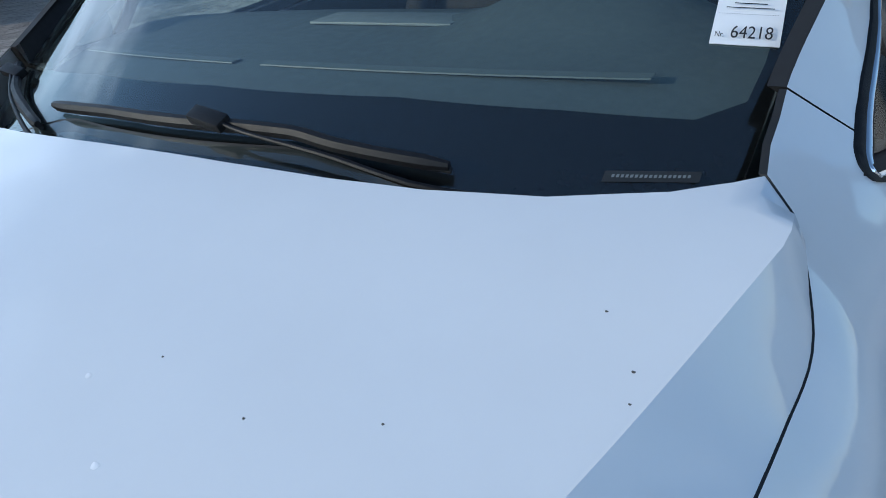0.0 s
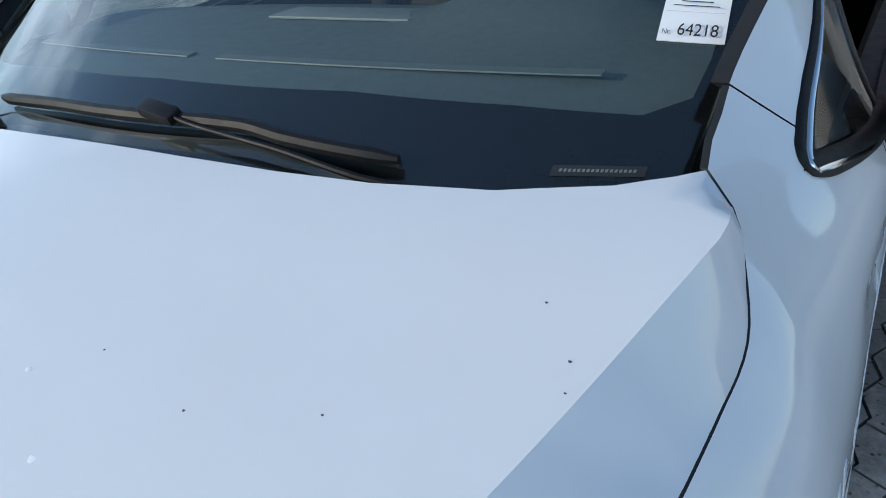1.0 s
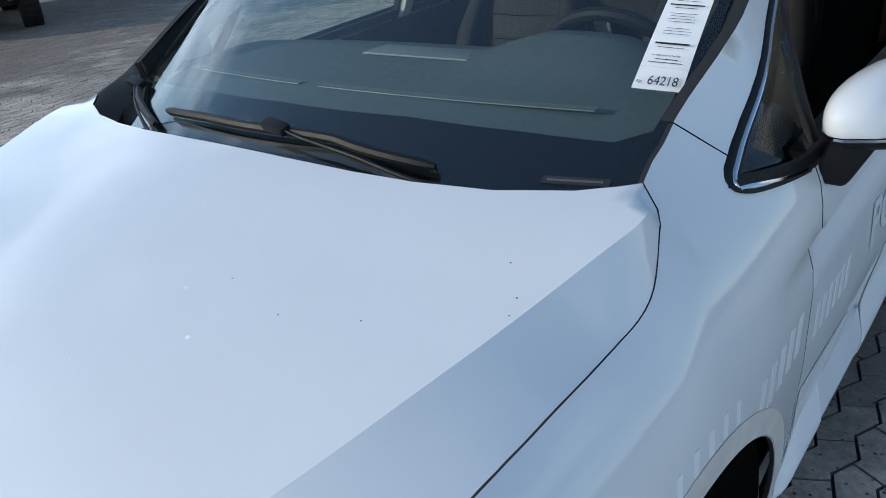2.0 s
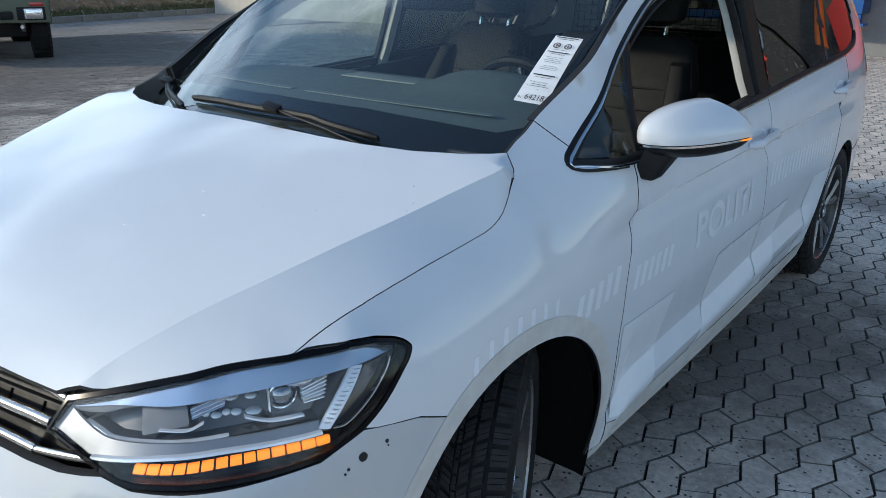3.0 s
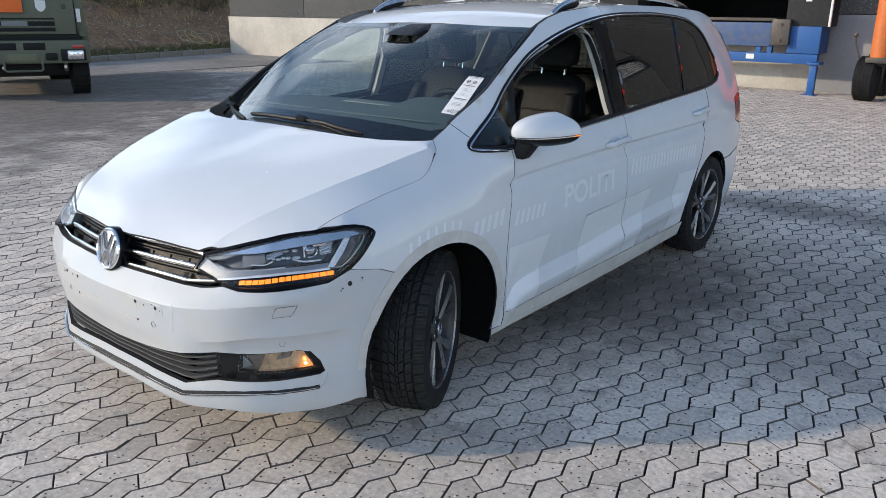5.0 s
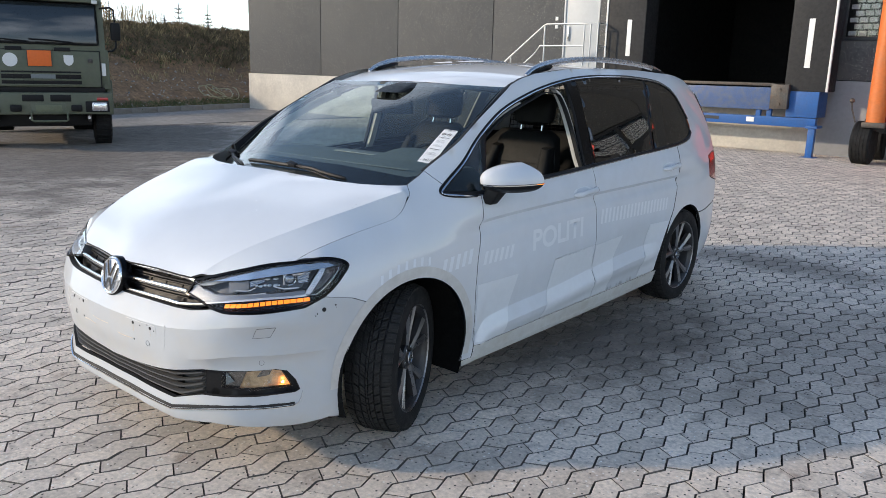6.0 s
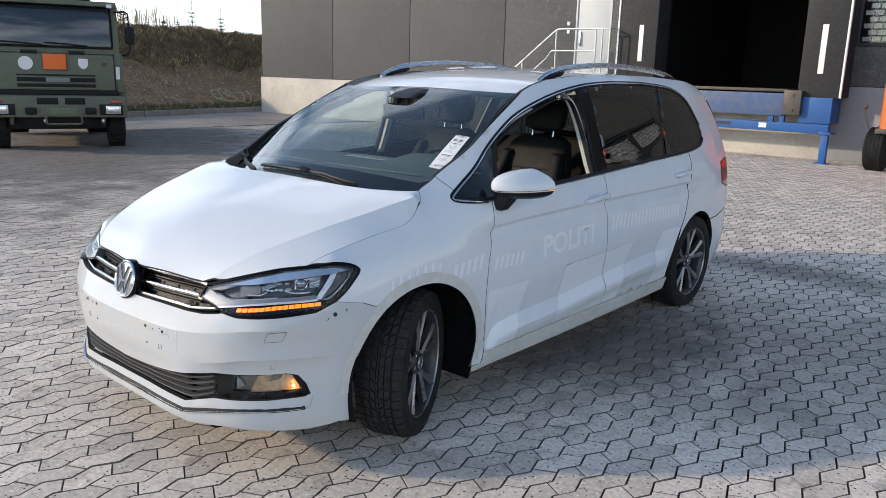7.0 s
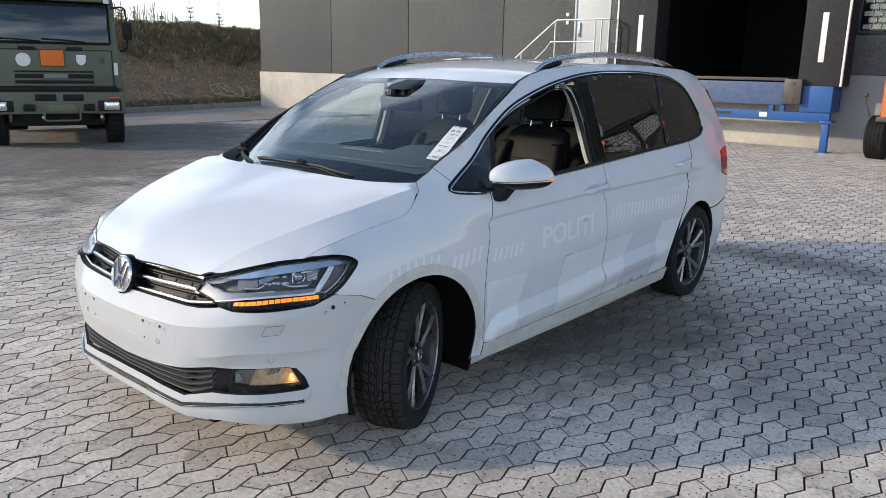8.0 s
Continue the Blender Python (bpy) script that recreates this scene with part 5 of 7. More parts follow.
        pts = [(side * .60, a + (b - a) * i / 6, roof_mid(a + (b - a) * i / 6) - .024 + .5 * top(a + (b - a) * i / 6)) for i in range(7)]
        tube(bm, pts, [.006] + [.018] * 5 + [.006], 8)
        part("rail_foot", bm, BLACK, rail)

# windscreen with its black band
edge = curve([(-.1, .70), (0, .708), (.3, .716), (.54, .707), (.8, .678), (1, .641), (1.1, .63)])
GLASS = [(edge(-.07), -.07), (edge(0), 0), (edge(.3), .3), (edge(.6), .6), (edge(1), 1), (.3, 1.01), (0, 1.012)]
panel("windscreen", windscreen, rounded(GLASS + [(-x, v) for x, v in GLASS[-2::-1]], .05), WINDSCREEN, car, "large raked windscreen, lightly tinted", step=.06, deep=0)
inner = [(0, .128), (.3, .118), (.5, .09), (.64, .062), (.685, .085), (.692, .15), (edge(.6) - .012, .6), (edge(.96) - .012, .965, .03)]
bm = bmesh.new()
sheet(bm, lambda x, v, out=0.0: windscreen(x, v, out - .006), rounded([(edge(-.08), -.08), (edge(.3), .3), (edge(.6), .6), (edge(1) + .004, 1.012), (0, 1.02), (-edge(1) - .004, 1.012), (-edge(.6), .6), (-edge(.3), .3), (-edge(-.08), -.08)], .05), .05, .004,
      [rounded(inner + [(.1, .97), (.09, .90, .02), (-.09, .90, .02), (-.1, .97)] + [(-x, v, r[0] if r else 0) for x, v, *r in inner[:0:-1]], .04)])
me = bpy.data.meshes.new("windscreen_band")
bm.to_mesh(me)
bm.free()
me.materials.append(GLOSSBLACK)
me.materials.append(SEAM)
band = new("windscreen_band", me)
band.parent = car
tagged(band, "black ceramic band round the windscreen")
# rubber that bridges the glass and the front pillar
for side in (1, -1):
    bm = bmesh.new()
    rows = []
    for i in range(25):
        t = i / 24
        s0, z0 = along(SIDE[1:6], 25)[i]
        q = body(s0, z0, -.004)
        v = .055 + .945 * t
        g = windscreen(edge(v), v, -.002)
        m = (g + q) / 2 + Vector((0, 0, .004))
        rows.append([bm.verts.new((side * w.x, w.y, w.z)) for w in (g, m, q)])
    for a, b in zip(rows, rows[1:]):
        for k in range(2):
            bm.faces.new((a[k], a[k + 1], b[k + 1], b[k]))
    part("windscreen_seal", bm, BLACK, car, "black rubber seal along the front pillar")

# front end
BUMPER = [(0, .667), (.25, .668), (.42, .664), (.50, .667), (.56, .676), (.60, .684), (.665, .676), (.823, .681), (.99, .69), (1.075, .7205), (1.10, .7158), (1.195, .6966)] + arc(*ARCH_F, 124.5, 200, 14) + [(1.1, .213), (.97, .200), (.8, .211), (.59, .228), (.42, .216), (.2, .234), (0, .242)]
MOUTH = [(0, .392), (.14, .394), (.33, .410), (.41, .421), (.55, .443), (.87, .448), (.925, .438), (.958, .400), (.974, .358), (.955, .348), (.75, .343), (.55, .338), (.418, .306), (.2, .315), (0, .320)]
brow_line = curve([(0, .594), (.36, .594), (.53, .606), (.76, .636), (.86, .64)])
panel("front_bumper", body, rounded(BUMPER + [(-s, z) for s, z in BUMPER[-2:0:-1]]), BUMPERPAINT, car, "white front bumper with empty plate mount and grime", holes=[rounded(MOUTH + [(-s, z) for s, z in MOUTH[-2:0:-1]])],
      lines=[[(u, brow_line(abs(u))) for u in [-.86 + 1.72 * i / 70 for i in range(71)]]] + [[(k * u, ledge(u)) for u in [.5 + .62 * i / 30 for i in range(31)]] for k in (1, -1)])

# ---- grille, badge, lamps and what the bumper carries ----
def mirrored(pts):
    return pts + [(-s, z) for s, z in pts[-2:0:-1]] if abs(pts[0][0]) < 1e-6 else pts


GRILLE = [(0, .648), (.25, .649), (.5, .66), (.57, .69), (.47, .724), (.50, .775), (.46, .785), (.25, .80), (0, .803)]
grille = panel("grille", lambda s, z, out=0.0: body(s, z, out - .05), rounded(mirrored(GRILLE)), BLACK, car, "black slatted grille with three chrome bars", step=.05, deep=.01)
BARS = [[(0, .769), (.25, .773), (.40, .769), (.468, .763)], [(0, .719), (.25, .722), (.38, .722), (.443, .721)], [(0, .677), (.25, .677), (.34, .676), (.418, .674)], [(.418, .674), (.47, .680), (.52, .687), (.57, .694)]]
for bar, r in zip(BARS, (.0090, .0098, .0092, .0068)):
    for side in (1, -1):
        bm = bmesh.new()
        line = [body(s, z, -.010 if bar is BARS[0] else -.014) for s, z in along(bar, 30)]
        tube(bm, [(side * q.x, q.y, q.z) for q in line], r, 14, flat=1.1)
        part("chrome_bar", bm, BARCHROME, grille)
for z0, z1 in ((.746, .008), (.737, .004), (.702, .008), (.693, .004)):
    for side in (1, -1):
        bm = bmesh.new()
        strip(bm, body, [(s, z0) for s in [i * .44 / 14 for i in range(15)]], z1, .005, -.036, side)
        part("slat", bm, BLACK, grille)
for i in range(3):
    for side in (1, -1):
        bm = bmesh.new()
        s = .17 + i * .10
        strip(bm, body, [(s, .69), (s, .715), (s, .74), (s, .76)], .004, .004, -.050, side, (1, 0))
        part("rib", bm, LINER, grille)

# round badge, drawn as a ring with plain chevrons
badge_at = Matrix.Translation((0, -.892, .719)) @ pose(0, 0, 0, -14) @ pose(0, 0, 0, 0, 0, -90)
bm = bmesh.new()
lathe(bm, [(-.03, .083), (.004, .083), (.010, .081), (.012, .077)], 48, badge_at)
badge = part("badge", bm, GLOSSBLACK, car, "round chrome badge on a dark disc")
bm = bmesh.new()
lathe(bm, [(.006, .079), (.016, .077), (.019, .073), (.016, .068), (.008, .067)], 48, badge_at)
part("badge_ring", bm, CHROME, badge)
bm = bmesh.new()
lathe(bm, [(.013, .068), (.0155, .064), (.0155, 0)], 40, badge_at)
part("badge_face", bm, LAMPGREY, badge)
flat = badge_at @ pose(.015, 0, 0, 90, 0, 90)
for side in (1, -1):
    for a, b in (((.030 * side, .058), (.004 * side, -.002)), ((.054 * side, .040), (.027 * side, -.056)), ((.003 * side, -.012), (.027 * side, -.056))):
        d = (Vector(b) - Vector(a)).normalized() * .0065
        n = Vector((-d.y, d.x))
        bm = bmesh.new()
        slab(bm, [tuple(Vector(a) + n), tuple(Vector(a) - n), tuple(Vector(b) - n), tuple(Vector(b) + n)], .006, flat)
        part("badge_chevron", bm, CHROME, badge)

# headlamps
def shrunk(loop, k):
    """An outline drawn in towards its inside by k."""
    out, n = [], len(loop)
    for i in range(n):
        a, b, p = Vector(loop[i - 1]), Vector(loop[(i + 1) % n]), Vector(loop[i])
        t = (b - a).normalized()
        out.append(tuple(p + Vector((t.y, -t.x)) * k))
    return out


def deeper(k):
    return lambda s, z, out=0.0: body(s, z, out - k)


def ribbon(top, bottom, depth_top, depth_bottom, side, n=44, rows=5, lip=.004):
    """A smooth band between two lines of the body's side, at a depth of its own along each, with its rims turned in."""
    a, b, bm = along(top, n), along(bottom, n), bmesh.new()
    grid = []
    for p, q in zip(a, b):
        line = []
        for j in range(rows + 1):
            t = j / rows
            v = body(p[0] + (q[0] - p[0]) * t, p[1] + (q[1] - p[1]) * t, -(depth_top + (depth_bottom - depth_top) * t))
            line.append(bm.verts.new((side * v.x, v.y, v.z)))
        grid.append(line)
    faces = []
    for r, q in zip(grid, grid[1:]):
        for j in range(rows):
            faces.append(bm.faces.new((r[j], r[j + 1], q[j + 1], q[j]) if side > 0 else (q[j], q[j + 1], r[j + 1], r[j])))
    for f in faces:
        f.smooth = True
    for k, (line, pts, depth) in enumerate((([g[0] for g in grid], a, depth_top), ([g[-1] for g in grid], b, depth_bottom))):
        low = []
        for p in pts:
            v = body(p[0], p[1], -(depth + lip))
            low.append(bm.verts.new((side * v.x, v.y, v.z)))
        high = [bm.verts.new(v.co) for v in line]
        for i in range(n - 1):
            bm.faces.new((high[i], high[i + 1], low[i + 1], low[i]))
    return bm


lamp_loop = rounded(LAMP, .02)
for side in (1, -1):
    lamp = panel("headlamp", deeper(.085), rounded(LAMP, .03), LAMPDARK, car, "angular clear headlamp with a lit amber strip", side, .04, -.083, rim=LAMPDARK)
    panel("lens", deeper(.003), rounded(LAMP, .02), CLEAR, lamp, "clear plastic lens", side, .03, 0)
    bm = bmesh.new()
    sheet(bm, deeper(.001), lamp_loop, .02, .03, [shrunk(lamp_loop, .0068)], side=side)
    me = bpy.data.meshes.new("lamp_surround")
    bm.to_mesh(me)
    bm.free()
    me.materials.append(GLOSSBLACK)
    me.materials.append(GLOSSBLACK)
    ob = new("lamp_surround", me)
    ob.parent = lamp
    # mirror-bright brow along the upper edge
    part("brow_reflector", ribbon([(.484, .763), (.60, .790), (.713, .813), (.85, .830), (.970, .842), (1.089, .849), (1.176, .831)],
                                  [(.480, .755), (.613, .779), (.72, .788), (.838, .800), (.95, .811), (1.06, .823), (1.170, .829)], .016, .009, side), LAMPBROW, lamp, "mirror-bright reflector along the upper edge")
    # black cover under the row of indicator segments
    panel("lower_cover", deeper(.020), rounded([(.565, .700), (.60, .706), (.72, .719), (.846, .727), (1.0, .730), (1.05, .728), (1.03, .708), (.985, .697), (.84, .691), (.736, .688), (.662, .682), (.595, .690)], .02), GLOSSBLACK, lamp, "black cover under the indicator", side, .03, .01, rim=LAMPDARK)
    # pale inner end that runs out along the foot of the lamp units
    part("inner_band", ribbon([(.478, .754), (.517, .742), (.593, .729), (.72, .737), (.841, .743), (1.006, .750)], [(.455, .719), (.50, .708), (.565, .702), (.718, .723), (.846, .731), (1.0, .735)], .014, .010, side), LAMPPALE, lamp, "pale grey inner band")
    part("upper_band", ribbon([(.480, .756), (.55, .768), (.633, .780), (.70, .787)], [(.500, .748), (.55, .755), (.62, .773), (.70, .785)], .014, .020, side, 24, 3), LAMPPALE, lamp)
    # dark mask round the lamp units, and the box between them
    panel("lamp_mask", deeper(.050), rounded([(.517, .737), (.565, .757), (.633, .779), (.744, .789), (.827, .797), (.928, .808), (1.075, .824), (1.009, .754), (.841, .743), (.593, .727)], .02), LAMPDARK, lamp, "dark inner mask", side, .03, -.030, rim=LAMPDARK)
    panel("lamp_bezel", deeper(.024), rounded([(.641, .776, .004), (.748, .784, .004), (.757, .758, .006), (.713, .751, .004), (.655, .738, .004)], .02), LAMPCOVER, lamp, "grey cover of the inner lamp unit", side, .02, .02, rim=LAMPDARK)
    for line, w in (([(.520, .739), (.56, .733), (.595, .728), (.70, .735), (.841, .744)], .0018), ([(.690, .750), (.752, .752), (.79, .762)], .0020), ([(.88, .767), (.935, .758), (.985, .760)], .0038), ([(.93, .772), (.935, .806)], .0018)):
        bm = bmesh.new()
        strip(bm, deeper(.022), along(line, 16), w, .004, 0, side, None)
        part("mask_edge", bm, LAMPWHITE, lamp, "thin bright edge of the mask")
    # light guide: a bright ledge, and the hook up the outer end
    bm = bmesh.new()
    strip(bm, deeper(.010), along([(.563, .7005), (.64, .711), (.718, .7215), (.846, .7295), (.95, .732), (1.004, .734)], 30), .0065, .006, 0, side)
    part("ledge", bm, LAMPWHITE, lamp, "bright ledge over the indicator")
    part("light_guide", ribbon([(1.002, .737), (1.020, .757), (1.048, .788), (1.081, .824)], [(1.019, .736), (1.038, .755), (1.066, .785), (1.099, .824)], .014, .007, side, 16, 4), LAMPWHITE, lamp, "silver light-guide hook")
    bm = bmesh.new()
    for k in range(13):
        t = .06 + k * .073
        p, q = (1.008 + .080 * t, .741 + .084 * t), (1.018 + .080 * t, .740 + .084 * t)
        strip(bm, deeper(.0085), [p, q], .0016, .0022, 0, side)
    part("guide_rib", bm, SATIN, lamp)
    panel("outer_lens", deeper(.030), rounded([(1.026, .737), (1.046, .735), (1.094, .760), (1.153, .807), (1.167, .825), (1.105, .822)], .02), LAMPSMOKE, lamp, "smoky outer reflector", side, .03, -.02, rim=LAMPDARK)
    bm = bmesh.new()
    strip(bm, deeper(.012), along([(1.026, .735), (1.043, .7345), (1.092, .7605), (1.152, .8085), (1.160, .820)], 24), .003, .004, 0, side, None)
    part("outer_line", bm, SATIN, lamp)
    for i in range(14):
        s = .655 + i * .0262
        z = curve([(.64, .6975), (.74, .7055), (.84, .713), (.93, .7165), (1.03, .718)])
        bm = bmesh.new()
        sheet(bm, deeper(.013), [(s, z(s) - .0072), (s + .0215, z(s + .02) - .0070), (s + .0235, z(s + .02) + .0046), (s + .002, z(s) + .0044)], .012, .006, side=side, rim=0)
        part("amber_segment", bm, AMBER if side > 0 else LAMPGREY, lamp, "lit amber indicator segment" if side > 0 else "", smooth=False)
    # two finned reflectors beside the projector
    for quad in (((.754, .777), (.842, .797), (.838, .780), (.762, .763)), ((.994, .797), (1.043, .812), (1.029, .776), (.992, .773))):
        a, b, c, d = [Vector(p) for p in quad]
        panel("reflector_unit", deeper(.036), rounded([(*a, .003), (*b, .003), (*c, .003), (*d, .003)], .02), LAMPGREY, lamp, "finned bright reflector", side, .02, .014, rim=LAMPDARK)
        for k in range(6):
            t = .06 + k * .175
            bm = bmesh.new()
            strip(bm, deeper(.033), [tuple(a + (d - a) * t), tuple(b + (c - b) * t)], .0021, .005, 0, side, None)
            part("reflector_fin", bm, LAMPWHITE if k % 2 == 0 else LAMPSILVER, lamp)
    part("vane", ribbon([(.968, .808), (1.0, .811), (1.043, .818)], [(.975, .802), (1.0, .803), (1.040, .813)], .020, .026, side, 12, 2), LAMPSILVER, lamp, "bright vane over the projector")
    for s, z, w in ((.815, .762, .010), (.840, .765, .008), (.865, .765, .010), (.905, .766, .014), (.856, .787, .013), (.905, .788, .011), (.79, .764, .007)):
        q = body(s, z, -.044)
        bm = bmesh.new()
        bmesh.ops.create_uvsphere(bm, u_segments=14, v_segments=8, radius=1, matrix=Matrix.Translation((side * q.x, q.y, q.z)) @ Matrix.Diagonal((w, w, .0055, 1)))
        part("led_bead", bm, CLEARBEAD, lamp)
    c = body(.963, .787, -.046)
    bm = bmesh.new()
    bmesh.ops.create_uvsphere(bm, u_segments=24, v_segments=14, radius=.024, matrix=Matrix.Translation((side * c.x, c.y, c.z)))
    part("projector", bm, PROJECTOR, lamp, "round projector lens")
    bm = bmesh.new()
    n = plan_normal(.963)
    t = Vector((-n.y, n.x, 0))
    tube(bm, [(side * p.x, p.y, p.z) for p in [c + n * .008 + (t * math.cos(a) + Vector((0, 0, math.sin(a)))) * .0245 for a in [2 * math.pi * i / 28 for i in range(28)]]], .0022, 6, True)
    part("projector_ring", bm, LAMPSILVER, lamp)

# lower mouth: slatted intake between two fog-lamp bezels
bm = bmesh.new()
sheet(bm, deeper(.06), rounded(mirrored([(0, .41), (.33, .43), (.56, .46), (.9, .47), (.985, .35), (.56, .325), (.42, .292), (0, .30)])), .05, 0)
intake = part("lower_intake", bm, SLATGREY, car, "black slatted lower air intake", smooth=False)
for k in range(4):
    bm = bmesh.new()
    zf = curve([(-.56, .360 + .0225 * k), (-.418, .323 + .0265 * k), (0, .331 + .0175 * k), (.418, .323 + .0265 * k), (.56, .360 + .0225 * k)])
    strip(bm, body, [(s, zf(s)) for s in [-.545 + i * 1.09 / 48 for i in range(49)]], .0085, .020, -.030)
    part("slat", bm, SLATGREY, intake)
# wide black strips put the shade of the intake's openings into colour
for k in range(9):
    bm = bmesh.new()
    s = -.4 + k * .1
    strip(bm, body, [(s, .325), (s, .36), (s, .40)], .034, .012, -.050, 1, (1, 0))
    part("rib", bm, BLACK, intake)
for side in (1, -1):
    bezel = [(.556, .339), (.556, .444), (.87, .450), (.926, .440), (.960, .401), (.976, .358), (.956, .347), (.75, .342)]
    lens = [(.628, .371), (.632, .433), (.86, .441), (.912, .432, .012), (.952, .368, .012), (.76, .362)]
    fog = panel("fog_lamp", deeper(.018), rounded(bezel, .02), BLACK, car, "fog lamp glowing warm in a black bezel", side, .025, .03, [rounded(lens, .02)], rim=BLACK)
    panel("lens", deeper(.014), rounded(lens, .02), CLEAR, fog, "", side, .03, 0)
    panel("fog_reflector", deeper(.042), rounded([(.70, .369), (.735, .435), (.865, .440), (.906, .430), (.945, .371)], .02), FOGBOWL, fog, "", side, .03, -.012, rim=FOGBOWL)
    panel("fog_housing", deeper(.046), rounded([(.635, .370), (.637, .431), (.735, .435), (.70, .366)], .02), FOGBACK, fog, "smoky inner half of the fog lamp", side, .03, .004)
    q = body(.912, .385, -.030)
    bm = bmesh.new()
    bmesh.ops.create_uvsphere(bm, u_segments=14, v_segments=10, radius=.0045, matrix=Matrix.Translation((side * q.x, q.y, q.z)))
    part("bulb", bm, WARMLAMP, fog, "lit warm bulb")
    panel("fog_facet", deeper(.034), rounded([(.782, .408, .004), (.812, .435, .004), (.865, .437, .004), (.845, .414, .004)], .02), FOGBACK, fog, "smoky upper facet of the reflector", side, .02, .004)
    panel("inner_shield", deeper(.035), rounded([(.636, .374), (.638, .426), (.675, .392)], .02), GREYTRIM, fog, "", side, .02, .004)
    # groove and chrome lip under the mouth
    bm = bmesh.new()
    strip(bm, body, [(.0, .288), (.1, .286), (.2, .283), (.3, .279), (.38, .2755), (.415, .274), (.45, .279), (.5, .286), (.55, .292), (.62, .299), (.687, .303), (.75, .304), (.81, .304), (.88, .303), (.95, .302)], .012, .004, -.002, side)
    part("lower_groove", bm, SEAM, car)
    bm = bmesh.new()
    strip(bm, body, [(.0, .278), (.1, .276), (.2, .273), (.3, .269), (.38, .2655), (.415, .264), (.45, .269), (.5, .276), (.55, .282), (.62, .289), (.687, .293), (.75, .294), (.81, .294), (.88, .293), (.945, .293), (.966, .305), (.976, .325), (.982, .35)], .0055, .006, 0, side)
    part("chrome_lip", bm, CHROME, car, "thin chrome lip strip")
    # headlamp washer flap, parking sensor, tow-eye and clip holes
    flap = rounded([(.779, .583, .006), (.799, .627, .006), (.874, .630, .006), (.852, .586, .006)], .01)
    bm = bmesh.new()
    sheet(bm, deeper(-.0015), flap, .02, .004, [shrunk(flap, .0012)], side=side)
    part("washer_flap_seam", bm, SEAM, car, smooth=False)


def dot(name, s, z, r, mat, label="", side=1, lift=.001):
    bm = bmesh.new()
    sheet(bm, deeper(-lift), arc(s, z, r, 0, 345, 16), .05, .003, side=side, rim=0)
    return part(name, bm, mat, car, label, smooth=False)


def ring(name, s, z, r, w, mat, side=1):
    bm = bmesh.new()
    sheet(bm, deeper(-.0012), arc(s, z, r, 0, 348, 20), .05, .003, [arc(s, z, r - w, 0, 348, 20)], side=side, rim=0)
    return part(name, bm, mat, car, "", smooth=False)


for side in (1, -1):
    ring("parking_sensor", .812, .477, .0115, .0013, SEAM, side)
    ring("parking_sensor", .297, .507, .011, .001, GREYTRIM, side)
    for s, z, r in ((.208, .575, .0068), (.316, .572, .0068), (.211, .507, .004), (.30, .583, .0022), (.255, .572, .003), (.338, .566, .0022)):
        dot("screw_hole", s, z, r, SEAM, "open screw hole" if r > .006 else "", side)
for s, z, r in ((1.067, .674, .0085), (1.037, .662, .003), (1.03, .655, .0022), (1.118, .684, .0036), (1.12, .675, .0018)):
    dot("clip_hole", s, z, r, SEAM, "small open clip hole" if r > .008 else "")
ARROWEDGE = material("faint_scratch", (.62, .62, .62), .6)
for side in (1, -1):
    bm = bmesh.new()
    strip(bm, body, along([(.165, .588), (.345, .585), (.352, .56), (.349, .552)], 20), .0028, .0012, 0, side)
    strip(bm, body, along([(.40, .60), (.398, .54), (.39, .50)], 8), .0018, .0008, 0, side, (1, 0))
    part("plate_mount_edge", bm, ARROWEDGE, car)
# brown smears round the empty plate mount
GRIME = material("brown_grime", (.60, .53, .43), .55, vary=.15, grain=60)
for line, w in (([(.208, .566), (.209, .552), (.207, .538)], .003), ([(.316, .563), (.315, .55), (.317, .541)], .0026), ([(.09, .508), (.14, .505), (.2, .507)], .0035), ([(-.12, .53), (-.06, .527), (.02, .529)], .003), ([(.16, .586), (.2, .588), (.26, .586)], .0022), ([(-.2, .50), (-.16, .503), (-.1, .499)], .004)):
    bm = bmesh.new()
    strip(bm, body, along(line, 12), w, .0006, 0, 1, None)
    part("grime_smear", bm, GRIME, car)

# ---- wheels ----
def tyre_mesh():
    bm = bmesh.new()
    lathe(bm, [(.085, .232), (.098, .237), (.107, .252), (.111, .274), (.108, .298), (.097, .314), (.082, .319), (.04, .3208), (0, .321), (-.04, .3208), (-.082, .319), (-.097, .314), (-.108, .298), (-.111, .274), (-.107, .252), (-.098, .237), (-.085, .232)], 72, cap=False)
    return bm


def tread_mesh():
    """Winter tread: slanted blocks in seven rows, each cut by fine slits."""
    vs, fs = [], []

    def block(x0, x1, a0, a1, skew, r):
        b = len(vs)
        for x, k in ((x0, 0), (x1, skew)):
            for a in (a0 + k, a1 + k):
                for rr in (r(x) - .010, r(x) + .004):
                    vs.append((x, rr * math.cos(a), rr * math.sin(a)))
        for f in ((0, 1, 3, 2), (4, 6, 7, 5), (0, 4, 5, 1), (2, 3, 7, 6), (1, 5, 7, 3)):
            fs.append([b + i for i in f])
    r = curve([(-.1, .314), (-.088, .321), (-.06, .3255), (0, .327), (.06, .3255), (.088, .321), (.1, .314)])
    rows = [(-.101, -.066, 46, .012), (-.056, -.034, 46, .035), (-.027, -.008, 46, .04), (-.004, .004, 70, 0), (.008, .027, 46, -.04), (.034, .056, 46, -.035), (.066, .101, 46, -.012)]
    for x0, x1, n, skew in rows:
        for k in range(n):
            a = 2 * math.pi * k / n
            w = 2 * math.pi / n
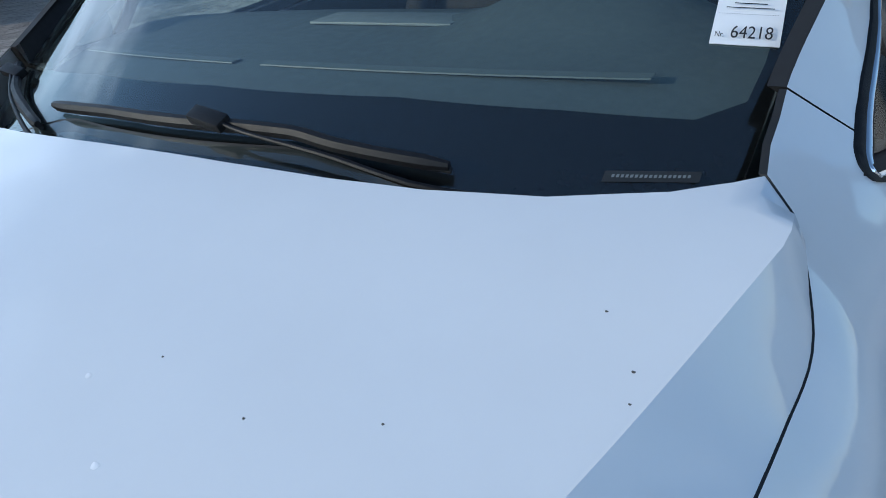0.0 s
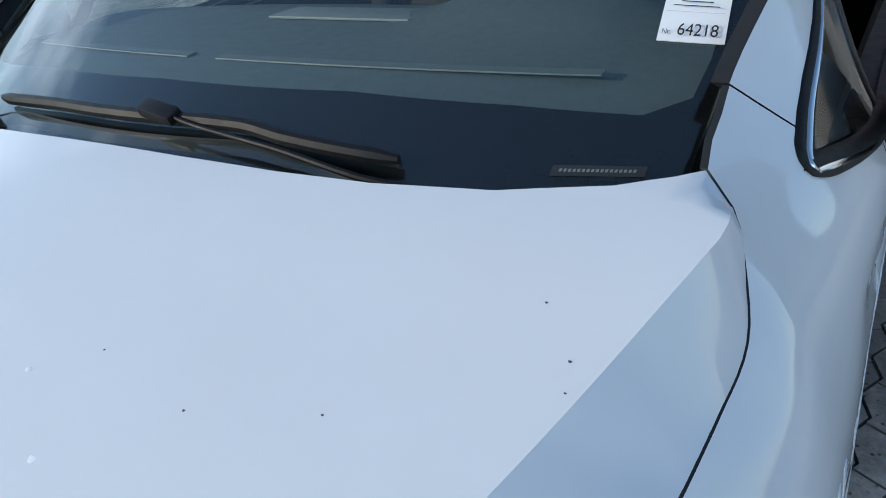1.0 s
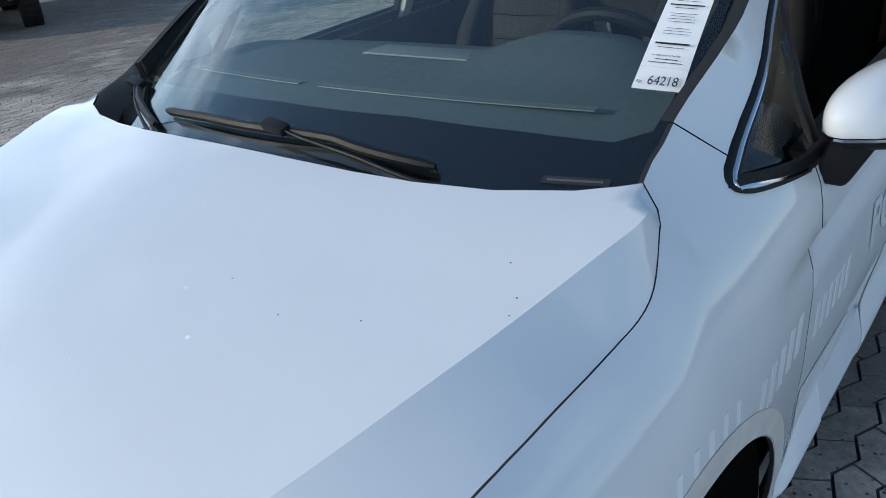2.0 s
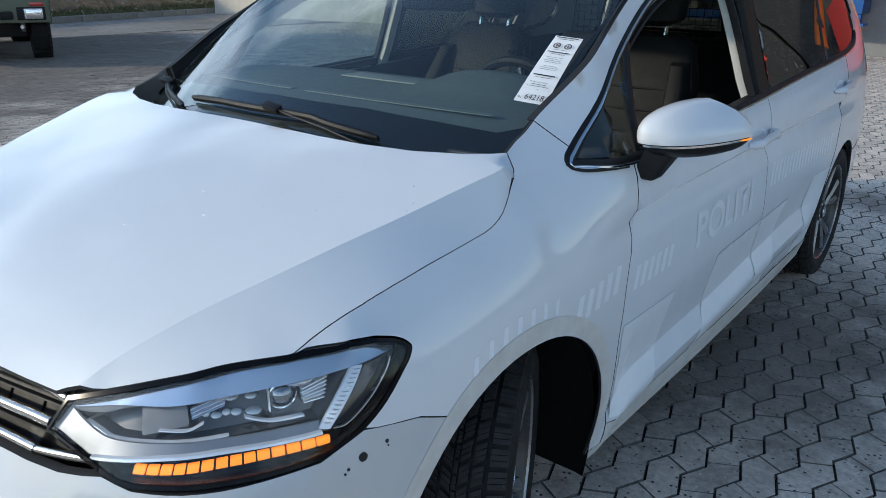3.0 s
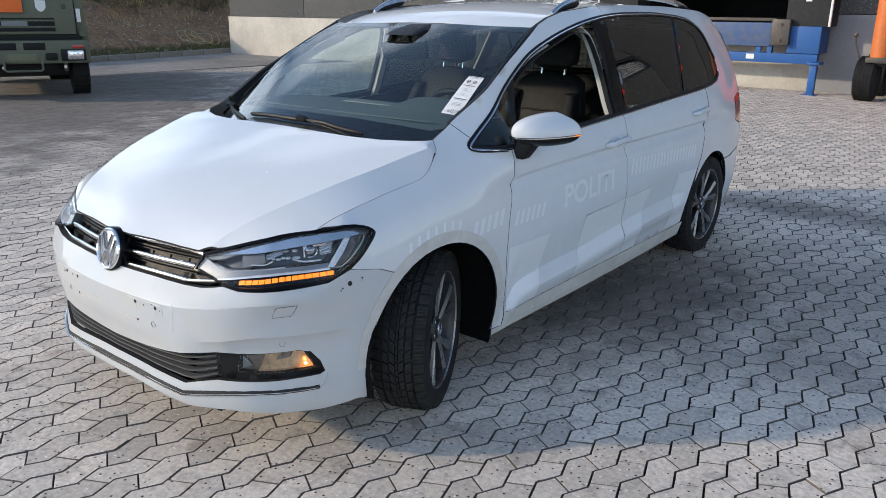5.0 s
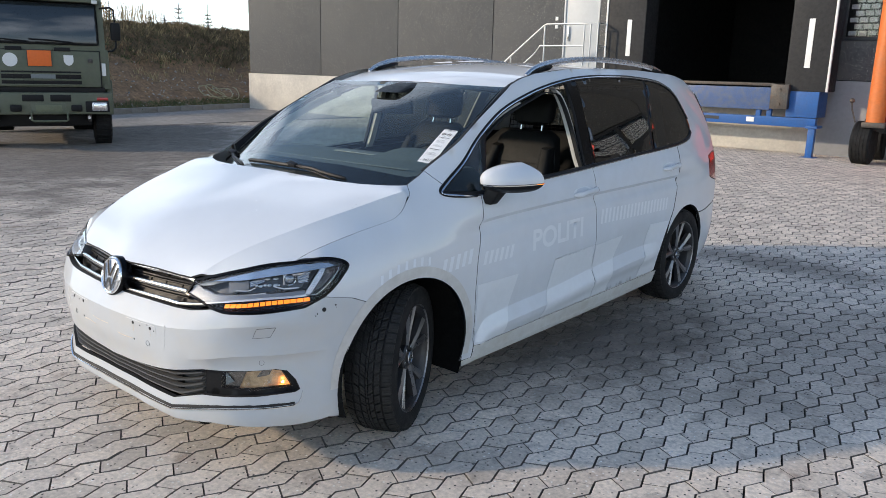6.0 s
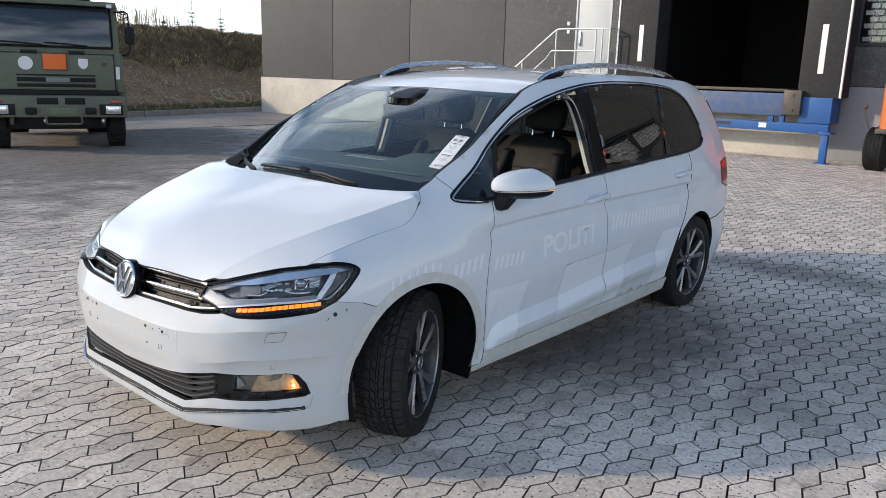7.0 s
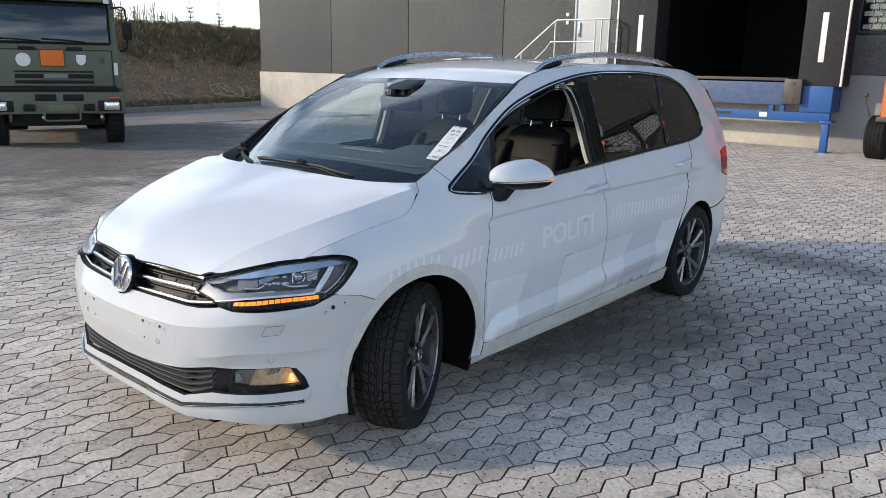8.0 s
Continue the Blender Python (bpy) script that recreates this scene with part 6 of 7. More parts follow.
            # each block is cut into three lamellae
            for q in range(3):
                block(x0, x1, a + w * (.10 + .27 * q), a + w * (.10 + .27 * q + .24), skew, r)
    me = bpy.data.meshes.new("tread")
    me.from_pydata(vs, [], fs)
    me.materials.append(TREAD)
    return me


def rim_mesh():
    bm = bmesh.new()
    # barrel and outer flange
    lathe(bm, [(-.09, .222), (.02, .208), (.07, .217), (.086, .226), (.096, .236), (.099, .2385), (.098, .242), (.088, .238)], 60, cap=False)
    # ten spokes in five pairs
    for k in range(5):
        for d in (-1, 1):
            a = 2 * math.pi * k / 5 + d * .155
            b = 2 * math.pi * k / 5 + d * .235
            for r0, r1, a0, a1, w0, w1 in ((.045, .13, a * 1.0 - d * .10, a, .015, .018), (.125, .228, a, b, .018, .027)):
                p0, p1 = Vector((.070 + .10 * (r0 - .045), r0 * math.cos(a0), r0 * math.sin(a0))), Vector((.070 + .10 * (r1 - .045), r1 * math.cos(a1), r1 * math.sin(a1)))
                t = (p1 - p0).normalized()
                n = Vector((1, 0, 0)).cross(t).normalized()
                up = Vector((1, 0, 0))
                ring0 = [p0 + n * w0 - up * .03, p0 + n * w0 * .75 - up * .004, p0 - n * w0 * d * .25 + up * .004, p0 - n * w0 * .75 - up * .004, p0 - n * w0 - up * .03]
                ring1 = [p1 + n * w1 - up * .03, p1 + n * w1 * .8 - up * .006, p1 - n * w1 * d * .2 + up * .003, p1 - n * w1 * .8 - up * .006, p1 - n * w1 - up * .03]
                q0, q1 = [bm.verts.new(v) for v in ring0], [bm.verts.new(v) for v in ring1]
                for i in range(5):
                    f = bm.faces.new((q0[i], q0[(i + 1) % 5], q1[(i + 1) % 5], q1[i]))
                    f.material_index = 1 if i in (1, 2) else 0
                bm.faces.new(q0[::-1])
                bm.faces.new(q1)
    lathe(bm, [(.02, .06), (.066, .062), (.074, .055), (.076, .036), (.070, .034)], 40)
    return bm


wheel_mesh = None
POSITIONS = [(.765, -.030, 25), (-.765, -.030, 205), (.790, 2.786, 0), (-.790, 2.786, 180)]
parts_of_wheel = None
for x, y, turn in POSITIONS:
    m = pose(x, y, .332, 0, 0, turn) @ pose(0, 0, 0, 17 if y else 40)
    if wheel_mesh is None:
        wheel = part("wheel", tyre_mesh(), RUBBER, car, "dusty winter tyre on a grey alloy rim")
        wheel_mesh = wheel.data
        rim = part("rim", rim_mesh(), [ALLOY, ALLOYFACE], wheel, "grey twin-spoke alloy rim", smooth=False)
        bm = bmesh.new()
        lathe(bm, [(.094, .234), (.1005, .2385), (.0985, .243)], 72, cap=False)
        flange = part("rim_flange", bm, ALLOYFACE, wheel)
        bm = bmesh.new()
        lathe(bm, [(.055, .033), (.079, .032), (.083, .028), (.084, 0.0)], 32)
        cap = part("hub_cap", bm, ALLOY, wheel)
        bm = bmesh.new()
        lathe(bm, [(.083, .029), (.086, .027), (.083, .025)], 32, closed=True)
        for a in (-.5, .5):
            box(bm, .084, .087, -.003, .003, -.018, .018, 0, pose(0, a * .02, 0, a * 50))
        emblem = part("hub_emblem", bm, SATIN, wheel)
        bolts = []
        for k in range(5):
            bm = bmesh.new()
            a = 2 * math.pi * (k + .5) / 5
            lathe(bm, [(.05, .009), (.074, .009), (.076, .006)], 8, Matrix.Translation((0, .047 * math.cos(a), .047 * math.sin(a))))
            bolts.append(part("wheel_bolt", bm, SATIN, wheel))
        bm = bmesh.new()
        lathe(bm, [(-.02, .07), (.0, .145), (.012, .145), (.012, .07)], 48)
        rotor = part("brake_disc", bm, ROTOR, wheel)
        bm = bmesh.new()
        box(bm, -.03, .035, .085, .16, -.07, .07, .012)
        caliper = part("brake_caliper", bm, STEEL, wheel)
        bm = bmesh.new()
        bm.from_mesh(tread_mesh())
        tread = part("tread", bm, TREAD, wheel, "", smooth=False)
        tagged(tread, kind="stuff")
        parts_of_wheel = [rim, flange, cap, emblem, *bolts, rotor, caliper, tread]
    else:
        wheel = new("wheel", wheel_mesh)
        wheel.parent = car
        tagged(wheel, "dusty winter tyre on a grey alloy rim")
        for p in parts_of_wheel:
            c = new(p.name.split(".")[0], p.data)
            c.parent = wheel
            if p is tread:
                tagged(c, kind="stuff")
    wheel.matrix_basis = m

# wheel wells, underbody
for cy, r in ((-.045, .40), (2.786, .385)):
    for side in (1, -1):
        bm = bmesh.new()
        rings = []
        for x in (.50, .60, .72, .84, .872):
            rr = r if x < .86 else r - .012
            rings.append([bm.verts.new((side * x, cy + rr * math.cos(radians(a)), .33 + rr * math.sin(radians(a)))) for a in range(-24, 205, 8)])
        for a, b in zip(rings, rings[1:]):
            for i in range(len(a) - 1):
                bm.faces.new((a[i], a[i + 1], b[i + 1], b[i]))
        bm.faces.new(rings[0])
        part("wheel_liner", bm, LINER, car, "black felt wheel-arch liner")
bm = bmesh.new()
box(bm, -.80, .80, .40, 2.38, .17, .24, .02)
box(bm, -.50, .50, -.82, .40, .18, .24, .02)
box(bm, -.50, .50, 2.38, 3.5, .2, .3, .02)
part("underbody", bm, LINER, car, "dark underbody")
bm = bmesh.new()
box(bm, -.45, .45, -.66, .1, .26, .68, .04)
box(bm, -.72, .72, -.14, .0, .60, .95, .04)
box(bm, -.50, .50, -.74, -.6, .32, .64, .02)
part("engine", bm, LINER, car, "dark engine bay filling")
for x, y, turn in POSITIONS:
    bm = bmesh.new()
    tube(bm, [(0.45 * (1 if x > 0 else -1), y, .32), (x * .93, y, .332)], .05, 12)
    part("axle", bm, STEEL, car)

# ---- mirrors, handles, wipers, tail ----
def half_bowl(bm, centre, rx, ry, rz, side, keep, n=28, k=14):
    """The front half of a swollen ellipsoid that opens towards the rear; keep(z) chooses which faces stay."""
    cx, cy, cz = centre
    rows = []
    for i in range(k + 1):
        t = i / k * math.pi / 2
        rows.append([])
        for j in range(n):
            a = 2 * math.pi * j / n
            q = math.sin(t) ** .8
            ca, sa = math.cos(a), math.sin(a)
            sx, sz = math.copysign(abs(ca) ** .85, ca), math.copysign(abs(sa) ** .85, sa)
            taper = 1 - .28 * max(0, sx) * q          # lower towards the tip
            rows[-1].append(((cx + rx * q * sx - .035 * math.cos(t)), cy - ry * math.cos(t) + .05 * sx * q, cz + rz * q * sz * taper - .012 * max(0, sx)))
    vs = [[bm.verts.new((side * x, y, z)) for x, y, z in r] for r in rows[1:]]
    tip = bm.verts.new((side * rows[0][0][0], rows[0][0][1], rows[0][0][2]))
    faces = []
    for j in range(n):
        faces.append(bm.faces.new((tip, vs[0][j], vs[0][(j + 1) % n])))
    for a, b in zip(vs, vs[1:]):
        for j in range(n):
            faces.append(bm.faces.new((a[j], b[j], b[(j + 1) % n], a[(j + 1) % n])))
    bad = [f for f in faces if not keep(f.calc_center_median().z)]
    bmesh.ops.delete(bm, geom=bad, context="FACES")
    return vs[-1]


for side in (1, -1):
    C = (.982, .60, 1.094)

    def shell(grow, low, high):
        """The mirror's bowl cut to the stretch of height between low and high."""
        bm = bmesh.new()
        half_bowl(bm, C, .098 + grow, .20 + grow, .072 + grow, side, lambda z: True, 44, 20)
        for z, keep_above in ((low, True), (high, False)):
            bmesh.ops.bisect_plane(bm, geom=bm.verts[:] + bm.edges[:] + bm.faces[:], plane_co=(0, 0, z), plane_no=(0, 0, 1), clear_inner=keep_above, clear_outer=not keep_above)
        return bm
    mirror = part("door_mirror", shell(0, 1.075, 2), PAINT, car, "white door mirror with black base")
    part("mirror_underside", shell(-.002, 0, 1.0755), BLACK, mirror)
    part("mirror_trim", shell(.0022, 1.068, 1.0735), CHROME, mirror, "chrome trim line")
    bm = bmesh.new()
    p = [(side * (.983 + .096 * math.cos(a)), .60 + .05 * math.cos(a), 1.09 + .064 * math.sin(a)) for a in [2 * math.pi * i / 24 for i in range(24)]]
    bm.faces.new([bm.verts.new(v) for v in p])
    part("mirror_glass", bm, CHROME, mirror, smooth=False)
    bm = bmesh.new()
    pts = [(side * 1.083, .653, 1.072), (side * 1.081, .638, 1.071), (side * 1.078, .622, 1.071), (side * 1.073, .605, 1.071)]
    tube(bm, pts, [.0008, .0018, .0018, .0008], 8)
    part("mirror_indicator", bm, AMBER, mirror, "small amber repeater")
    bm = bmesh.new()
    a = [(.893, .445, 1.06), (.962, .47, 1.05), (.962, .555, 1.05), (.893, .555, 1.06)]
    b = [(.868, .44, .978), (.922, .450, .972), (.922, .505, .972), (.868, .52, .978)]
    va, vb = [bm.verts.new((side * x, y, z)) for x, y, z in a], [bm.verts.new((side * x, y, z)) for x, y, z in b]
    for i in range(4):
        bm.faces.new((va[i], va[(i + 1) % 4], vb[(i + 1) % 4], vb[i]))
    bm.faces.new(va)
    bm.faces.new(vb[::-1])
    bmesh.ops.bevel(bm, geom=list(bm.edges), offset=.012, segments=3, profile=.6, affect="EDGES")
    part("mirror_foot", bm, BLACK, mirror, "black mirror foot on the door")
    for s0, s1, z0 in ((2.785, 3.02, .935), (3.91, 4.14, .982)):
        bm = bmesh.new()
        pts = []
        for i in range(15):
            t = i / 14
            o = .004 + .030 * ramp(0, .14, t) * ramp(1, .80, t)
            p = body(s0 + (s1 - s0) * t, z0 + .012 * t + .006 * math.sin(math.pi * t), o)
            pts.append((side * p.x, p.y, p.z))
        tube(bm, pts, [.006] + [.0125] * 10 + [.015, .015, .014, .008], 12, flat=1.15)
        handle = part("door_handle", bm, PAINT, car, "white grip door handle")
        bm = bmesh.new()
        sheet(bm, deeper(-.0012), [(s0 + (s1 - s0) * (.42 + .42 * math.cos(a)), z0 + .008 + .030 * math.sin(a)) for a in [2 * math.pi * i / 20 for i in range(20)]], .03, .001, side=side, rim=0)
        part("handle_bowl", bm, GHOST, handle, smooth=False)

# door glass channel, wiper blades
WIPERS = [([(-.30, .030), (-.1, .045), (.085, .045), (.2, .040), (.28, .021), (.42, -.010)], [(.085, .046), (.14, .031), (.21, .017), (.277, .002), (.34, -.018), (.40, -.038), (.49, -.058)]),
          ([(-.69, .040), (-.62, .026), (-.55, .012), (-.42, .002), (-.30, -.010)], [(-.62, .020), (-.52, .0), (-.4, -.015), (-.3, -.03), (-.2, -.045)])]
for blade, arm in WIPERS:
    bm = bmesh.new()
    line = [windscreen(x, v, .016) for x, v in along(blade, 30)]
    tube(bm, line, [.005] + [.0088] * 28 + [.005], 8, flat=1.1)
    wiper = part("wiper", bm, BLACK, car, "black flat-blade windscreen wiper")
    bm = bmesh.new()
    tube(bm, [windscreen(x, v, .008) for x, v in along(blade, 30)], .004, 6)
    part("wiper_rubber", bm, SEAM, wiper)
    bm = bmesh.new()
    tube(bm, [windscreen(x, v, .028 - .016 * i / 15) for i, (x, v) in enumerate(along(arm, 16))], [.0022 + .0028 * i / 15 for i in range(16)], 8)
    part("wiper_arm", bm, BLACK, wiper)
    q = windscreen(*blade[2 if blade[0][0] > -.5 else 1], .026)
    bm = bmesh.new()
    box(bm, -.03, .03, -.012, .012, -.008, .008, .004, Matrix.Translation(q) @ pose(0, 0, 0, 25, 8, -3))
    part("wiper_joint", bm, BLACK, wiper)
cowl = bmesh.new()
rows = []
for i in range(31):
    x = -.70 + 1.40 * i / 30
    g = windscreen(x, .03 - .095 * ramp(.22, .5, abs(x)), .001)
    h = hood(x, -.07 + .17 * (abs(x) / .72) ** 2)
    rows.append([cowl.verts.new(v) for v in (g, Vector((x, (g.y + h.y) / 2 - .01, min(g.z, h.z) - .03)), Vector((x, h.y - .05, h.z - .05)))])
for a, b in zip(rows, rows[1:]):
    for k in range(2):
        cowl.faces.new((a[k], a[k + 1], b[k + 1], b[k]))
part("cowl", cowl, BLACK, car, "black plastic cowl under the wipers")

# tail: gate, lamps, bumper
END = ARC[-1]
TAIL = [(END, 1.5), (END - .45, 1.5), (5.03, 1.43), (5.06, 1.15), (5.10, 1.03), (5.22, 1.03), (5.24, .84), (5.1, .82), (5.1, .62), (END - .4, .60), (END, .60)]
for side in (1, -1):
    panel("tailgate_half", body, rounded(TAIL, .05), PAINT, car, "white tailgate", side, .06, holes=[rounded([(5.2, 1.12), (5.16, 1.42), (END - .02, 1.44), (END - .02, 1.12)], .06)])
    panel("rear_window", deeper(.004), rounded([(5.18, 1.11), (5.14, 1.43), (END, 1.45), (END, 1.11)], .06), PRIVACY, car, "dark rear window", side, .06, 0)
    panel("tail_lamp", body, rounded([(4.79, .86), (4.785, 1.005), (4.9, 1.022), (5.21, 1.022), (5.23, .85), (5.0, .81)], .03), REDLENS, car, "red tail lamp", side)
    panel("rear_bumper", body, rounded([(4.73, .612), (5.0, .65), (5.08, .61), (END, .59), (END, .2), (5.0, .2), (4.72, .22)] + arc(*ARCH_R, -14, 50, 12), .05), PAINT, car, "white rear bumper", side, .05)
    panel("tail_skin", deeper(.06), rounded([(4.9, .5), (4.9, 1.12), (END, 1.12), (END, .5)], .06), LINER, car, "", side, .08, 0)
bm = bmesh.new()
sheet(bm, lambda x, y, out=0.0: roof(x, y, out - .01), rounded([(.5, 3.36), (-.5, 3.36), (-.45, 3.5), (.45, 3.5)], .05), .06, .02)
part("roof_spoiler", bm, PAINT, car, smooth=True)

# ---- ghosts of removed lettering on the doors, dust on the lower body ----
def lettering(name, body_text, size, place, mat, parent, label="", bend=None, bold=0.0):
    """Built-in lettering as thin solid shapes laid where place(u, v) puts them."""
    cu = bpy.data.curves.new(name, "FONT")
    cu.body, cu.size, cu.extrude, cu.offset = body_text, size, 0, bold
    tmp = bpy.data.objects.new(name, cu)
    scene.collection.objects.link(tmp)
    me = bpy.data.meshes.new_from_object(tmp.evaluated_get(bpy.context.evaluated_depsgraph_get()))
    bpy.data.objects.remove(tmp)
    bpy.data.curves.remove(cu)
    bm = bmesh.new()
    bm.from_mesh(me)
    bpy.data.meshes.remove(me)
    for _ in range(2 if bend else 0):
        bmesh.ops.subdivide_edges(bm, edges=[e for e in bm.edges if e.calc_length() > .04], cuts=2)
        bmesh.ops.triangulate(bm, faces=bm.faces)
    for v in bm.verts:
        v.co = place(v.co.x, v.co.y)
    SHEETS.add(name)
    return part(name, bm, mat, parent, label, smooth=False)


bm = bmesh.new()
left_front_door = [o for o in car.children if o.name.startswith("front_door")][0]
left_rear_door = [o for o in car.children if o.name.startswith("rear_door")][0]
lettering("door_lettering", "POLITI", .155, lambda u, v: body(2.40 + u * 1.12 + .02 * v, .695 + v * .95 + .012 * u, .0017), GHOST, left_front_door, "pale ghost of removed capital letters", True, .004)


def bars(name, s0, s1, n, z0, z1, parent, slant=.02, fill=.5):
    for i in range(n):
        bm = bmesh.new()
        w = (s1 - s0) / n
        s = s0 + i * w
        sheet(bm, deeper(-.0008), [(s, z0(s)), (s + w * fill, z0(s)), (s + w * fill + slant, z1(s)), (s + slant, z1(s))], .04, .001, rim=0)
        part(name, bm, GHOST, parent, "pale ghost stroke of removed lettering" if not i else "", smooth=False)


left_fender = [o for o in car.children if o.name.startswith("front_fender")][0]
bars("ghost_stroke", 2.0, 2.25, 6, lambda s: .69, lambda s: .752, left_front_door)
bars("ghost_stroke", 1.70, 1.93, 5, lambda s: .70 + .08 * (s - 1.7), lambda s: .765 + .1 * (s - 1.7), left_fender)
bars("ghost_stroke", 1.34, 1.66, 7, lambda s: .33 + math.sqrt(.435 ** 2 - (s - 1.53) ** 2), lambda s: .33 + math.sqrt(.47 ** 2 - (s - 1.53) ** 2), left_fender, .006, .3)
bars("ghost_stroke", 3.10, 4.02, 20, lambda s: .735 - .026 * (s - 3.1), lambda s: .82 - .035 * (s - 3.1), left_rear_door, .015, .45)


def film(name, pts, mat, parent, label=""):
    bm = bmesh.new()
    loop = rounded(pts, .03)
    fold = [(s, lower_crease(s - 1.57)) for s in [1.9 + .012 * i for i in range(170)]]
    fold = [p for p in fold if all(inside(p[0] + a, p[1] + b, loop) for a, b in ((.006, 0), (-.006, 0), (0, .006), (0, -.006)))]
    sheet(bm, deeper(-.0030), loop, .012, .0015, rim=0, lines=[fold] if len(fold) > 1 else ())
    me = bpy.data.meshes.new(name)
    bm.to_mesh(me)
    bm.free()
    me.materials.append(mat)
    ob = new(name, me)
    ob.parent = parent
    tagged(ob, label)


# cleaner blocks where foil squares were peeled off, the dull rest of the panel between them
film("ghost_block", [(2.003, .298), (1.974, .45), (1.968, .60), (2.295, .593), (2.266, .462), (2.215, .298)], GHOST, left_front_door, "cleaner slanted block where foil was removed")
film("ghost_block", [(2.554, .297), (2.610, .447), (2.630, .612), (3.0585, .62), (3.0755, .43), (3.0952, .297)], GHOST, left_front_door, "cleaner slanted block where foil was removed")
film("ghost_block", [(3.1035, .298), (3.0838, .43), (3.0675, .615), (3.395, .625), (3.300, .435), (3.275, .298)], GHOST, left_rear_door, "cleaner slanted block where foil was removed")
film("ghost_block", [(3.69, .30), (3.735, .5), (3.77, .64), (4.05, .63), (3.99, .50), (3.95, .40), (3.945, .30)], GHOST, left_rear_door, "cleaner slanted block where foil was removed")
# dust along arch lip and sill
for side in (1, -1):
    bm = bmesh.new()
    lip = arc(1.53, .33, .388, -10, 180, 40) + arc(1.53, .33, .432, 180, -10, 40)
    sheet(bm, deeper(-.0015), lip, .05, .001, side=side, rim=0)
    part("arch_dust", bm, DIRT, car, "dusty rim of the wheel arch", smooth=True)
    bm = bmesh.new()
    strip(bm, body, along([(1.93, .206), (2.6, .206), (3.3, .208), (3.98, .212)], 40), .026, .002, 0, side)
    part("sill_edge", bm, DIRT, car, "dusty lower sill edge")
    bm = bmesh.new()
    strip(bm, body, along([(2.01, .286), (2.6, .286), (3.3, .288), (3.94, .290)], 40), .03, .002, -.005, side)
    part("sill_step", bm, DIRT, car, "dusty step under the doors")

# scraps of film on the roof
rng = random.Random(4)
for x, y, w in ((-.28, 1.52, .10), (-.16, 1.62, .14), (.42, 1.45, .10), (.46, 1.75, .12), (.2, 2.0, .08)):
    bm = bmesh.new()
    pts = [(x + w * (.6 + .5 * rng.random()) * math.cos(a), y + .35 * w * (.5 + .6 * rng.random()) * math.sin(a)) for a in [2 * math.pi * i / 7 for i in range(7)]]
    vs = [bm.verts.new(roof(*p, .004 + .012 * rng.random())) for p in pts]
    bm.faces.new(vs)
    part("film_scrap", bm, PAPER, car, "white scrap of peeled film on the roof", smooth=False)

# ---- cabin ----
bm = bmesh.new()
dash = []
for i in range(25):
    x = -.70 + 1.40 * i / 24
    hump = .05 * math.exp(-((x - .38) / .18) ** 4)
    row = []
    for j, (y, z) in enumerate([(.02, 1.075), (.08, 1.10), (.16, 1.118), (.30, 1.128), (.42, 1.130), (.52, 1.138), (.60, 1.134), (.66, 1.095), (.68, 1.02), (.62, .90), (.60, .70), (.55, .45)]):
        k = (x / .7) ** 2
        yy = y + (.20 * k * (1 - ramp(.1, .5, y)))
        zz = z + (hump * ramp(.36, .5, y) if j < 9 else 0) - .02 * k
        row.append(bm.verts.new((x, yy, zz)))
    dash.append(row)
for a, b in zip(dash, dash[1:]):
    for j in range(11):
        bm.faces.new((a[j], a[j + 1], b[j + 1], b[j]))
dashboard = part("dashboard", bm, DASH, car, "dark soft-grained dashboard", angle=60)


def dash_z(x, y):
    return 1.118 + .012 * ramp(.16, .4, y) - .02 * (x / .7) ** 2


for x0, x1 in ((-.05, .56), (-.60, -.115)):
    bm = bmesh.new()
    rings = []
    for i in range(20):
        x = x0 + (x1 - x0) * i / 19
        y = .222 + .06 * (x / .56) ** 2
        rings.append([bm.verts.new((x, y + d, dash_z(x, y) + .003 + h)) for d, h in ((-.010, 0), (-.009, .002), (.011, .0035), (.013, .001))])
    for a, b in zip(rings, rings[1:]):
        for k in range(3):
            bm.faces.new((a[k], a[k + 1], b[k + 1], b[k]))
    part("defrost_vent", bm, VENTGREY, dashboard, "long grey defroster slot")
bm = bmesh.new()
box(bm, -.15, .16, .455, .545, 1.134, 1.139, .002)
part("dash_tray", bm, GREYTRIM, dashboard, "torn grey tray liner on the dashboard")
bm = bmesh.new()
box(bm, -.12, .14, .66, .70, .92, 1.06, .01)
part("screen", bm, GLOSSBLACK, dashboard, "dark centre screen")
bm = bmesh.new()
box(bm, .24, .52, .62, .68, 1.05, 1.135, .02)
part("instrument_panel", bm, GLOSSBLACK, dashboard)
# steering wheel
at = pose(.37, .74, 1.035, -65)
bm = bmesh.new()
tube(bm, [at @ Vector((.185 * math.cos(a), .185 * math.sin(a), 0)) for a in [2 * math.pi * i / 40 for i in range(40)]], .016, 10, closed=True)
wheel_ring = part("steering_wheel", bm, LEATHER, car, "black leather steering wheel")
bm = bmesh.new()
box(bm, -.07, .07, -.06, .05, -.03, .01, .02, at)
part("horn_pad", bm, PLASTIC, wheel_ring)
for a in (0, 180, 270):
    bm = bmesh.new()
    box(bm, .05, .18, -.016, .016, -.012, .004, .005, at @ pose(0, 0, 0, 0, 0, a))
    part("spoke", bm, SATIN, wheel_ring)
bm = bmesh.new()
tube(bm, [at @ Vector((.13 * math.cos(a), .13 * math.sin(a) + .06, .0)) for a in [radians(40 + i * 10) for i in range(11)]], .006, 8)
part("wheel_trim", bm, CHROME, wheel_ring)


def cushion(bm, rows):
    """A padded shape lofted through boxes (y, z, half width, half depth, tilt), with rounded sections."""
    rings = []
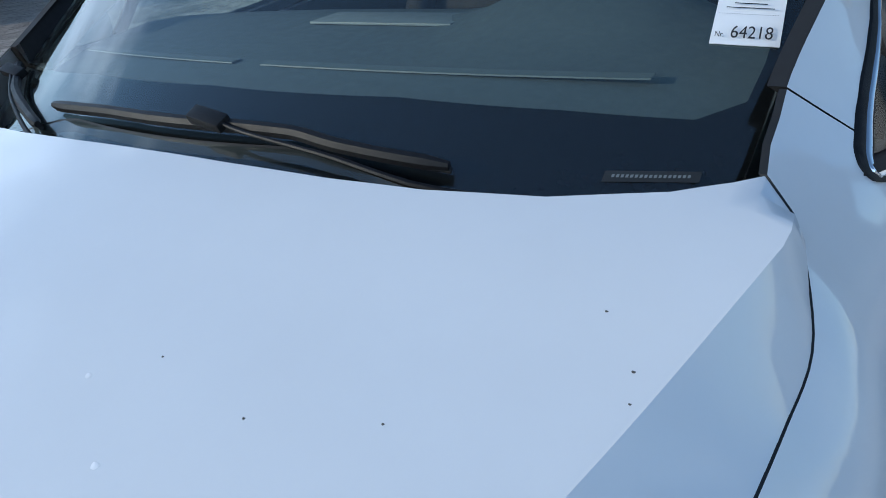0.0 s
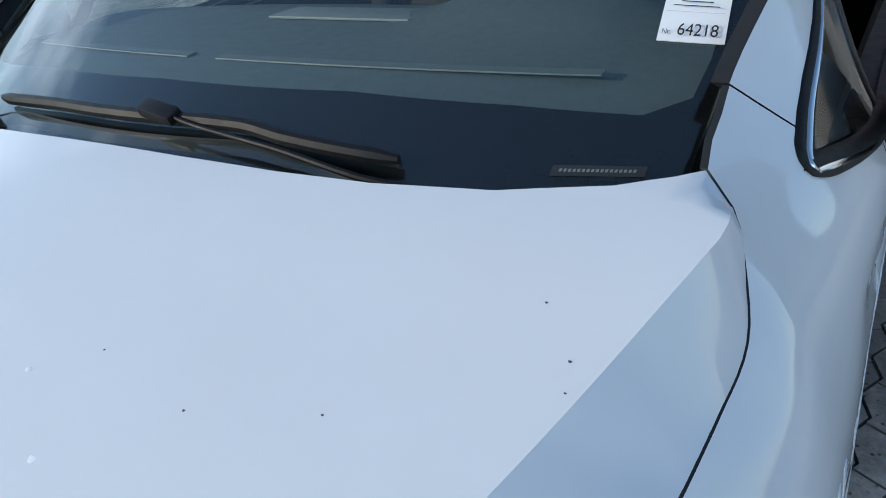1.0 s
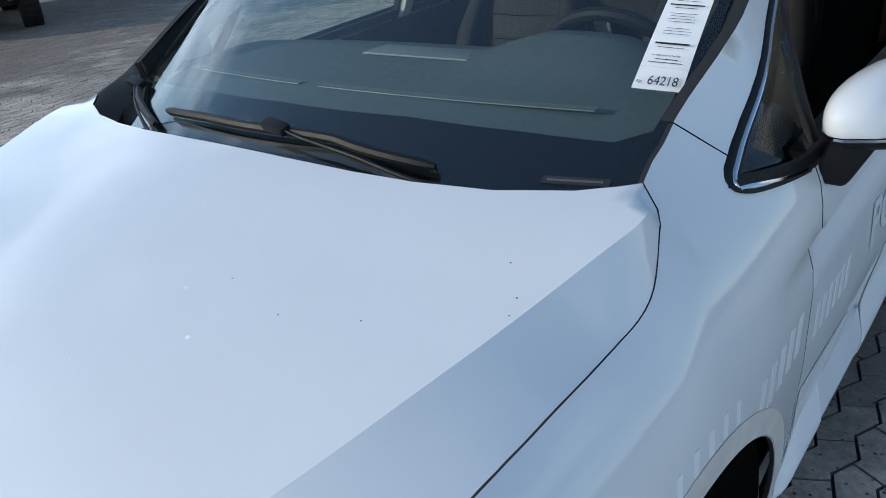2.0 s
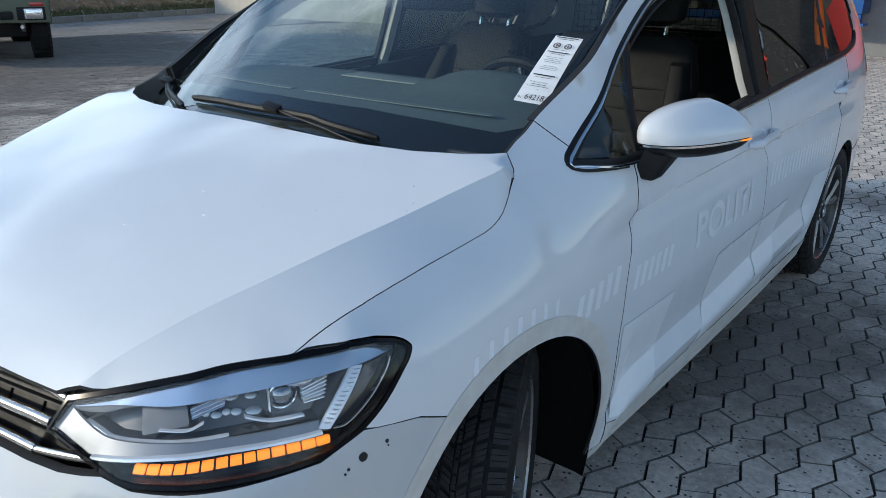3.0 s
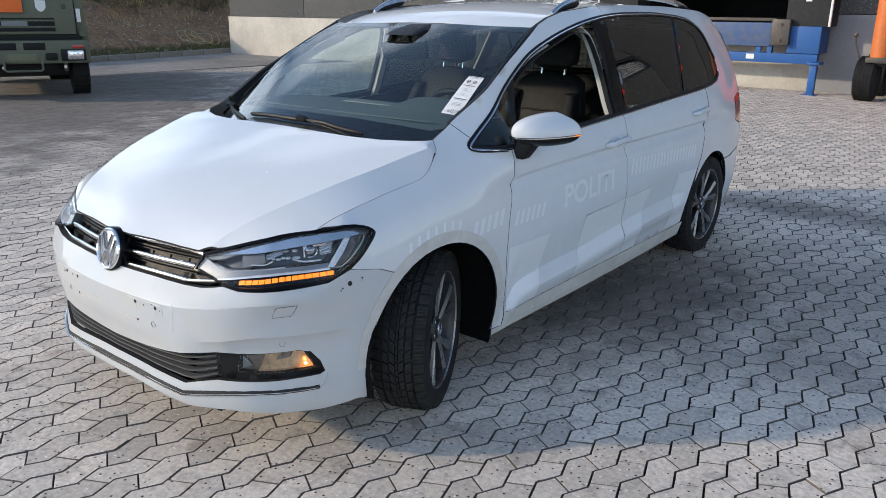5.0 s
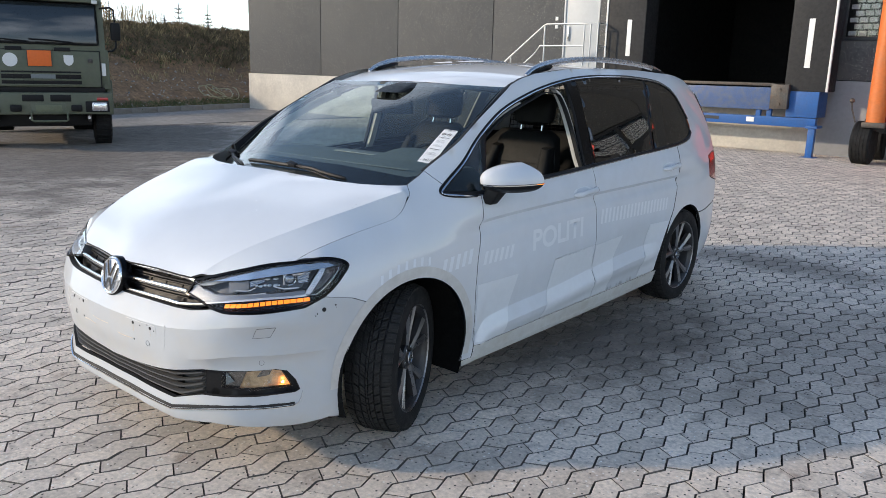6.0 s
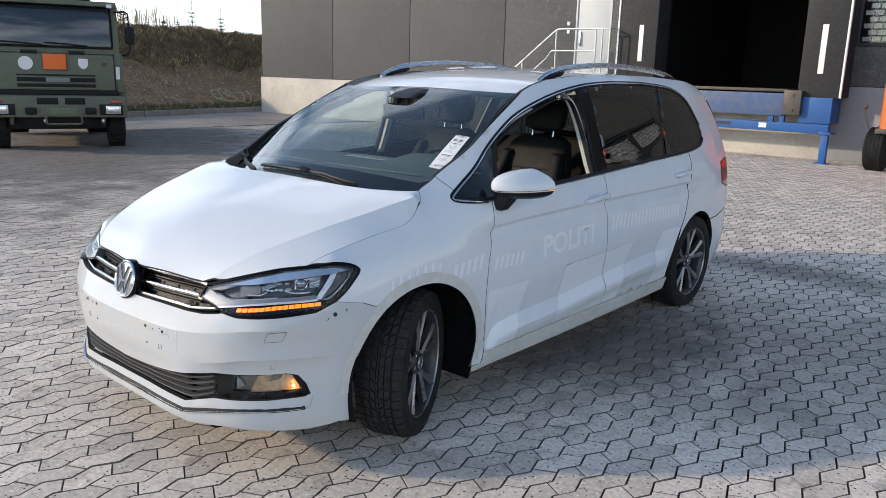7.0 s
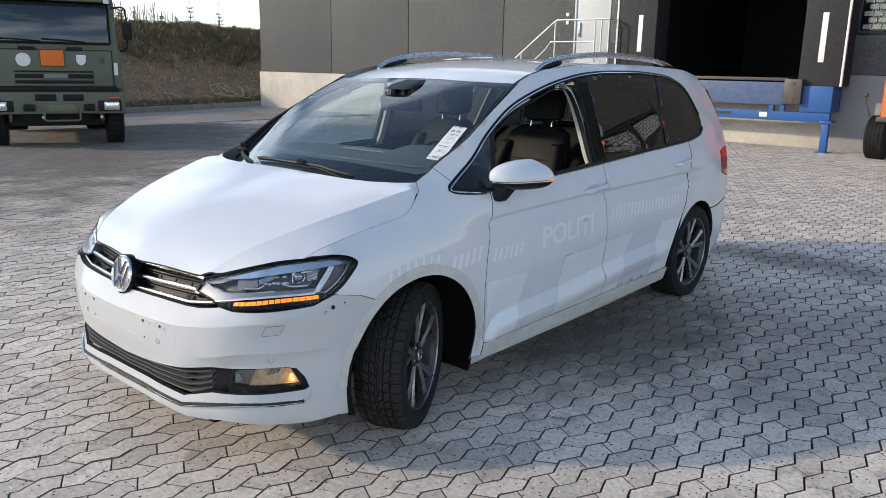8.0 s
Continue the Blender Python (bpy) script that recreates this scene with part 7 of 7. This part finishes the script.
    for cx, cy, cz, w, d, t in rows:
        ring = []
        for a in [2 * math.pi * i / 20 for i in range(20)]:
            c, s = math.cos(a), math.sin(a)
            u, v = math.copysign(abs(c) ** .45, c) * w, math.copysign(abs(s) ** .6, s) * d
            ring.append(bm.verts.new((cx + u, cy + v * math.cos(t), cz + v * math.sin(t))))
        rings.append(ring)
    for a, b in zip(rings, rings[1:]):
        for k in range(20):
            bm.faces.new((a[k], a[(k + 1) % 20], b[(k + 1) % 20], b[k]))
    bm.faces.new(rings[0][::-1])
    bm.faces.new(rings[-1])


for x in (.36, -.36):
    bm = bmesh.new()
    cushion(bm, [(x, .92, .60, .22, .03, 1.2), (x, .95, .66, .25, .06, 1.2), (x, 1.15, .66, .26, .07, 1.5), (x, 1.42, .64, .25, .07, 1.6), (x, 1.46, .62, .2, .03, 1.6)])
    seat = part("front_seat", bm, LEATHER, car, "black leather front seat")
    bm = bmesh.new()
    cushion(bm, [(x, 1.40, .58, .20, .05, .2), (x, 1.44, .66, .25, .075, .2), (x, 1.50, .85, .255, .075, .2), (x, 1.55, 1.07, .24, .065, .2), (x, 1.59, 1.19, .205, .055, .2), (x, 1.60, 1.23, .15, .03, .2)])
    back = part("backrest", bm, LEATHER, seat)
    for k, z in enumerate((.72, .80, .88, .96, 1.04)):
        bm = bmesh.new()
        tube(bm, [(x - .15, 1.372 + (z - .6) * .27, z), (x, 1.366 + (z - .6) * .27, z), (x + .15, 1.372 + (z - .6) * .27, z)], .008, 6)
        part("seam_roll", bm, LEATHER, seat)
    for s in (-1, 1):
        bm = bmesh.new()
        cushion(bm, [(x + s * .2, 1.34, .66, .035, .05, .2), (x + s * .215, 1.40, .80, .045, .07, .2), (x + s * .205, 1.46, 1.0, .04, .06, .2), (x + s * .18, 1.52, 1.14, .03, .04, .2)])
        part("bolster", bm, LEATHER, seat)
        bm = bmesh.new()
        tube(bm, [(x + s * .075, 1.60, 1.20), (x + s * .075, 1.62, 1.30)], .007, 8)
        part("headrest_post", bm, CHROME, seat)
    bm = bmesh.new()
    cushion(bm, [(x, 1.63, 1.262, .08, .03, .1), (x, 1.63, 1.285, .13, .05, .1), (x, 1.635, 1.36, .14, .055, .1), (x, 1.65, 1.42, .13, .045, .1), (x, 1.655, 1.445, .09, .025, .1)])
    part("headrest", bm, LEATHER, seat)
bm = bmesh.new()
cushion(bm, [(0, 2.25, .55, .6, .05, .2), (0, 2.32, .7, .62, .07, .2), (0, 2.45, 1.05, .6, .06, .2), (0, 2.5, 1.15, .5, .03, .2)])
part("rear_seat", bm, LEATHER, car, "dark rear bench backrest")
# wire partition before the boot
bm = bmesh.new()
for i in range(29):
    x = -.56 + i * .04
    tube(bm, [(x, 2.72, 1.0), (x, 2.75, 1.48)], .0018, 4)
for j in range(13):
    z = 1.0 + j * .04
    tube(bm, [(-.58, 2.72 + .03 * j / 12, z), (.58, 2.72 + .03 * j / 12, z)], .0018, 4)
tube(bm, [(-.60, 2.72, .98), (.60, 2.72, .98), (.57, 2.75, 1.50), (-.57, 2.75, 1.50)], .010, 8, closed=True)
part("wire_partition", bm, BLACK, car, "wire mesh cargo partition behind the rear seats")
# trims: floor, headlining, pillars, door cards
bm = bmesh.new()
box(bm, -.80, .80, .45, 3.4, .26, .32, .02)
part("cabin_floor", bm, PLASTIC, car, "dark carpeted cabin floor")
bm = bmesh.new()
sheet(bm, lambda x, y, out=0.0: roof(x, y, out - .045), rounded([(.56, .96), (.575, 1.2), (.575, 2.9), (.5, 3.3), (-.5, 3.3), (-.575, 2.9), (-.575, 1.2), (-.56, .96)], .08), .1, 0)
part("headlining", bm, GREYTRIM, car, "grey headlining")
for side in (1, -1):
    CARD = [(2.02, .32), (2.03, 1.0), (3.03, 1.045), (4.15, 1.095), (4.9, 1.10), (4.9, .62), (4.75, .6)] + arc(4.36, .325, .42, 45, 180, 14) + [(3.9, .30)]
    panel("door_card", deeper(.07), rounded(CARD, .06), PLASTIC, car, "dark inner door trim", side, .08, 0)
    bm = bmesh.new()
    strip(bm, deeper(.035), along([(2.02, 1.012), (2.5, 1.034), (3.0, 1.058), (3.6, 1.085), (4.15, 1.11)], 40), .03, .03, 0, side)
    part("window_channel", bm, BLACK, car)
    bm = bmesh.new()
    strip(bm, deeper(.06), along([(2.97, 1.03), (2.97, 1.2), (2.965, 1.35), (2.94, 1.46), (2.86, 1.50), (2.7, 1.48), (2.5, 1.425)], 30), .05, .03, 0, side, (.9, -.45))
    part("b_pillar_trim", bm, LIGHTTRIM, car, "light grey pillar trim with a raised seal")
    bm = bmesh.new()
    strip(bm, deeper(.03), along([(2.945, 1.03), (2.945, 1.2), (2.935, 1.36), (2.90, 1.46), (2.80, 1.47), (2.6, 1.42), (2.38, 1.35), (2.16, 1.24)], 30), .016, .02, 0, side, (.9, -.45))
    part("door_seal", bm, BLACK, car)
    bm = bmesh.new()
    strip(bm, deeper(.045), along([(1.86, 1.08), (2.0, 1.17), (2.2, 1.28), (2.4, 1.37), (2.56, 1.42)], 20), .05, .02, 0, side, (-.5, .8))
    part("a_pillar_trim", bm, LIGHTTRIM, car, "light grey front pillar trim")
    bm = bmesh.new()
    strip(bm, deeper(.05), along([(4.05, 1.1), (4.1, 1.3), (4.15, 1.5)], 10), .12, .02, 0, side, (1, 0))
    part("c_pillar_trim", bm, GREYTRIM, car)
# camera housing and inside mirror
bm = bmesh.new()
cushion(bm, [(0, .74, 1.455, .03, .02, 0), (0, .75, 1.45, .10, .06, 0), (0, .82, 1.475, .10, .06, 0), (0, .88, 1.50, .06, .03, 0)])
housing = part("camera_housing", bm, BLACK, car, "black camera housing behind the windscreen")
bm = bmesh.new()
box(bm, -.13, .13, -.016, .016, -.043, .043, .022, pose(.03, .72, 1.375, 12, 0, 12))
tube(bm, [(.02, .77, 1.40), (0, .78, 1.46)], .012, 8)
part("inside_mirror", bm, BLACK, car, "black inside mirror")

# ---- sale slip inside the windscreen, with its print ----
def slip(u, v, out=-.010):
    """u across 0..1, v up 0..1 on the slip."""
    a, b, c, d = (.630, .181), (.703, .165), (.682, .462), (.611, .474)
    x = (a[0] * (1 - u) + b[0] * u) * (1 - v) + (d[0] * (1 - u) + c[0] * u) * v
    w = (a[1] * (1 - u) + b[1] * u) * (1 - v) + (d[1] * (1 - u) + c[1] * u) * v
    return windscreen(x, w, out + .012)


bm = bmesh.new()
sheet(bm, lambda u, v, out=0.0: slip(u, v, -.010 + out), rounded([(0, 0), (1, 0), (1, 1), (0, 1)], .1), .1, .001, rim=0)
paper = part("sale_slip", bm, PAPER, car, "long white printed sale slip behind the windscreen", smooth=False)
lettering("slip_number", "64218", 1.0, lambda u, v: slip(.28 + u * .245, .028 + v * .105, -.007), INK, paper, "printed lot number")
lettering("slip_text", "Nr.", 1.0, lambda u, v: slip(.06 + u * .10, .030 + v * .045, -.007), INK, paper)
lettering("slip_text", "For salg af materiel kontakt:", 1.0, lambda u, v: slip(.16 + u * .053, .265 + v * .024, -.007), INK, paper)


def print_bar(u0, u1, v0, v1):
    bm = bmesh.new()
    v0, v1 = v0 + (v1 - v0) * .2, v1 - (v1 - v0) * .2
    bm.faces.new([bm.verts.new(slip(u, v, -.0065)) for u, v in ((u0, v0), (u1, v0), (u1, v1), (u0, v1))])
    SHEETS.add("print_bar")
    part("print_bar", bm, INK, paper, smooth=False)


for u0, u1, v0, v1 in ((.26, .74, .232, .242), (.15, .85, .205, .214), (.10, .90, .955, .975), (.2, .8, .93, .938), (.12, .88, .715, .735), (.25, .75, .692, .70), (.14, .86, .36, .385), (.22, .78, .335, .342),
                       (.2, .8, .64, .646), (.24, .76, .615, .621), (.18, .82, .59, .596), (.22, .8, .565, .571), (.26, .74, .505, .511), (.2, .8, .48, .486), (.2, .8, .455, .461), (.25, .75, .76, .766)):
    print_bar(u0, u1, v0, v1)
for k in range(24):
    print_bar(.06 + k * .037, .074 + k * .037, .168, .172)
for cu in (.3, .7):
    bm = bmesh.new()
    n = 20
    o, i2 = [bm.verts.new(slip(cu + .13 * math.cos(2 * math.pi * k / n), .83 + .042 * math.sin(2 * math.pi * k / n), -.0065)) for k in range(n)], [bm.verts.new(slip(cu + .09 * math.cos(2 * math.pi * k / n), .83 + .03 * math.sin(2 * math.pi * k / n), -.0065)) for k in range(n)]
    for k in range(n):
        bm.faces.new((o[k], o[(k + 1) % n], i2[(k + 1) % n], i2[k]))
    SHEETS.add("print_ring")
    part("print_ring", bm, INK, paper, smooth=False)
    print_bar(cu - .1, cu + .1, .825, .835)
    print_bar(cu - .02, cu + .02, .795, .865)
# chassis number strip at the foot of the windscreen, as plain marks
SHEETS.update(("chassis_plate", "chassis_mark"))
bm = bmesh.new()
bm.faces.new([bm.verts.new(windscreen(x, -.023 - .147 * (x - .58) + dv, .0012)) for x, dv in ((.572, -.008), (.664, -.008), (.664, .008), (.572, .008))])
plate = part("chassis_plate", bm, PLASTIC, car, "dark strip at the foot of the windscreen", smooth=False)
for k in range(17):
    x = .580 + k * .0045
    bm = bmesh.new()
    bm.faces.new([bm.verts.new(windscreen(x + dx, -.023 - .147 * (x - .58) + dv, .002)) for dx, dv in ((0, -.0022), (.0028, -.0022), (.0028, .0022), (0, .0022))])
    part("chassis_mark", bm, GREYTRIM, plate, smooth=False)

# ---- paving: interlocking zigzag stones, each with its own edges ----
PAVER = material("concrete_paver", (.74, .645, .55), .88, vary=.26, grain=48, bump=.7, bump_scale=140, stains=((.48, .42, .36), .42), stain_scale=.55, random=.0)


def paver_look(m, source):
    """Tone that varies from stone to stone, with specks of pale and dark grit."""
    nt = m.node_tree
    b = nt.nodes["Principled BSDF"]
    old = b.inputs["Base Color"].links[0].from_socket
    src = nt.nodes.new("ShaderNodeObjectInfo").outputs["Random"] if source == "object" else nt.nodes.new("ShaderNodeNewGeometry").outputs["Random Per Island"]
    mr = nt.nodes.new("ShaderNodeMapRange")
    mr.inputs[3].default_value, mr.inputs[4].default_value = .82, 1.16
    nt.links.new(src, mr.inputs[0])
    hs = nt.nodes.new("ShaderNodeHueSaturation")
    nt.links.new(mr.outputs[0], hs.inputs["Value"])
    nt.links.new(old, hs.inputs["Color"])
    geo = nt.nodes.new("ShaderNodeNewGeometry")
    vor = nt.nodes.new("ShaderNodeTexVoronoi")
    vor.inputs["Scale"].default_value = 60
    nt.links.new(geo.outputs["Position"], vor.inputs["Vector"])
    sep = nt.nodes.new("ShaderNodeSeparateColor")
    nt.links.new(vor.outputs["Color"], sep.inputs[0])
    dark = nt.nodes.new("ShaderNodeMapRange")
    dark.inputs[1].default_value, dark.inputs[2].default_value = .80, .83
    nt.links.new(sep.outputs[0], dark.inputs[0])
    near = nt.nodes.new("ShaderNodeMapRange")
    near.inputs[1].default_value, near.inputs[2].default_value, near.inputs[3].default_value, near.inputs[4].default_value = .20, .38, 1, 0
    nt.links.new(vor.outputs["Distance"], near.inputs[0])
    mul = nt.nodes.new("ShaderNodeMath")
    mul.operation = "MULTIPLY"
    nt.links.new(dark.outputs[0], mul.inputs[0])
    nt.links.new(near.outputs[0], mul.inputs[1])
    mx = nt.nodes.new("ShaderNodeMix")
    mx.data_type = "RGBA"
    mx.inputs["B"].default_value = (.035, .032, .03, 1)
    nt.links.new(mul.outputs[0], mx.inputs["Factor"])
    nt.links.new(hs.outputs["Color"], mx.inputs["A"])
    nt.links.new(mx.outputs["Result"], b.inputs["Base Color"])
    pale = nt.nodes.new("ShaderNodeMapRange")
    pale.inputs[1].default_value, pale.inputs[2].default_value = .86, .88
    nt.links.new(sep.outputs[1], pale.inputs[0])
    grit = nt.nodes.new("ShaderNodeMath")
    grit.operation = "MULTIPLY"
    nt.links.new(pale.outputs[0], grit.inputs[0])
    nt.links.new(near.outputs[0], grit.inputs[1])
    light = nt.nodes.new("ShaderNodeMix")
    light.data_type = "RGBA"
    light.inputs["B"].default_value = (.88, .85, .80, 1)
    nt.links.new(grit.outputs[0], light.inputs["Factor"])
    nt.links.new(mx.outputs["Result"], light.inputs["A"])
    mx = light
    # dark oily patches, and a scatter of rust-brown spots
    col = mx.outputs["Result"]
    for scale, lo, hi, tone, much in ((1.3, .54, .66, (.13, .115, .10), .20), (6.5, .57, .66, (.08, .07, .062), .32), (3.1, .60, .68, (.17, .085, .05), .45), (22.0, .60, .68, (.07, .062, .055), .36)):
        nz = nt.nodes.new("ShaderNodeTexNoise")
        nz.inputs["Scale"].default_value, nz.inputs["Detail"].default_value, nz.inputs["Roughness"].default_value = scale, 8.0, .62
        cut = nt.nodes.new("ShaderNodeMapRange")
        cut.inputs[1].default_value, cut.inputs[2].default_value, cut.inputs[4].default_value = lo, hi, much
        nt.links.new(nz.outputs["Fac"], cut.inputs[0])
        lay = nt.nodes.new("ShaderNodeMix")
        lay.data_type = "RGBA"
        lay.inputs["B"].default_value = (*tone, 1)
        nt.links.new(cut.outputs[0], lay.inputs["Factor"])
        nt.links.new(col, lay.inputs["A"])
        col = lay.outputs["Result"]
    # oily stains, and the shade beside the car put into the stones' colour
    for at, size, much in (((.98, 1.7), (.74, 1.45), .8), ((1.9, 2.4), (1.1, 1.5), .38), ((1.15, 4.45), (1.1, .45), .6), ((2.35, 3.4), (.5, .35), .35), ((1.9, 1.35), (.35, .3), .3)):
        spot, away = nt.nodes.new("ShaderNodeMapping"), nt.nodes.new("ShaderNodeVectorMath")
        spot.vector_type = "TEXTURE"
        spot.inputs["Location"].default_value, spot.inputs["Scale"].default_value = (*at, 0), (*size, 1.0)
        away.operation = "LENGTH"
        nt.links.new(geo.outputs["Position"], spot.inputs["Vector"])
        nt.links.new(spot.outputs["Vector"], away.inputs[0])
        ragged, reach, fade, stain_shade = nt.nodes.new("ShaderNodeTexNoise"), nt.nodes.new("ShaderNodeMath"), nt.nodes.new("ShaderNodeMapRange"), nt.nodes.new("ShaderNodeMix")
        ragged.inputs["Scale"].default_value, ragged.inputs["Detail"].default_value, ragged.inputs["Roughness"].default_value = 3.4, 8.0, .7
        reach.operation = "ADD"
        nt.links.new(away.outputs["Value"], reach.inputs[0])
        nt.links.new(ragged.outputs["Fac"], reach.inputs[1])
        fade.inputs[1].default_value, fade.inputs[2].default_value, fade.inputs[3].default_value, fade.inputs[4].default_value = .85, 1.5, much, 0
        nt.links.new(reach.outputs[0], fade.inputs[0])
        stain_shade.data_type = "RGBA"
        stain_shade.inputs["B"].default_value = (.075, .062, .053, 1)
        nt.links.new(fade.outputs[0], stain_shade.inputs["Factor"])
        nt.links.new(col, stain_shade.inputs["A"])
        col = stain_shade.outputs["Result"]
    # a broad wet patch before the lorry, with the shade there painted in
    place = nt.nodes.new("ShaderNodeMapping")
    place.vector_type = "TEXTURE"
    place.inputs["Location"].default_value, place.inputs["Rotation"].default_value, place.inputs["Scale"].default_value = (-13.0, 5.2, 0), (0, 0, radians(-32.6)), (10.0, 4.2, 1.0)
    nt.links.new(geo.outputs["Position"], place.inputs["Vector"])
    far = nt.nodes.new("ShaderNodeVectorMath")
    far.operation = "LENGTH"
    nt.links.new(place.outputs["Vector"], far.inputs[0])
    rough_edge = nt.nodes.new("ShaderNodeTexNoise")
    rough_edge.inputs["Scale"].default_value, rough_edge.inputs["Detail"].default_value = 1.7, 9.0
    total = nt.nodes.new("ShaderNodeMath")
    total.operation = "ADD"
    nt.links.new(far.outputs["Value"], total.inputs[0])
    nt.links.new(rough_edge.outputs["Fac"], total.inputs[1])
    wet_shade = nt.nodes.new("ShaderNodeMapRange")
    wet_shade.inputs[1].default_value, wet_shade.inputs[2].default_value, wet_shade.inputs[3].default_value, wet_shade.inputs[4].default_value = 1.1, 1.6, .75, 0
    nt.links.new(total.outputs[0], wet_shade.inputs[0])
    lay = nt.nodes.new("ShaderNodeMix")
    lay.data_type = "RGBA"
    lay.inputs["B"].default_value = (.07, .06, .053, 1)
    nt.links.new(wet_shade.outputs[0], lay.inputs["Factor"])
    nt.links.new(col, lay.inputs["A"])
    col = lay.outputs["Result"]
    nt.links.new(col, b.inputs["Base Color"])
    # blotches and stains follow the yard, not each stone
    for n in list(nt.nodes):
        if n.type == "TEX_NOISE":
            nt.links.new(geo.outputs["Position"], n.inputs["Vector"])
    return m


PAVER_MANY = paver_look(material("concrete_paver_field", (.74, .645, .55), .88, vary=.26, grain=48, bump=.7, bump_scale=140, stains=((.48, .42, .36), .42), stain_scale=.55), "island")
PAVER = paver_look(PAVER, "object")
# the joint lines run along LONG and follow one another by ACROSS, in metres
ORIGIN, LONG, ACROSS, AMP = Vector((1.5246, .0570)), Vector((.01472, .18786)), Vector((.10742, -.0015)), .0385
BESIDE = Vector((LONG.y, -LONG.x)).normalized()


def joint(u, j, gap=0.0):
    """A point of joint line j, u lengths along it, moved sideways by gap."""
    t = abs((u + .5) % 1.0 - .5) * 2
    return ORIGIN + LONG * u + ACROSS * j + BESIDE * (gap - AMP * t)


def stone_outline(i, j):
    """Corners of stone i in row j: the short joints lean across the zigzag, this way and that in turn."""
    low, high = (i - .135, i - .365) if j % 2 == 0 else (i + .135, i + .365)
    g, h = .0040, .0105

    def side(a, line, gap):
        b = a + 1
        us = [a + h, *[k / 2 for k in range(math.floor((a + h) * 2) + 1, math.ceil((b - h) * 2))], b - h]
        return [joint(u, line, gap) for u in us]
    return side(low, j, g) + side(high, j + 1, -g)[::-1]


NEAR = (.95, 3.05, -1.75, 1.25)
near_list, far_v, far_f, far_m = [], [], [], []
prng = random.Random(8)
for j in range(-162, 56):
    for i in range(-34, 88):
        p = joint(i, j)
        if not (-15.5 < p.x < 7.0 and -5.0 < p.y < 15.0):
            continue
        pts = stone_outline(i, j)
        c = sum(pts, Vector((0, 0))) / len(pts)
        h, tx, ty = prng.gauss(0, .0011), prng.gauss(0, .006), prng.gauss(0, .006)
        if NEAR[0] < c.x < NEAR[1] and NEAR[2] < c.y < NEAR[3] and len(near_list) < 298:
            near_list.append((c, pts, h, tx, ty, j))
            continue
        b, n = len(far_v), len(pts)
        for k in (1.0, .986):
            for q in pts:
                d = (q - c) * k
                far_v.append((c.x + d.x, c.y + d.y, h + tx * d.x + ty * d.y + (-.016 if k == 1.0 else 0)))
        far_f.append([b + n + k for k in range(n)][::-1])
        far_m += [0] + [1] * n
        far_f += [[b + k, b + (k + 1) % n, b + n + (k + 1) % n, b + n + k][::-1] for k in range(n)]
paving = thing("pavement", "weathered grey interlocking zigzag concrete paving, stained", "paving", kind="structure")
JOINT = material("joint_sand", (.022, .02, .018), .95, vary=.35, grain=20, stains=((.05, .045, .038), .5), stain_scale=2)
EDGEDIRT = material("soil_on_stone_edges", (.19, .168, .147), .95, vary=.4, grain=25, stains=((.16, .14, .12), .5), stain_scale=3)
bm = bmesh.new()
bmesh.ops.create_grid(bm, x_segments=12, y_segments=12, size=1, matrix=Matrix.Translation((-4.2, 5, -.024)) @ Matrix.Diagonal((11.4, 10.2, 1, 1)))
part("joint_sand", bm, JOINT, paving)
me = bpy.data.meshes.new("paving_field")
me.from_pydata(far_v, [], far_f)
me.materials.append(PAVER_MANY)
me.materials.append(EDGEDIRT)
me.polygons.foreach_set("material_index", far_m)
field = new("paving_field", me)
field.parent = paving
tagged(field, kind="stuff")
shared = {}
for c, pts, h, tx, ty, j in near_list:
    key = (len(pts), j % 2)
    if key not in shared:
        n = len(pts)
        vs = [((q - c).x * k, (q - c).y * k, z) for k, z in ((1.0, -.024), (1.0, -.005), (.99, -.0008), (.98, 0)) for q in pts]
        fs = [[3 * n + k for k in range(n)][::-1]] + [[r * n + k, r * n + (k + 1) % n, (r + 1) * n + (k + 1) % n, (r + 1) * n + k][::-1] for r in (0, 1, 2) for k in range(n)]
        shared[key] = bpy.data.meshes.new("paving_stone")
        shared[key].from_pydata(vs, [], fs)
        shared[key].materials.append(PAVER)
        shared[key].materials.append(EDGEDIRT)
        shared[key].polygons.foreach_set("material_index", [0] + [1] * (2 * n) + [0] * n)
    ob = new("paving_stone", shared[key])
    ob.parent = paving
    ob.matrix_basis = Matrix.Translation((c.x, c.y, h)) @ pose(0, 0, 0, math.degrees(ty), -math.degrees(tx), 0)
